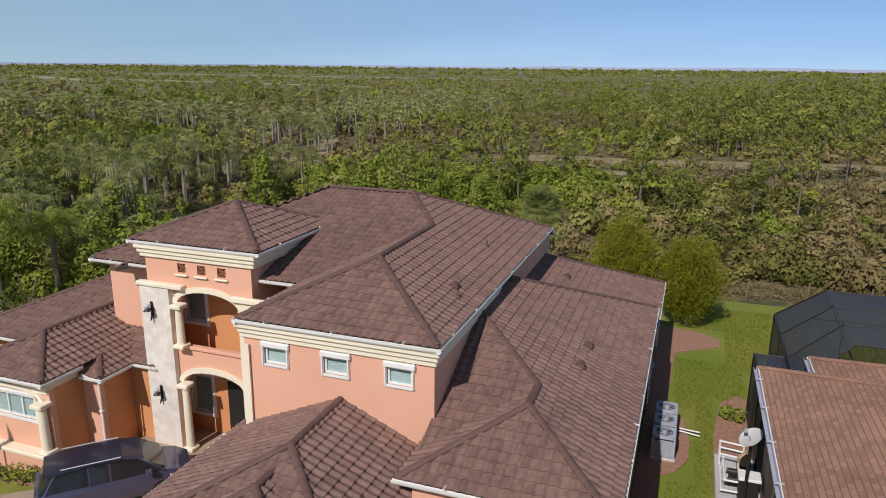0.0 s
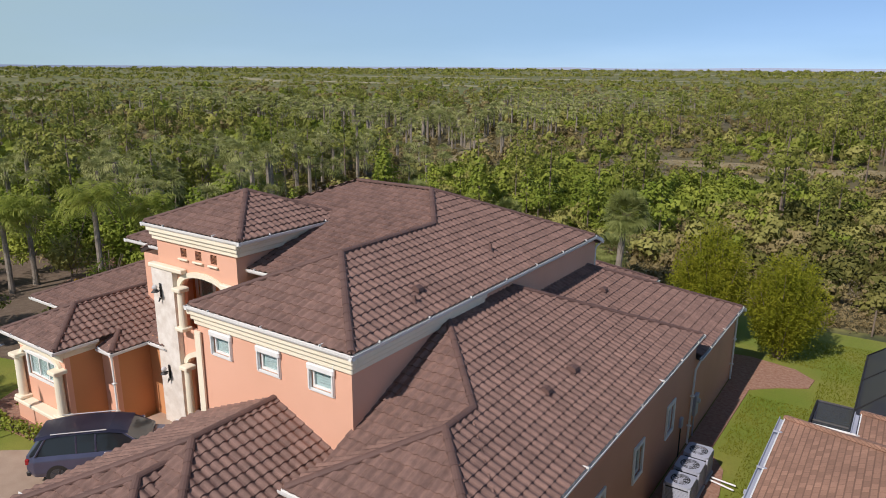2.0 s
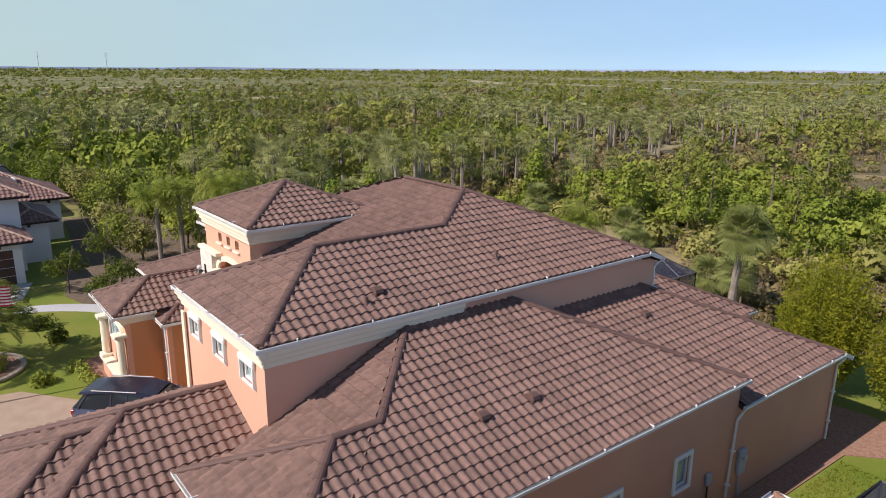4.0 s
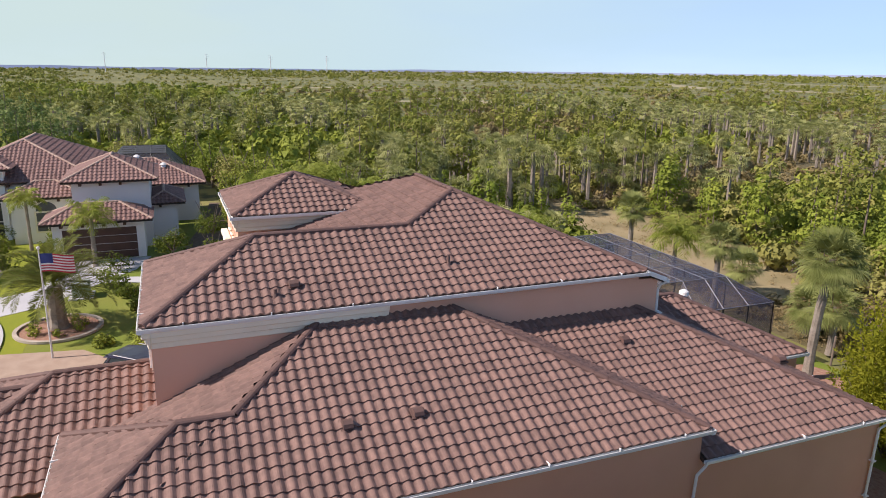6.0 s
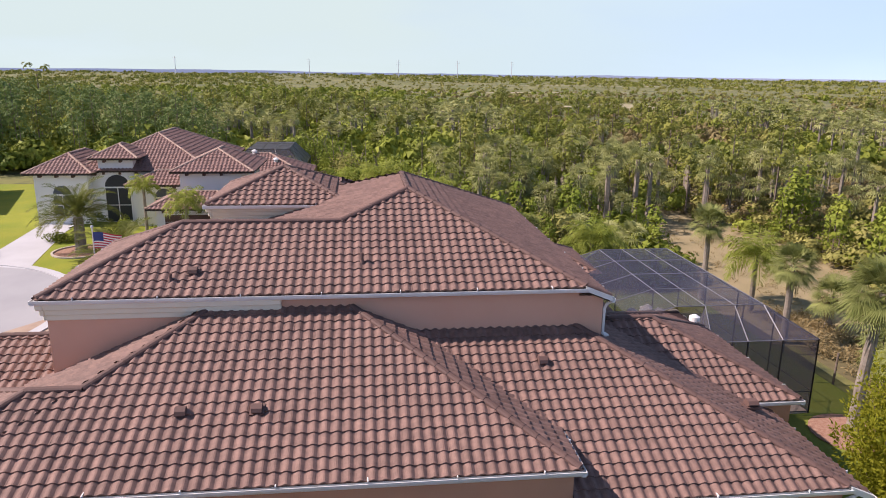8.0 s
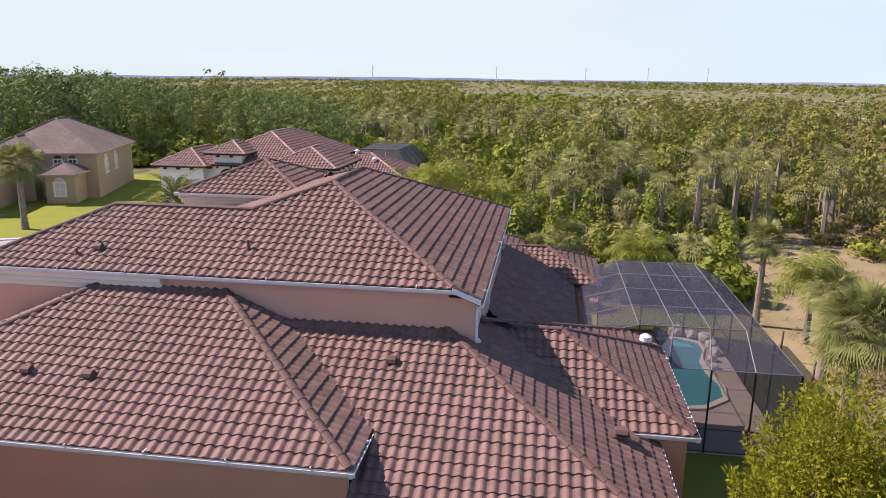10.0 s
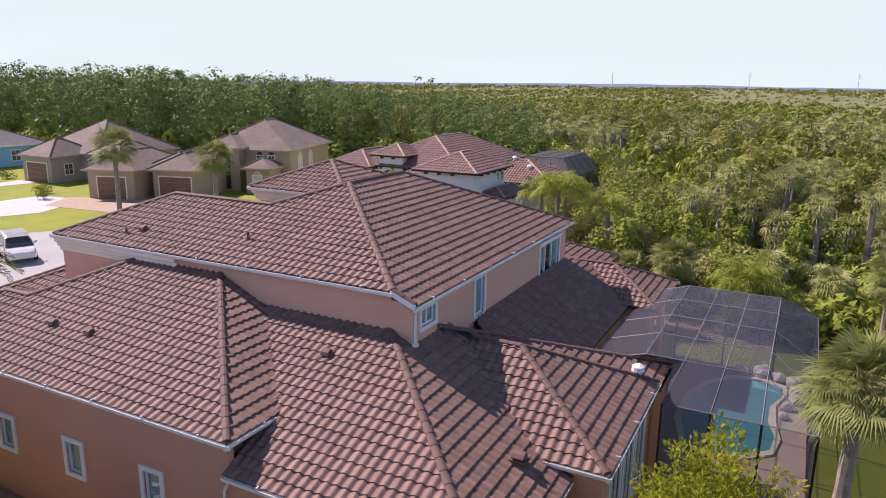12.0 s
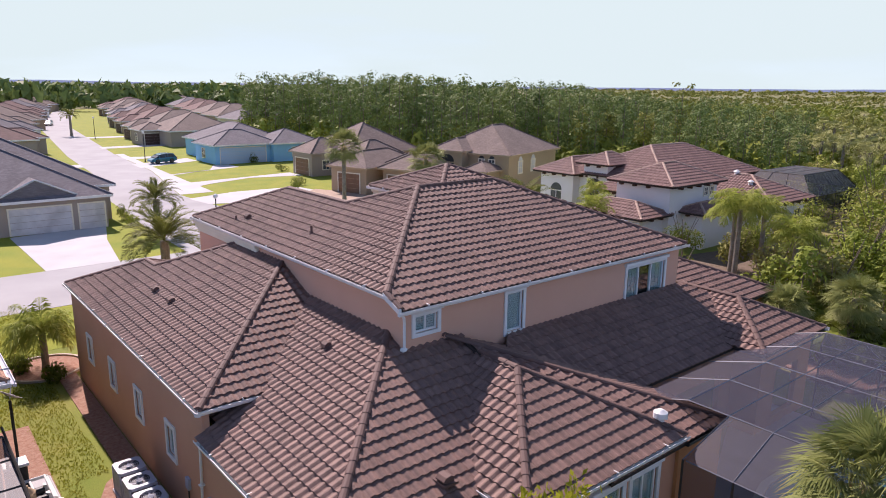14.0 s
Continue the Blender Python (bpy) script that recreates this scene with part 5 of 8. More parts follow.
# young pines just behind the yard
x, y = r.uniform(-36, 18, 190), r.uniform(34, 57, 190)
k = wild(x, y) & (lumps(x, y, 7, 36) > -0.25)
x, y = x[k], y[k]
forest("young_pine", x, y, r.uniform(2.6, 5.8, len(x)) * np.where(y > 50, 0.7, 1.0), r, youngp, M_YOUNG, M_BARK, "young bright green pines behind the yard")
x, y = r.uniform(-60, -24, 90), r.uniform(6, 24, 90)
k = wild(x, y)
x, y = x[k], y[k]
forest("young_pine", x, y, r.uniform(2.6, 5.2, len(x)), r, youngp, M_YOUNG, M_BARK, "young bright green pines beside the yard")
# pine wood north of the clearings
x, y = r.uniform(-55, 130, 760), 98 + 180 * r.uniform(0, 1, 760) ** 1.4
k = (x > -48 + 0.3 * (y - 92)) & (lumps(x, y, 26, 33) > -0.8) & wild(x, y)
x, y = x[k], y[k]
h = r.uniform(6.0, 10.5, len(x)) * np.clip(0.75 + (x + 20) / 160, 0.75, 1.25)
forest("pine_wood", x, y, h, r, woodp, M_PINE, M_BARK, "dense pine wood beyond the clearing", 0.8)
# cabbage palms: groves and single ones
x, y = scatter(2600, 38, 260, r, lambda x, y: lumps(x, y, 20, 32) > 0.62)
cx, cy = r.normal(size=34) * 3.0 - 50.5, r.normal(size=34) * 2.4 + 42
gx, gy = r.uniform(-150, -60, 240), 99 + r.normal(size=240) * 7
x, y = np.concatenate([x, cx, gx]), np.concatenate([y, cy, gy])
h = r.uniform(2.2, 5.6, len(x))
stuff("cabbage_palm_trunks", stamp([trunk_arr(1.0, 0.045, 0.035)], x, y, np.full(len(x), -0.12), h + 0.1, r), M_PALMBARK, "grey trunks of wild cabbage palms", "palm trees")
for k, fans in ((np.hypot(x, y) < 110, fanmid), (np.hypot(x, y) >= 110, fanp)):
    stuff("cabbage_palm_crowns", stamp(fans, x[k], y[k], h[k], r.uniform(0.85, 1.3, k.sum()), r), M_FAN, "round fan crowns of wild cabbage palms", "palm trees")
# palm and oak belt west of the houses
x, y = r.uniform(-165, -34, 1300), r.uniform(-48, 30, 1300)
k = wild(x, y) & (lumps(x, y, 11, 35) > -0.1) & ((x < -74) | (y > 8))
x, y = x[k], y[k]
h = r.uniform(2.4, 6.0, len(x))
stuff("palm_belt_trunks", stamp([trunk_arr(1.0, 0.045, 0.035)], x, y, np.full(len(x), -0.12), h + 0.1, r), M_PALMBARK, "grey trunks of a palm belt", "palm trees")
for k, fans in ((np.hypot(x, y) < 95, fanmid), (np.hypot(x, y) >= 95, fanp)):
    stuff("palm_belt_crowns", stamp(fans, x[k], y[k], h[k], r.uniform(0.85, 1.3, k.sum()), r), M_FAN, "crowns of a dense palm belt", "palm trees")
x, y = r.uniform(-42, -20, 60), r.uniform(7, 19, 60)
k = wild(x, y) & (lumps(x, y, 6, 37) > -0.2)
x, y = x[k], y[k]
h = r.uniform(0.4, 2.2, len(x))
stuff("low_palm_crowns", stamp(fanfine, x, y, h, r.uniform(0.8, 1.25, len(x)), r), M_FAN, "low fan palms beside the yard", "palm trees")
M_PINED = leafmat("dark_pine_needles", (0.08, 0.135, 0.035), (0.215, 0.275, 0.085), 0.16, 0.5, 0.18)
# tall pine stand behind the street
a0 = r.uniform(112, 156, 900)
a, d = np.radians(a0), 96 + 120 * r.uniform(0, 1, 900) ** 1.3
x, y = 12 - d * np.sin(a), 20 + d * np.cos(a)
k = (x < -58) & ((y < -62) | (x < -72)) & ~((x > -76) & (y > -40)) | (x < -76)
x, y = x[k], y[k]
h = r.uniform(0.62, 1.0, len(x)) * np.interp(a0[k], (112, 128, 140, 156), (9, 13, 15.0, 16.0))
forest("tall_pine", x, y, h, r, tallp, M_PINED, M_BARK, "tall slash pines behind the houses", 0.5)
x, y = x + r.uniform(-4, 4, len(x)), y + r.uniform(-4, 4, len(x))
stuff("pine_undergrowth", stamp(mid_bush, x, y, np.full(len(x), -0.12), r.uniform(2.0, 3.6, len(x)), r, zscale=r.uniform(0.9, 1.4, len(x))), M_GREEN, "green undergrowth below the tall pines", "shrubs", 3)
# far trees beyond the suburb
a, d = np.radians(r.uniform(136, 200, 2600)), 330 + 1100 * r.uniform(0, 1, 2600) ** 1.3
x, y = 12 - d * np.sin(a), 20 + d * np.cos(a)
stuff("far_suburb_trees", stamp(far_bush, x, y, np.full(len(x), -0.12), r.uniform(4.5, 9.0, len(x)), r, zscale=r.uniform(1.0, 1.5, len(x))), M_PINED, "far trees beyond the suburb", "trees", 3)
x, y = r.uniform(-210, -74, 420), r.uniform(-70, 14, 420)
k = (np.degrees(np.arctan2(12 - x, y - 20)) < 126) & wild(x, y)
x, y = x[k], y[k]
stuff("oak_crowns", stamp(oaks, x, y, np.full(len(x), 0.4), r.uniform(1.7, 3.6, len(x)), r, zscale=r.uniform(0.9, 1.4, len(x))), M_GREEN, "rounded oaks beyond the white house", "trees", 3)

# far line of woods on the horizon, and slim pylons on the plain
# haze over the far woods is put into their blue colour and glow
M_HAZED = mat("hazed_woods", (0.26, 0.29, 0.40), (0.31, 0.33, 0.42), scale=0.004, rough=1.0)
b_ = M_HAZED.node_tree.nodes["Principled BSDF"]
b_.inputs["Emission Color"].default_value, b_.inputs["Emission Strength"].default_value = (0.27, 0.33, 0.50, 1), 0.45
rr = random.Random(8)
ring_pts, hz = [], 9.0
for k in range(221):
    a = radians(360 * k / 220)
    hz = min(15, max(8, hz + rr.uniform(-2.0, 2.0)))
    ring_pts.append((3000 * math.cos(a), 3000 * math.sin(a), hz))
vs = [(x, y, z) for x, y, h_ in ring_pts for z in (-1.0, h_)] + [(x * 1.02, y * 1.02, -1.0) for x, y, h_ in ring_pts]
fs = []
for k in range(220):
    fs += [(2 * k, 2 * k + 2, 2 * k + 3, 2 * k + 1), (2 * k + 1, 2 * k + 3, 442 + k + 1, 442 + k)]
tagged(mesh_ob("backdrop", vs, fs, M_HAZED, None), "far line of woods on the horizon, haze painted in blue", "woods", kind="structure")
M_PYLON = mat("pylon_steel", (0.75, 0.76, 0.78), rough=0.5)
for x, y in ((-1600, -396), (-1600, -110), (-1600, 87), (-1600, 221), (-1600, 346)):
    t = thing("pylon", "slim pale transmission pole far out on the plain", "pylon", "pylons", at=(x, y, -0.12))
    bm = bmesh.new(); cyl(bm, (0, 0, 0), (0, 0, 40), 1.0, 0.5, seg=6)
    part("pole", bm, M_PYLON, t)
    for z in (30, 34, 38):
        bm = bmesh.new(); cyl(bm, (-1.2, -4.5, z), (1.2, 4.5, z), 0.18, seg=4)
        part("arm", bm, M_PYLON, t)

# ---- garden bed by the west wing ----
M_MULCHD = mat("dark_mulch", (0.11, 0.075, 0.05), (0.17, 0.125, 0.085), scale=3, rough=0.95, bump=0.8, bump_scale=18, fine=0.35, detail=6)
strip("garden_bed", [(-38, -6), (-30, -7.5), (-23, -5.6), (-22.2, 5.5), (-24.5, 8), (-33, 6), (-52, 2), (-54, -3.5), (-44, -4.6)], -0.006, M_MULCHD, "dark mulch under the garden palms", "garden bed")
# ---- palms and garden trees ----
M_QUEEN = leafmat("feather_palm_leaves", (0.22, 0.28, 0.04), (0.35, 0.38, 0.09), 0.5, 0.6)
M_DATE = leafmat("date_palm_leaves", (0.11, 0.135, 0.025), (0.20, 0.215, 0.06), 0.5, 0.6, 0.3)
M_YELLOW = leafmat("yellow_green_leaves", (0.34, 0.33, 0.03), (0.21, 0.235, 0.02), 0.9)
M_BROAD = leafmat("broad_leaves", (0.10, 0.14, 0.022), (0.15, 0.18, 0.03), 0.6)
M_CROTON = leafmat("croton_leaves", (0.42, 0.22, 0.02), (0.25, 0.20, 0.02), 1.2)
M_FROND = leafmat("garden_fan_leaves", (0.130, 0.164, 0.036), (0.331, 0.352, 0.130), 0.8, 1.2, 0.22)

def trunk_mesh(bm, h, r0, r1, bend=(0, 0), seg=9, rings=8):
    prev = None
    for k in range(rings + 1):
        t = k / rings
        r = (r0 + (r1 - r0) * t) * (1 + 0.10 * (k % 2)) * (1.25 if k == 0 else 1)
        ringv = [bm.verts.new((bend[0] * t * t + r * math.cos(2 * math.pi * i / seg), bend[1] * t * t + r * math.sin(2 * math.pi * i / seg), h * t)) for i in range(seg)]
        if prev:
            for i in range(seg):
                bm.faces.new((prev[i], prev[(i + 1) % seg], ringv[(i + 1) % seg], ringv[i]))
        prev = ringv
    bm.faces.new(prev)

def fan_crown(r, n=46, length=1.25, blades=30):
    """Fan leaves: a stalk and a pleated half-disc of pointed, drooping blades."""
    out = []
    for i in range(n):
        az = i * 2.39996 + r.uniform(-0.3, 0.3); el = 1.35 - 2.2 * (i / n) + r.uniform(-0.15, 0.15)
        d = np.array([math.cos(az) * math.cos(el), math.sin(az) * math.cos(el), math.sin(el)])
        side = np.cross(d, [0, 0, 1.0]); side /= np.linalg.norm(side) + 1e-9
        up = np.cross(side, d)
        L = length * r.uniform(0.8, 1.15)
        hub = d * L * 0.75
        w = side * 0.02
        out += [w * 0, w, hub + w, hub - w]
        for k in range(blades):
            f = (k / (blades - 1) - 0.5) * 3.3
            dd = d * math.cos(f) + side * math.sin(f) + up * 0.12 * math.cos(3 * f)
            dd /= np.linalg.norm(dd)
            ww = np.cross(dd, up); ww = ww / (np.linalg.norm(ww) + 1e-9) * L * 0.02
            mid = hub + dd * L * 0.45
            tip = hub + dd * L * r.uniform(0.75, 0.95) - np.array([0, 0, L * r.uniform(0.12, 0.34)])
            out += [hub, mid - ww, tip, mid + ww]
    return np.array(out)

def feather_crown(r, n=30, length=2.2, leaflets=26, droop=1.0, stiff=False):
    """Arching feather leaves with hanging leaflets on both sides."""
    out = []
    for i in range(n):
        az = i * 2.39996 + r.uniform(-0.3, 0.3); el = 1.4 - 1.5 * (i / n) + r.uniform(-0.12, 0.12)
        h = np.array([math.cos(az), math.sin(az), 0.0])
        side = np.array([-math.sin(az), math.cos(az), 0.0])
        L = length * r.uniform(0.85, 1.15)
        pts = []
        for k in range(9):
            t = k / 8
            e = el - droop * 1.5 * t * t
            pts.append((pts[-1] if pts else np.zeros(3)) + (h * math.cos(e) + np.array([0, 0, math.sin(e)])) * (L / 8 if k else 0))
        for a, b in zip(pts, pts[1:]):
            w = side * 0.022
            out += [a - w, a + w, b + w * 0.7, b - w * 0.7]
        for k in range(leaflets):
            t = 0.14 + 0.84 * k / leaflets
            x = t * 8; i0 = min(7, int(x)); p = pts[i0] + (pts[i0 + 1] - pts[i0]) * (x - i0)
            ax = pts[i0 + 1] - pts[i0]; ax /= np.linalg.norm(ax)
            ll = L * (0.19 if stiff else 0.27) * math.sin(math.pi * min(1, t * 0.8 + 0.15)) + 0.06
            for s in (1, -1):
                dd = side * s * 0.8 + ax * (0.75 if stiff else 0.55) + np.array([0, 0, r.uniform(0.0, 0.5) if stiff else r.uniform(-0.6, 0.25)])
                dd /= np.linalg.norm(dd)
                w = ax * (0.03 if stiff else ll * 0.04 + 0.01)
                out += [p - w, p + dd * ll * 0.5 - w, p + dd * ll - np.array([0, 0, ll * (0.05 if stiff else 0.35)]), p + dd * ll * 0.5 + w]
    return np.array(out)

def palm(x, y, h, kind="fan", length=1.25, label=None, r0=0.17, bend=(0, 0), seed=0, n=None, material=None):
    r = np.random.default_rng(100 + seed)
    t = thing("palm_tree", label or ("cabbage palm with a round crown of grey-green fans" if kind == "fan" else "feather palm with arching green fronds"), "palm tree", at=(x, y, 0))
    bm = bmesh.new(); trunk_mesh(bm, h, r0, r0 * 0.8, bend)
    part("trunk", bm, M_PALMBARK, t)
    v = fan_crown(r, n or 46, length) if kind == "fan" else feather_crown(r, n or 30, length, 44, 0.85, True) if "date palm" in (label or "") else feather_crown(r, n or 30, length)
    v = v + np.array([bend[0], bend[1], h])
    quad_ob("crown", v, material or (M_FROND if kind == "fan" else M_DATE if "date palm" in (label or "") else M_QUEEN), t)
    if kind == "fan":
        d = r.normal(size=(60, 3)) * [0.16, 0.16, 0.35] + np.array([bend[0], bend[1], h - 0.35])
        q = np.stack([d, d + [0.05, 0, -0.05], d + [0.02, 0.03, -0.5], d + [-0.05, 0.03, -0.3]], 1).reshape(-1, 3)
        quad_ob("dead_fronds", q, M_DRY, t)
    return t

palm(-2.95, 18.2, 5.5, "fan", 1.0, seed=1, bend=(0.3, 0.1), r0=0.2, n=76)
palm(-11.9, 21.1, 3.9, "fan", 0.85, seed=2)
palm(-18.8, 20.3, 4.5, "fan", 0.85, seed=3)
palm(-4.6, 21.5, 2.4, "fan", 0.9, seed=4)
palm(-6.8, 22.5, 1.6, "fan", 0.9, seed=5)
palm(-13.5, 24.6, 1.7, "fan", 0.85, seed=6)
palm(-20.8, -12.8, 2.2, "feather", 3.0, "stout date palm with long arching fronds in a round bed", 0.42, seed=9, n=44)
palm(-32.3, -19.3, 2.5, "feather", 3.3, "stout date palm with long arching fronds in a mulch bed", 0.38, seed=31, n=46)
palm(-2.0, -19.0, 3.5, "feather", 2.9, "short date palm with arching fronds on a lawn", 0.3, seed=10, n=40)
palm(-7.4, -37.7, 3.0, "feather", 2.4, "short date palm with arching fronds on a lawn", 0.3, seed=11, n=36)
palm(5.9, -11.4, 1.7, "feather", 1.9, "low clumping palm in a round rock bed beside the wall", 0.16, seed=12, n=40)
palm(-26.7, -39.3, 6.3, "fan", 1.5, "tall fan palm in front of a tan house", 0.22, seed=13)
palm(-32.3, -32.8, 5.3, "fan", 1.4, "fan palm in front of a tan house", 0.25, seed=14)
palm(-32.6, -12.0, 3.2, "feather", 1.9, "queen palm beside the white garage", 0.15, seed=15, n=24)
palm(-38.6, -16.6, 3.6, "feather", 1.5, "slim palm by the arched entry of the white house", 0.12, seed=16, n=20)
palm(-28.6, 2.0, 5.6, "feather", 2.2, "queen palm with a slim grey trunk", 0.17, seed=17, n=26)
palm(-28.4, 5.5, 4.6, "feather", 2.0, "queen palm with a slim grey trunk", 0.16, seed=18, n=26)
palm(-33.6, -0.9, 4.4, "feather", 2.1, "queen palm with a slim grey trunk", 0.16, seed=19, n=26)
palm(-34.2, 0.8, 4.6, "feather", 2.0, "queen palm with a slim grey trunk", 0.16, seed=20, n=26)
palm(-21.2, -2.8, 1.2, "feather", 1.8, "low feather palm by the west wing", 0.14, seed=21, n=28)
palm(-26.8, -160, 4.6, "feather", 2.6, "date palm beside the far street", 0.3, seed=23, n=30)
palm(-16.5, 16.5 + 5.5, 3.0, "feather", 2.2, "green feather palm behind the pool", 0.15, seed=24, n=30)
palm(-22.0, 14.5, 2.6, "feather", 2.3, "green feather palm behind the pool", 0.15, seed=25, n=30)
palm(-20.5, 8.6, 2.8, "fan", 0.95, seed=26)
palm(-23.5, 10.5, 3.2, "fan", 0.95, seed=27)

def shrub(x, y, w, h, label, material=None, n=260, size=0.16, seed=0, name="shrub"):
    r = np.random.default_rng(300 + seed)
    t = thing(name, label, "shrub", at=(x, y, 0))
    bm = bmesh.new()
    for k in range(4):
        a = k * 1.7 + seed
        cyl(bm, (0, 0, -0.05), (0.3 * w * math.cos(a), 0.3 * w * math.sin(a), h * 0.6), 0.03, 0.012, seg=5)
    part("stems", bm, M_BARK, t)
    quad_ob("leaves", leaf_cloud(n, w / 2, w / 2, h * 0.62, size, r, clumps=7), material or M_BROAD, t)

def tree(x, y, w, h, label, material=None, n=1400, size=0.22, seed=0, base=0.3, trunk=0.12, clumps=14):
    """Trunk, forking limbs and an uneven crown of leaf sprays."""
    r = np.random.default_rng(500 + seed)
    t = thing("tree", label, "tree", at=(x, y, 0))
    bm = bmesh.new()
    cyl(bm, (0, 0, -0.1), (0.1, 0.05, h * base), trunk, trunk * 0.7, 8)
    for k in range(6):
        a = k * 1.05 + seed
        cyl(bm, (0.1, 0.05, h * base * 0.95), (w * 0.3 * math.cos(a), w * 0.3 * math.sin(a), h * r.uniform(0.6, 0.9)), trunk * 0.5, 0.015, 6)
    part("trunk", bm, M_BARK, t)
    v = leaf_cloud(n, w / 2, w / 2, h * (1 - base) * 0.56, size, r, flat=0.4, clumps=clumps, spread=0.42)
    v[:, 2] += h * base * 0.8
    quad_ob("crown", v, material or M_GREEN, t)

M_BLADE = leafmat("grass_blades", (0.19, 0.225, 0.015), (0.28, 0.27, 0.04), 0.5, 0.6, 0.5)
r = np.random.default_rng(77)
n = 130000
x, y = r.uniform(5.5, 22, n), r.uniform(-22, 19, n)
k = ((x < 9.0) | (y > 9.8)) & ~((x > 7.6) & (y > -6) & (y < 6.4)) & ~((x < 6.9) & (y > -0.8) & (y < 5.0)) & ~((x < 8.3) & (y > 10.5) & (y < 15)) & ((x - 5.9) ** 2 + (y + 11.6) ** 2 > 2.8) & ~((x < 6.0) & (y > -10.6))
x, y = x[k], y[k]
n = len(x)
a, hb = r.uniform(0, 6.283, n), r.uniform(0.025, 0.065, n)
dx, dy = 0.022 * np.cos(a), 0.022 * np.sin(a)
v = np.stack([np.stack([x - dx, y - dy, np.full(n, -0.02)], 1), np.stack([x + dx, y + dy, np.full(n, -0.02)], 1), np.stack([x + r.normal(0, 0.03, n), y + r.normal(0, 0.03, n), hb], 1)], 1)
stuff("grass", v.reshape(-1, 3), M_BLADE, "short green grass blades of the side lawn", "grass", 3)

def plume_tree(x, y, w, h, n=24000, size=0.13, shoots=90, seed=0):
    """Many leafy shoots that fan upwards from the ground and end in ragged tips."""
    r = np.random.default_rng(700 + seed)
    t = thing("tree", "bushy tree with fine yellow-green leaves at the yard corner", "tree", at=(x, y, 0))
    az = np.arange(shoots) * 2.39996; q = np.sqrt((np.arange(shoots) + 0.5) / shoots)
    tip = np.stack([q * w / 2 * np.cos(az), q * w / 2 * np.sin(az), h * (1.04 - 0.52 * q ** 2.6)], 1) * r.uniform(0.82, 1.08, (shoots, 1))
    bm = bmesh.new()
    for p in tip[::6]:
        cyl(bm, (p[0] * 0.08, p[1] * 0.08, -0.08), p * np.array([0.55, 0.55, 0.5]), 0.05, 0.02, 5); cyl(bm, p * np.array([0.55, 0.55, 0.5]), p, 0.02, 0.006, 5)
    part("trunk", bm, M_BARK, t)
    k = r.integers(0, shoots, n)
    f = r.uniform(0.12, 1.02, n) ** 0.8
    c = np.stack([tip[k, 0] * f ** 0.7, tip[k, 1] * f ** 0.7, tip[k, 2] * f], 1)
    d = r.normal(size=(n, 3)); d /= np.linalg.norm(d, axis=1)[:, None]
    c = c + d * (0.09 + 0.34 * np.sqrt(np.clip(1.02 - f, 0, 1)))[:, None] * r.uniform(0.3, 1, (n, 1))
    c[:, 2] = np.maximum(c[:, 2], 0.05)
    ax = d * 0.8 + tip[k] / h * 0.6 + r.normal(size=(n, 3)) * 0.3; ax /= np.linalg.norm(ax, axis=1)[:, None]
    b = np.cross(ax, r.normal(size=(n, 3))); b /= np.linalg.norm(b, axis=1)[:, None]
    ll = size * r.uniform(0.6, 1.3, (n, 1))
    quad_ob("crown", np.stack([c, c + ax * ll * 0.5 - b * ll * 0.2, c + ax * ll, c + ax * ll * 0.5 + b * ll * 0.2], 1).reshape(-1, 3), M_YELLOW, t)
plume_tree(2.8, 15.6, 4.4, 5.6, 34000, 0.14, 110, 1)
plume_tree(6.3, 15.5, 4.0, 5.0, 27000, 0.14, 90, 2)
for k, (x, y, w, h) in enumerate(((-26.5, -6.0, 2.4, 2.6), (-28.8, -4.6, 2.6, 3.0), (-30.5, -7.2, 2.8, 3.4), (-23.6, -3.2, 2.2, 2.4), (-25.0, 0.4, 3, 4.2), (-33.5, -4.5, 3.2, 4.4))):
    tree(x, y, w, h, "small rounded garden tree with dark leaves", M_BROAD, 900, 0.2, 10 + k, 0.35, 0.07, 9)
for k, (x, y, w, h) in enumerate(((-25.5, 6.0, 4.2, 5.0), (-29.0, 7.4, 4.6, 5.8), (-33.5, 6.8, 5.0, 6.4), (-38.0, 5.6, 5.2, 6.0), (-42.5, 4.4, 5.0, 5.6), (-47.5, 3.0, 5.4, 6.2), (-53.0, 1.0, 5.6, 6.6),
        (-58.5, -0.5, 5.4, 6.0), (-63.5, -2.6, 5.6, 6.8), (-69.0, -5.0, 6.0, 7.0), (-71.5, -11.0, 6.0, 7.2), (-31.5, 11.0, 4.8, 5.4), (-37.0, 10.0, 5.0, 6.2), (-27.5, 13.5, 4.2, 4.8))):
    tree(x, y, w, h, "full green tree at the edge of the woods", (M_GREEN, M_OLIVE, M_YOUNG)[k % 3], 1500, 0.3, 60 + k, 0.2, 0.12, 22)
for k, (x, y, w, h) in enumerate(((-35.6, -1.6, 3.4, 3.8), (-39.5, -2.2, 3.6, 4.4), (-43.5, -1.6, 3.8, 4.6), (-48.0, -1.8, 4.0, 4.8), (-33.0, 2.4, 3.4, 4.0), (-37.0, 2.0, 3.6, 4.6))):
    tree(x, y, w, h, "leafy green tree in the side garden", (M_OLIVE, M_GREEN)[k % 2], 1300, 0.26, 80 + k, 0.2, 0.09, 18)
tree(-27.2, 0.0, 2.4, 2.6, "orange and yellow croton bush in the garden", M_CROTON, 700, 0.22, 20, 0.1, 0.05, 8)
for k in range(9):
    shrub(-18.2 + 0.52 * k, -9.0 + 0.05 * k, 0.9, 0.7, "low clipped green shrub in the front bed", M_GREEN, 160, 0.12, k)
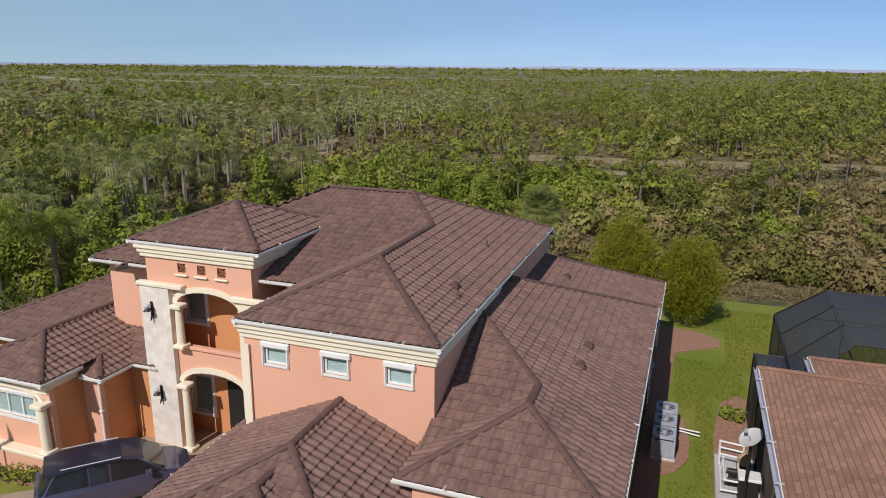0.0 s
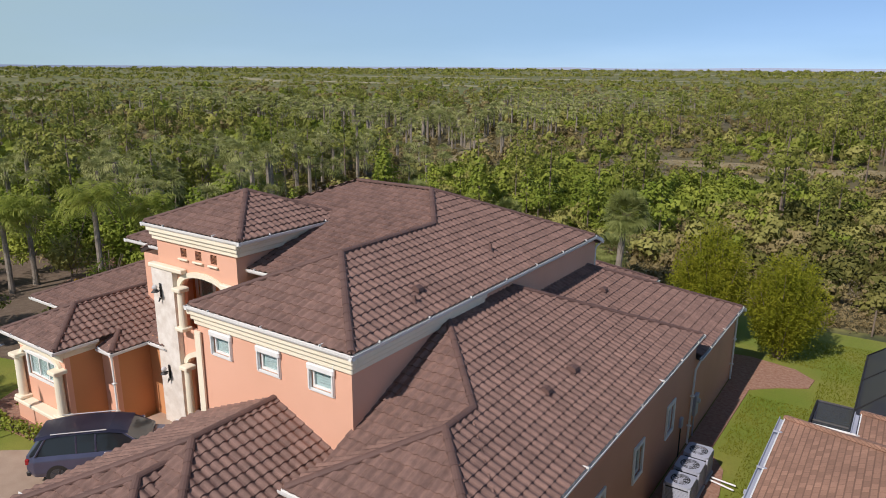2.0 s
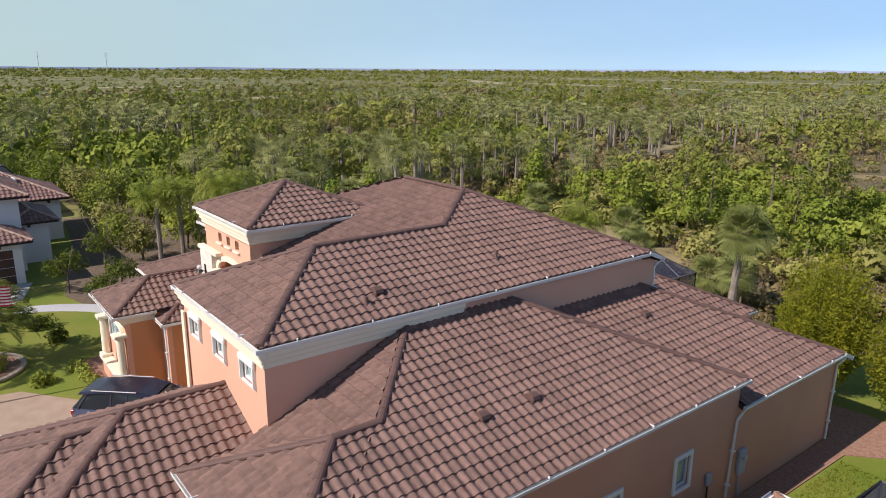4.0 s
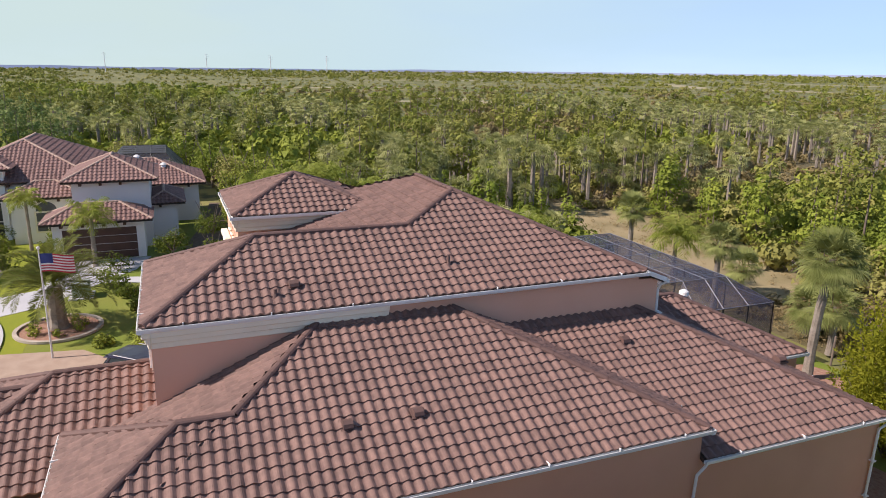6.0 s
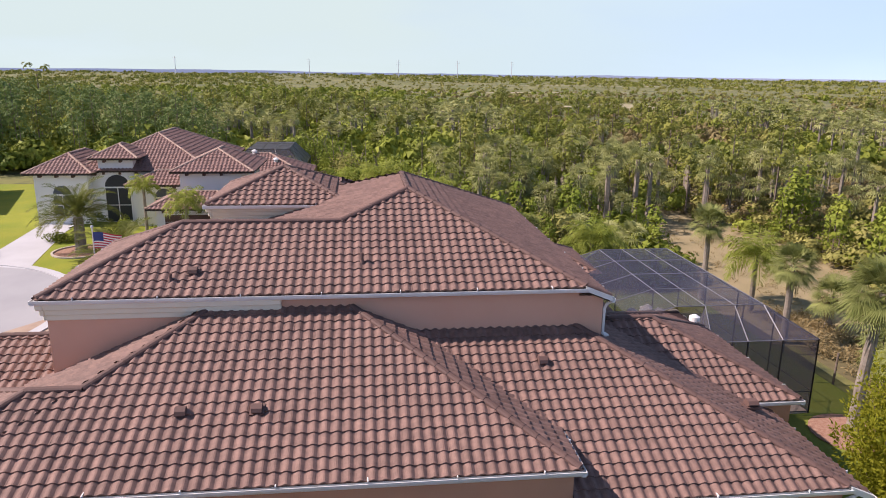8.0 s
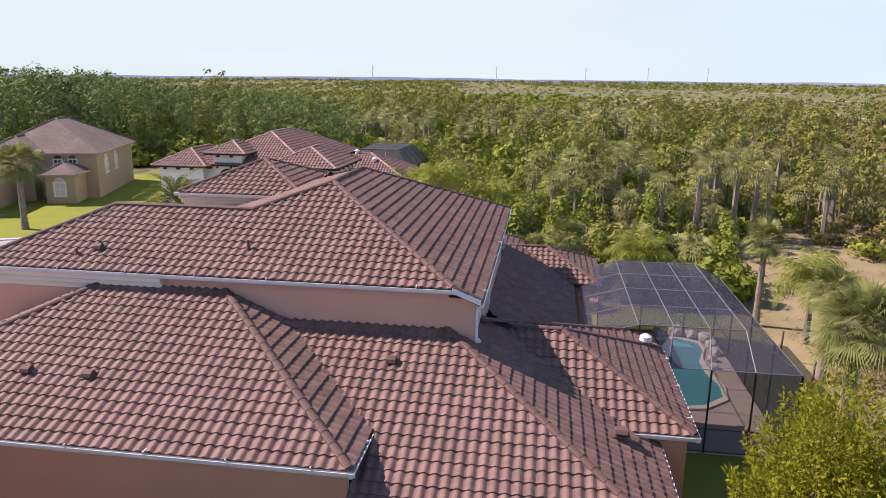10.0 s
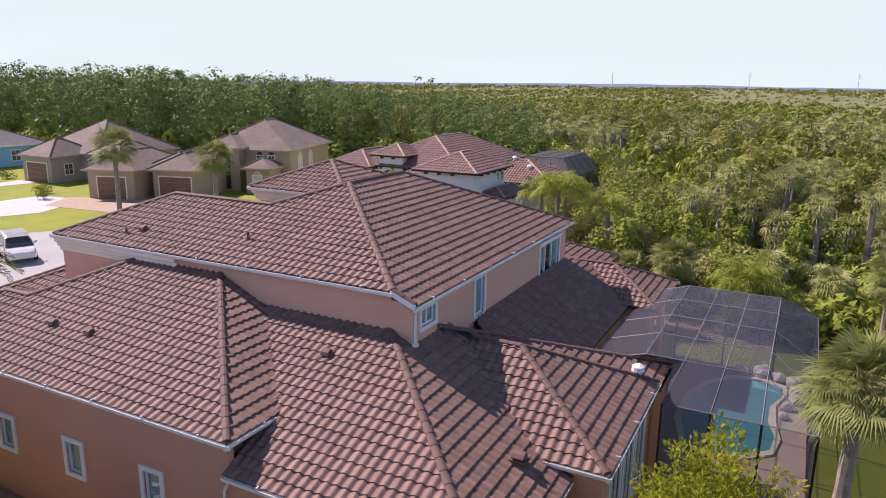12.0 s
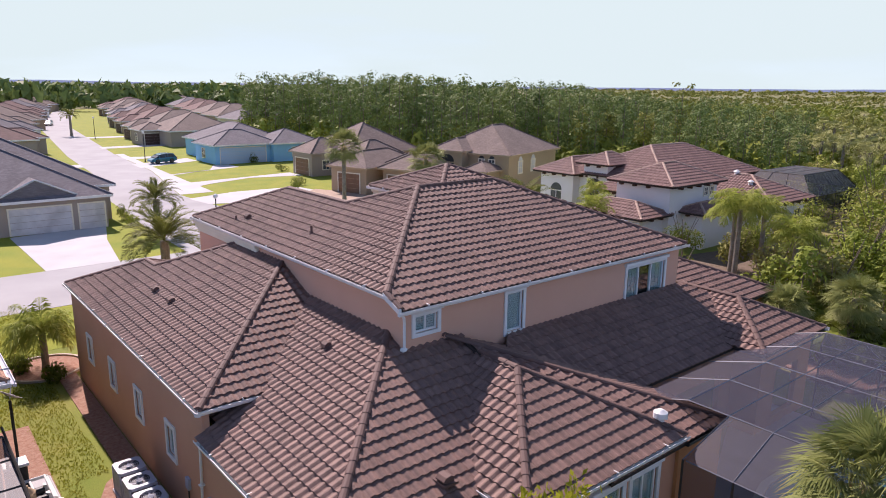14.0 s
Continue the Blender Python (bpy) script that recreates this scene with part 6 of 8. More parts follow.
for k in range(7):
    a = k * 0.9
    shrub(-20.6 + 1.2 * math.cos(a), -12.8 + 1.2 * math.sin(a), 0.8, 0.55, "low green shrub in the palm bed", M_GREEN, 120, 0.12, 20 + k)
for k, (x, y, w, h) in enumerate(((-27.5, -10.8, 1.8, 1.5), (-26.2, -10.4, 1.8, 1.5), (-25.0, -9.6, 1.6, 1.2), (-17.6, -10.6, 1.2, 0.7), (-22.3, -9.2, 1.5, 1.0), (-31.0, -10.5, 2.2, 1.7), (-31.8, -15.2, 1.8, 1.5), (-33.5, -17.5, 2.2, 1.4), (-35.5, -22.5, 2.0, 1.2), (8.3, 4.6, 1.1, 1.0), (6.9, -11.8, 1.5, 1.1), (5.9, -9.9, 1.2, 1.0),
        (-6.8, -43.4, 2, 1.3), (-6.9, -46, 1.8, 1.6), (-31, -57, 2.4, 1.6), (-29, -54, 2, 1.4), (-36, -72, 2.2, 1.5), (-37, -84, 2, 1.8), (-40, -96, 2.5, 2.2), (-26, 4.5, 3, 2.2), (-22.5, 7.0, 2.6, 2.4), (-29.5, 6, 3, 2.4), (-35.5, 4.4, 3, 2.4), (-39.5, 5.0, 3, 2.6))):
    shrub(x, y, w, h, "dense green garden shrub", M_BROAD if k % 3 else M_GREEN, 420, 0.16, 40 + k)

for k, (x, y, w, h) in enumerate(((-38.0, -18.2, 1.8, 1.2), (-39.2, -15.2, 1.9, 1.5), (-37.4, -15.4, 1.6, 1.1), (-39.8, -18.6, 1.6, 1.3), (-35.4, -21.6, 1.4, 0.9), (-36.2, -15.0, 1.3, 0.9))):
    shrub(x, y, w, h, "leafy green shrub by the entry of the white house", M_GREEN, 380, 0.16, 90 + k)
# ---- pool, deck and screen cage ----
M_DECKC = mat("pool_deck", (0.55, 0.45, 0.38), (0.47, 0.38, 0.31), scale=1.5, rough=0.85, fine=0.12)
M_WATER = bpy.data.materials.new("pool_water"); M_WATER.use_nodes = True
_b = M_WATER.node_tree.nodes["Principled BSDF"]
_b.inputs["Base Color"].default_value = (0.06, 0.33, 0.38, 1); _b.inputs["Roughness"].default_value = 0.06
_n = M_WATER.node_tree.nodes.new("ShaderNodeTexNoise"); _n.inputs["Scale"].default_value = 2.5
_bp = M_WATER.node_tree.nodes.new("ShaderNodeBump"); _bp.inputs["Strength"].default_value = 0.15
M_WATER.node_tree.links.new(_n.outputs["Fac"], _bp.inputs["Height"]); M_WATER.node_tree.links.new(_bp.outputs[0], _b.inputs["Normal"])
CX0, CX1, CY1, CE, CT = -16.4, -4.7, 17.65, 3.05, 3.97
strip("pool_deck", [(CX0, 10.4), (-13, 10.4), (-7, 12.9), (CX1, 12.9), (CX1, CY1), (CX0, CY1)], 0.03, M_DECKC, "tan pool deck inside the screen cage", "pool deck")
POOL = [(-8.6, 13.7), (-8.0, 14.5), (-8.3, 15.6), (-9.2, 16.5), (-10.4, 16.6), (-11.6, 16.3), (-12.9, 16.3), (-14.2, 16.7), (-15.1, 16.7), (-15.6, 15.8), (-15.2, 14.6), (-14.0, 13.8), (-12.4, 13.4), (-10.4, 13.3)]
pool = thing("swimming_pool", "free-form turquoise swimming pool with a pale rim", "swimming pool")
poly_slab("water", POOL, 0.045, M_WATER, pool, 0.02)
bm = bmesh.new()
mid = Vector((sum(p[0] for p in POOL) / len(POOL), sum(p[1] for p in POOL) / len(POOL), 0))
ro = []
for x, y in POOL:
    d = Vector((x, y, 0)) - mid
    o = Vector((x, y, 0)) + d.normalized() * 0.3
    ro.append([bm.verts.new((x, y, 0.03)), bm.verts.new((x, y, 0.10)), bm.verts.new((o.x, o.y, 0.10)), bm.verts.new((o.x, o.y, 0.03))])
for a, b in zip(ro, ro[1:] + ro[:1]):
    for k in range(4):
        bm.faces.new((a[k], a[(k + 1) % 4], b[(k + 1) % 4], b[k]))
part("rim", bm, M_CREAM, pool)
def rock(x, y, s, seed):
    r = random.Random(seed)
    t = thing("rock", "pale rounded boulder at the pool edge", "rock", "pool rocks", at=(x, y, 0.03))
    bm = bmesh.new(); bmesh.ops.create_icosphere(bm, subdivisions=2, radius=s)
    for v in bm.verts:
        v.co *= r.uniform(0.8, 1.12); v.co.z = max(v.co.z * 0.8 + s * 0.5, 0)
    part("stone", bm, M_STONE, t)
for k, (x, y, s) in enumerate(((-16.0, 16.5, 0.34), (-16.2, 15.8, 0.42), (-15.6, 17.1, 0.36), (-14.8, 17.2, 0.3), (-16.1, 15.0, 0.32), (-13.9, 17.2, 0.28), (-13.1, 16.9, 0.24), (-12.2, 16.8, 0.22))):
    rock(x, y, s, k)

def screenmat(name, dark, clear):
    m = bpy.data.materials.new(name); m.use_nodes = True
    nodes, links = m.node_tree.nodes, m.node_tree.links
    b = nodes["Principled BSDF"]
    b.inputs["Base Color"].default_value = (*dark, 1); b.inputs["Roughness"].default_value = 0.55
    tr = nodes.new("ShaderNodeBsdfTransparent")
    mx = nodes.new("ShaderNodeMixShader"); mx.inputs[0].default_value = clear
    links.new(b.outputs[0], mx.inputs[1]); links.new(tr.outputs[0], mx.inputs[2])
    links.new(mx.outputs[0], nodes["Material Output"].inputs[0])
    return m
M_SCREEN = screenmat("insect_screen", (0.05, 0.05, 0.08), 0.47)
M_SCREEN2 = screenmat("neighbour_screen", (0.05, 0.05, 0.065), 0.3)

def cage(name, x0, x1, y0, y1, eave, top, inset, nx, ny, screen, beam_top, post, label, base=0.0, sides="NEWS", slopes="NE"):
    """A pool cage: posts, rails, a mansard of beams and its screen panels."""
    t = thing(name, label, "pool cage")
    e = inset
    X0, X1 = x0 + (e if "W" in slopes else 0), x1 - (e if "E" in slopes else 0)
    Y0, Y1 = y0 + (e if "S" in slopes else 0), y1 - (e if "N" in slopes else 0)
    def beam(a, b, material, r=0.035, nm="beam"):
        bm = bmesh.new(); cyl(bm, a, b, r, seg=4)
        part(nm, bm, material, t)
    def panel(pts):
        o = mesh_ob("screen_panel", pts, [tuple(range(len(pts)))], screen, t)
    xs = [x0 + (x1 - x0) * i / nx for i in range(nx + 1)]
    ys = [y0 + (y1 - y0) * i / ny for i in range(ny + 1)]
    tx = [X0 + (X1 - X0) * i / nx for i in range(nx + 1)]
    ty = [Y0 + (Y1 - Y0) * i / ny for i in range(ny + 1)]
    for side, line, perp in (("N", xs, y1), ("S", xs, y0)):
        if side in sides:
            for x in line:
                beam((x, perp, base), (x, perp, eave), post, nm="post")
            for z in (base + 0.9, eave):
                beam((x0, perp, z), (x1, perp, z), post if z < eave else beam_top, nm="rail")
            for a, b in zip(line, line[1:]):
                panel([(a, perp, base), (b, perp, base), (b, perp, eave), (a, perp, eave)])
    for side, line, perp in (("E", ys, x1), ("W", ys, x0)):
        if side in sides:
            for y in line:
                beam((perp, y, base), (perp, y, eave), post, nm="post")
            for z in (base + 0.9, eave):
                beam((perp, y0, z), (perp, y1, z), post if z < eave else beam_top, nm="rail")
            for a, b in zip(line, line[1:]):
                panel([(perp, a, base), (perp, b, base), (perp, b, eave), (perp, a, eave)])
    for x, xt in zip(xs, tx):
        beam((xt, Y0, top if "S" in slopes else (top + eave) / 2 + 0.3), (xt, Y1, top), beam_top)
        if "N" in slopes:
            beam((x, y1, eave), (xt, Y1, top), beam_top)
    for y, yt in zip(ys, ty):
        beam((X0, yt, top), (X1, yt, top), beam_top)
        if "E" in slopes:
            beam((x1, y, eave), (X1, yt, top), beam_top)
        if "W" in slopes:
            beam((x0, y, eave), (X0, yt, top), beam_top)
    for i in range(nx):
        for j in range(ny):
            panel([(tx[i], ty[j], top), (tx[i + 1], ty[j], top), (tx[i + 1], ty[j + 1], top), (tx[i], ty[j + 1], top)])
        if "N" in slopes:
            panel([(xs[i], y1, eave), (xs[i + 1], y1, eave), (tx[i + 1], Y1, top), (tx[i], Y1, top)])
        if "S" in slopes:
            panel([(xs[i], y0, eave), (xs[i + 1], y0, eave), (tx[i + 1], Y0, top), (tx[i], Y0, top)])
    for j in range(ny):
        if "E" in slopes:
            panel([(x1, ys[j], eave), (x1, ys[j + 1], eave), (X1, ty[j + 1], top), (X1, ty[j], top)])
        if "W" in slopes:
            panel([(x0, ys[j], eave), (x0, ys[j + 1], eave), (X0, ty[j + 1], top), (X0, ty[j], top)])
    return t
M_BEAM = mat("cage_beam", (0.15, 0.155, 0.18), rough=0.45)
pc = thing("pool_cage", "screened pool cage with pale roof beams and dark posts", "pool cage")
def c_beam(a, b, material=M_BEAM, r=0.021, nm="beam"):
    bm = bmesh.new(); cyl(bm, a, b, r, seg=4)
    part(nm, bm, material, pc)
def c_panel(*pts):
    mesh_ob("screen_panel", pts, [tuple(range(len(pts)))], M_SCREEN, pc)
TX = [-15.2 + 9.0 * i / 4 for i in range(5)]
TY = [12.55 + 3.63 * i / 3 for i in range(4)]
NX = [CX0 + (CX1 - CX0) * i / 4 for i in range(5)]
for i in range(4):
    for j in range(3):
        c_panel((TX[i], TY[j], CT), (TX[i + 1], TY[j], CT), (TX[i + 1], TY[j + 1], CT), (TX[i], TY[j + 1], CT))
    c_panel((NX[i], CY1, CE), (NX[i + 1], CY1, CE), (TX[i + 1], TY[3], CT), (TX[i], TY[3], CT))
    c_panel((TX[i], 10.62, 3.38), (TX[i + 1], 10.62, 3.38), (TX[i + 1], TY[0], CT), (TX[i], TY[0], CT))
    for z0, z1 in ((0, 0.9), (0.9, CE)):
        c_panel((NX[i], CY1, z0), (NX[i + 1], CY1, z0), (NX[i + 1], CY1, z1), (NX[i], CY1, z1))
for i in range(5):
    c_beam((TX[i], 10.62, 3.38), (TX[i], TY[0], CT)); c_beam((TX[i], TY[0], CT), (TX[i], TY[3], CT)); c_beam((TX[i], TY[3], CT), (NX[i], CY1, CE)); c_beam((NX[i], CY1, 0), (NX[i], CY1, CE), M_BRONZE, 0.035, "post")
for y in TY:
    c_beam((TX[0], y, CT), (TX[4], y, CT))
for z in (0.9, 0.06):
    c_beam((CX0, CY1, z), (CX1, CY1, z), M_BRONZE, nm="rail"); c_beam((CX1, 13.5, z), (CX1, CY1, z), M_BRONZE, nm="rail")
c_beam((CX0, CY1, CE), (CX1, CY1, CE)); c_beam((CX1, 13.5, CE), (CX1, CY1, CE))
EY = [13.4, 14.8, 16.2, CY1]
for a, b, ta, tb in zip(EY, EY[1:], TY[1:] + [TY[3]], TY[2:] + [TY[3], TY[3]]):
    c_panel((CX1, a, CE), (CX1, b, CE), (TX[4], tb, CT), (TX[4], ta, CT)) if ta != tb else c_panel((CX1, a, CE), (CX1, b, CE), (TX[4], ta, CT))
    c_panel((CX1, a, 0.03), (CX1, b, 0.03), (CX1, b, CE), (CX1, a, CE))
for y, ty in zip(EY, (TY[1], TY[2], TY[3], TY[3])):
    c_beam((CX1, y, CE), (TX[4], ty, CT)); c_beam((CX1, y, 0), (CX1, y, CE), M_BRONZE, 0.035, "post")
c_panel((-7.3, 13.2, 3.3), (CX1, 13.5, CE), (TX[4], TY[1], CT)); c_panel((-7.3, 10.62, 3.38), (-7.3, 13.2, 3.3), (TX[4], TY[1], CT), (TX[4], TY[0], CT))
WY = [12.0, 14.1, 16.2, CY1]
for a, b, ta, tb in zip(WY, WY[1:], TY, TY[1:]):
    c_panel((CX0, b, CE), (CX0, a, CE), (TX[0], ta, CT), (TX[0], tb, CT)); c_panel((CX0, a, 0.03), (CX0, b, 0.03), (CX0, b, CE), (CX0, a, CE))
    c_beam((CX0, a, CE), (TX[0], ta, CT)); c_beam((CX0, a, 0), (CX0, a, CE), M_BRONZE, 0.035, "post")
c_beam((CX0, 12.0, CE), (CX0, CY1, CE))
cage("pool_cage", 10.0, 24.0, 1.75, 9.6, 3.1, 4.9, 1.6, 5, 3, M_SCREEN2, M_BRONZE, M_BRONZE, "dark screened cage behind the neighbouring house", sides="NEW", slopes="NWE")
cage("screen_porch", 8.9, 10.4, 0.5, 5.2, 2.75, 2.78, 0.02, 1, 3, M_SCREEN2, M_BRONZE, M_BRONZE, "low dark screened porch beside the neighbouring house", sides="NW", slopes="")

# ---- things beside the house ----
def condenser(x, y, h=0.95):
    t = thing("air_conditioner", "grey metal outdoor air conditioner on a concrete pad", "air conditioner", "air conditioners", at=(x, y, 0))
    bm = bmesh.new(); box(bm, -0.45, 0.45, -0.45, 0.45, 0.0, 0.1, 0.02)
    part("pad", bm, M_DRIVE, t)
    bm = bmesh.new(); box(bm, -0.36, 0.36, -0.36, 0.36, 0.1, h - 0.08, 0.03)
    part("coil_core", bm, M_DARK, t)
    bm = bmesh.new()
    n = 15
    for k in range(n):
        z = 0.14 + (h - 0.3) * k / n
        box(bm, -0.39, 0.39, -0.39, -0.365, z, z + 0.03); box(bm, -0.39, 0.39, 0.365, 0.39, z, z + 0.03)
        box(bm, -0.39, -0.365, -0.365, 0.365, z, z + 0.03); box(bm, 0.365, 0.39, -0.365, 0.365, z, z + 0.03)
    part("louvres", bm, M_GREY, t)
    for sx in (-1, 1):
        for sy_ in (-1, 1):
            bm = bmesh.new(); box(bm, sx * 0.38 - 0.03, sx * 0.38 + 0.03, sy_ * 0.38 - 0.03, sy_ * 0.38 + 0.03, 0.1, h - 0.06, 0.01)
            part("corner_post", bm, M_GREY, t)
    bm = bmesh.new()
    n = 28
    inner = [bm.verts.new((0.3 * math.cos(2 * math.pi * i / n), 0.3 * math.sin(2 * math.pi * i / n), h)) for i in range(n)]
    sq = lambda a: (0.41 / max(abs(math.cos(a)), abs(math.sin(a))))
    outer = [bm.verts.new((sq(2 * math.pi * i / n) * math.cos(2 * math.pi * i / n), sq(2 * math.pi * i / n) * math.sin(2 * math.pi * i / n), h)) for i in range(n)]
    low = [bm.verts.new((v.co.x, v.co.y, h - 0.1)) for v in outer]
    for i in range(n):
        j = (i + 1) % n
        bm.faces.new((inner[i], inner[j], outer[j], outer[i])); bm.faces.new((outer[i], outer[j], low[j], low[i]))
    part("top_cover", bm, M_GREY, t)
    bm = bmesh.new()
    for rr in (0.07, 0.13, 0.19, 0.25):
        pts = [(rr * math.cos(2 * math.pi * i / 20), rr * math.sin(2 * math.pi * i / 20), h) for i in range(20)]
        for a, b in zip(pts, pts[1:] + pts[:1]):
            cyl(bm, a, b, 0.006, seg=4, caps=False)
    for k in range(8):
        a = k * math.pi / 4
        cyl(bm, (0, 0, h), (0.3 * math.cos(a), 0.3 * math.sin(a), h), 0.006, seg=4)
    part("fan_guard", bm, M_GREY, t)
    bm = bmesh.new(); cyl(bm, (0, 0, h - 0.1), (0, 0, h - 0.02), 0.09, 0.09, 12)
    for k in range(4):
        a = k * math.pi / 2
        vs = [bm.verts.new(p) for p in ((0.08 * math.cos(a), 0.08 * math.sin(a), h - 0.08), (0.28 * math.cos(a - 0.3), 0.28 * math.sin(a - 0.3), h - 0.06), (0.28 * math.cos(a + 0.3), 0.28 * math.sin(a + 0.3), h - 0.1))]
        bm.faces.new(vs)
    part("fan", bm, M_GREY, t)
for y in (0.9, 1.95, 3.0):
    condenser(5.8, y)
pipes = thing("drain_pipe", "white plastic pipe lying on the rock bed", "pipe")
bm = bmesh.new(); cyl(bm, (6.3, 2.75, 0.12), (7.1, 2.6, 0.1), 0.03, seg=8); cyl(bm, (6.3, 2.95, 0.12), (7.1, 2.9, 0.1), 0.03, seg=8)
part("pipe", bm, M_WHITE, pipes)
meter = thing("electric_meter", "grey electrical box on the house wall", "meter box")
bm = bmesh.new(); box(bm, 4.905, 5.03, 5.35, 5.75, 0.9, 1.75, 0.02)
part("cabinet", bm, M_GREY, meter)
bm = bmesh.new(); cyl(bm, (5.03, 5.55, 1.5), (5.12, 5.55, 1.5), 0.09, seg=14)
part("dial", bm, M_ALU, meter)
bm = bmesh.new(); cyl(bm, (4.95, 5.55, 0.0), (4.95, 5.55, 0.9), 0.03, seg=8)
part("conduit", bm, M_GREY, meter)
box2 = thing("disconnect_box", "small grey switch box on the house wall", "switch box")
for y in (3.75,):
    bm = bmesh.new(); box(bm, 4.905, 5.0, y - 0.12, y + 0.12, 1.2, 1.55, 0.01)
    part("case", bm, M_GREY, box2)
    bm = bmesh.new(); cyl(bm, (4.95, y, 0.0), (4.95, y, 1.2), 0.025, seg=8)
    part("conduit", bm, M_DARK, box2)

dish = thing("satellite_dish", "pale round satellite dish on a dark pole", "satellite dish")
bm = bmesh.new(); cyl(bm, (8.35, -2.2, 0), (8.35, -2.2, 2.7), 0.045, seg=10)
part("pole", bm, M_DARK, dish)
bm = bmesh.new()
n, rows_ = 24, []
q = Vector((-0.55, -0.25, 0.8)).normalized().to_track_quat('Z', 'Y')
for k, rr in enumerate((0.0, 0.16, 0.29, 0.38)):
    rows_.append([bm.verts.new(Vector((8.35, -2.2, 2.85)) + q @ Vector((rr * math.cos(2 * math.pi * i / n), rr * math.sin(2 * math.pi * i / n), rr * rr * 0.5))) for i in range(n)] if k else [bm.verts.new(Vector((8.35, -2.2, 2.85)))])
for i in range(n):
    bm.faces.new((rows_[0][0], rows_[1][i], rows_[1][(i + 1) % n]))
    for k in (1, 2):
        bm.faces.new((rows_[k][i], rows_[k + 1][i], rows_[k + 1][(i + 1) % n], rows_[k][(i + 1) % n]))
part("reflector", bm, M_ALU, dish)
bm = bmesh.new(); cyl(bm, Vector((8.35, -2.2, 2.75)), Vector((8.35, -2.2, 2.75)) + q @ Vector((0.3, 0, 0.5)), 0.015, seg=6); box(bm, 8.1, 8.2, -2.35, -2.25, 3.1, 3.2)
part("feed_arm", bm, M_GREY, dish)
eq = thing("pool_equipment", "white plastic pool pipes, pumps and a tan filter on a slab", "pool pump")
bm = bmesh.new(); box(bm, 7.6, 9.0, -1.6, 1.5, 0.0, 0.1, 0.02)
part("slab", bm, M_DRIVE, eq)
def run(*pts):
    """A length of white pipe with its elbows."""
    bm = bmesh.new()
    for a, b in zip(pts, pts[1:]):
        cyl(bm, a, b, 0.035, seg=8)
    for p in pts[1:-1]:
        bmesh.ops.create_uvsphere(bm, u_segments=8, v_segments=6, radius=0.05, matrix=pose(*p))
    part("pipe", bm, M_WHITE, eq)
for k, y in enumerate((1.3, 1.05, 0.8)):
    run((7.75, y, 0.1), (7.75, y, 0.75 - 0.12 * k), (8.55, y - 0.1, 0.75 - 0.12 * k), (8.55, y - 0.1, 0.15))
run((7.85, 0.6, 0.1), (7.85, 0.6, 0.5), (7.85, -0.9, 0.5), (8.6, -0.9, 0.5), (8.6, -0.9, 0.1))
run((7.75, 0.3, 0.3), (7.75, -1.2, 0.3), (8.8, -1.2, 0.3), (8.8, -1.2, 0.9))
run((8.3, 0.1, 0.62), (8.3, -0.6, 0.62), (8.7, -0.6, 0.62))
bm = bmesh.new(); cyl(bm, (8.5, 0.35, 0.1), (8.5, 0.35, 0.78), 0.22, seg=16); cyl(bm, (8.5, 0.35, 0.78), (8.5, 0.35, 0.92), 0.2, 0.08, 16); cyl(bm, (8.5, 0.35, 0.92), (8.5, 0.35, 1.0), 0.05, seg=8)
tank = part("filter_tank", bm, M_TANST, eq, "tan filter tank")
bm = bmesh.new(); cyl(bm, (8.5, 0.35, 0.46), (8.5, 0.35, 0.52), 0.235, seg=16)
part("clamp_band", bm, M_DARK, tank)
bm = bmesh.new(); box(bm, 8.25, 8.85, -1.5, -1.0, 0.1, 0.95, 0.03)
heater = part("heater_case", bm, M_DARK, eq, "black heater case")
bm = bmesh.new(); box(bm, 8.2, 8.9, -1.55, -0.95, 0.95, 1.05, 0.02)
part("heater_top", bm, M_WHITE, heater, "white top panel")
for y in (0.1, -0.45):
    bm = bmesh.new(); cyl(bm, (7.95, y, 0.28), (8.35, y, 0.28), 0.12, seg=12); box(bm, 7.98, 8.3, y - 0.1, y + 0.1, 0.1, 0.2)
    pump = part("pump", bm, M_DARK, eq, "black pump")
    bm = bmesh.new(); cyl(bm, (7.9, y, 0.25), (7.9, y, 0.46), 0.09, seg=12)
    part("strainer_lid", bm, M_ALU, pump)

# fence and posts of the rear boundary
for k in range(14):
    x = -14 + k * 3.4
    p = thing("fence_post", "weathered wooden boundary post", "post", "boundary posts", at=(x, 20.9 + 0.06 * x, 0))
    bm = bmesh.new(); cyl(bm, (0, 0, -0.1), (0.02, 0.02, 1.35), 0.05, 0.045, 7)
    part("stake", bm, M_BARK, p)

# flag on a pole
flag = thing("flagpole", "white flagpole with a striped flag on the lawn", "flagpole")
bm = bmesh.new(); cyl(bm, (-16.6, -12.6, -0.05), (-16.7, -12.6, 5.1), 0.05, 0.03, 10)
part("pole", bm, M_ALU, flag)
bm = bmesh.new(); bmesh.ops.create_uvsphere(bm, u_segments=10, v_segments=6, radius=0.08, matrix=pose(-16.7, -12.6, 5.16))
part("finial", bm, M_ALU, flag)
M_RED, M_NAVY, M_FWHITE = mat("flag_red", (0.45, 0.03, 0.05), rough=0.8), mat("flag_blue", (0.03, 0.05, 0.20), rough=0.8), mat("flag_white", (0.75, 0.75, 0.75), rough=0.8)
def cloth(u, v):
    return (-16.68 + 0.12 * math.sin(u * 3.2), -12.6 + u * 1.35, 4.9 - v * 0.82 - 0.12 * u + 0.05 * math.sin(u * 5))
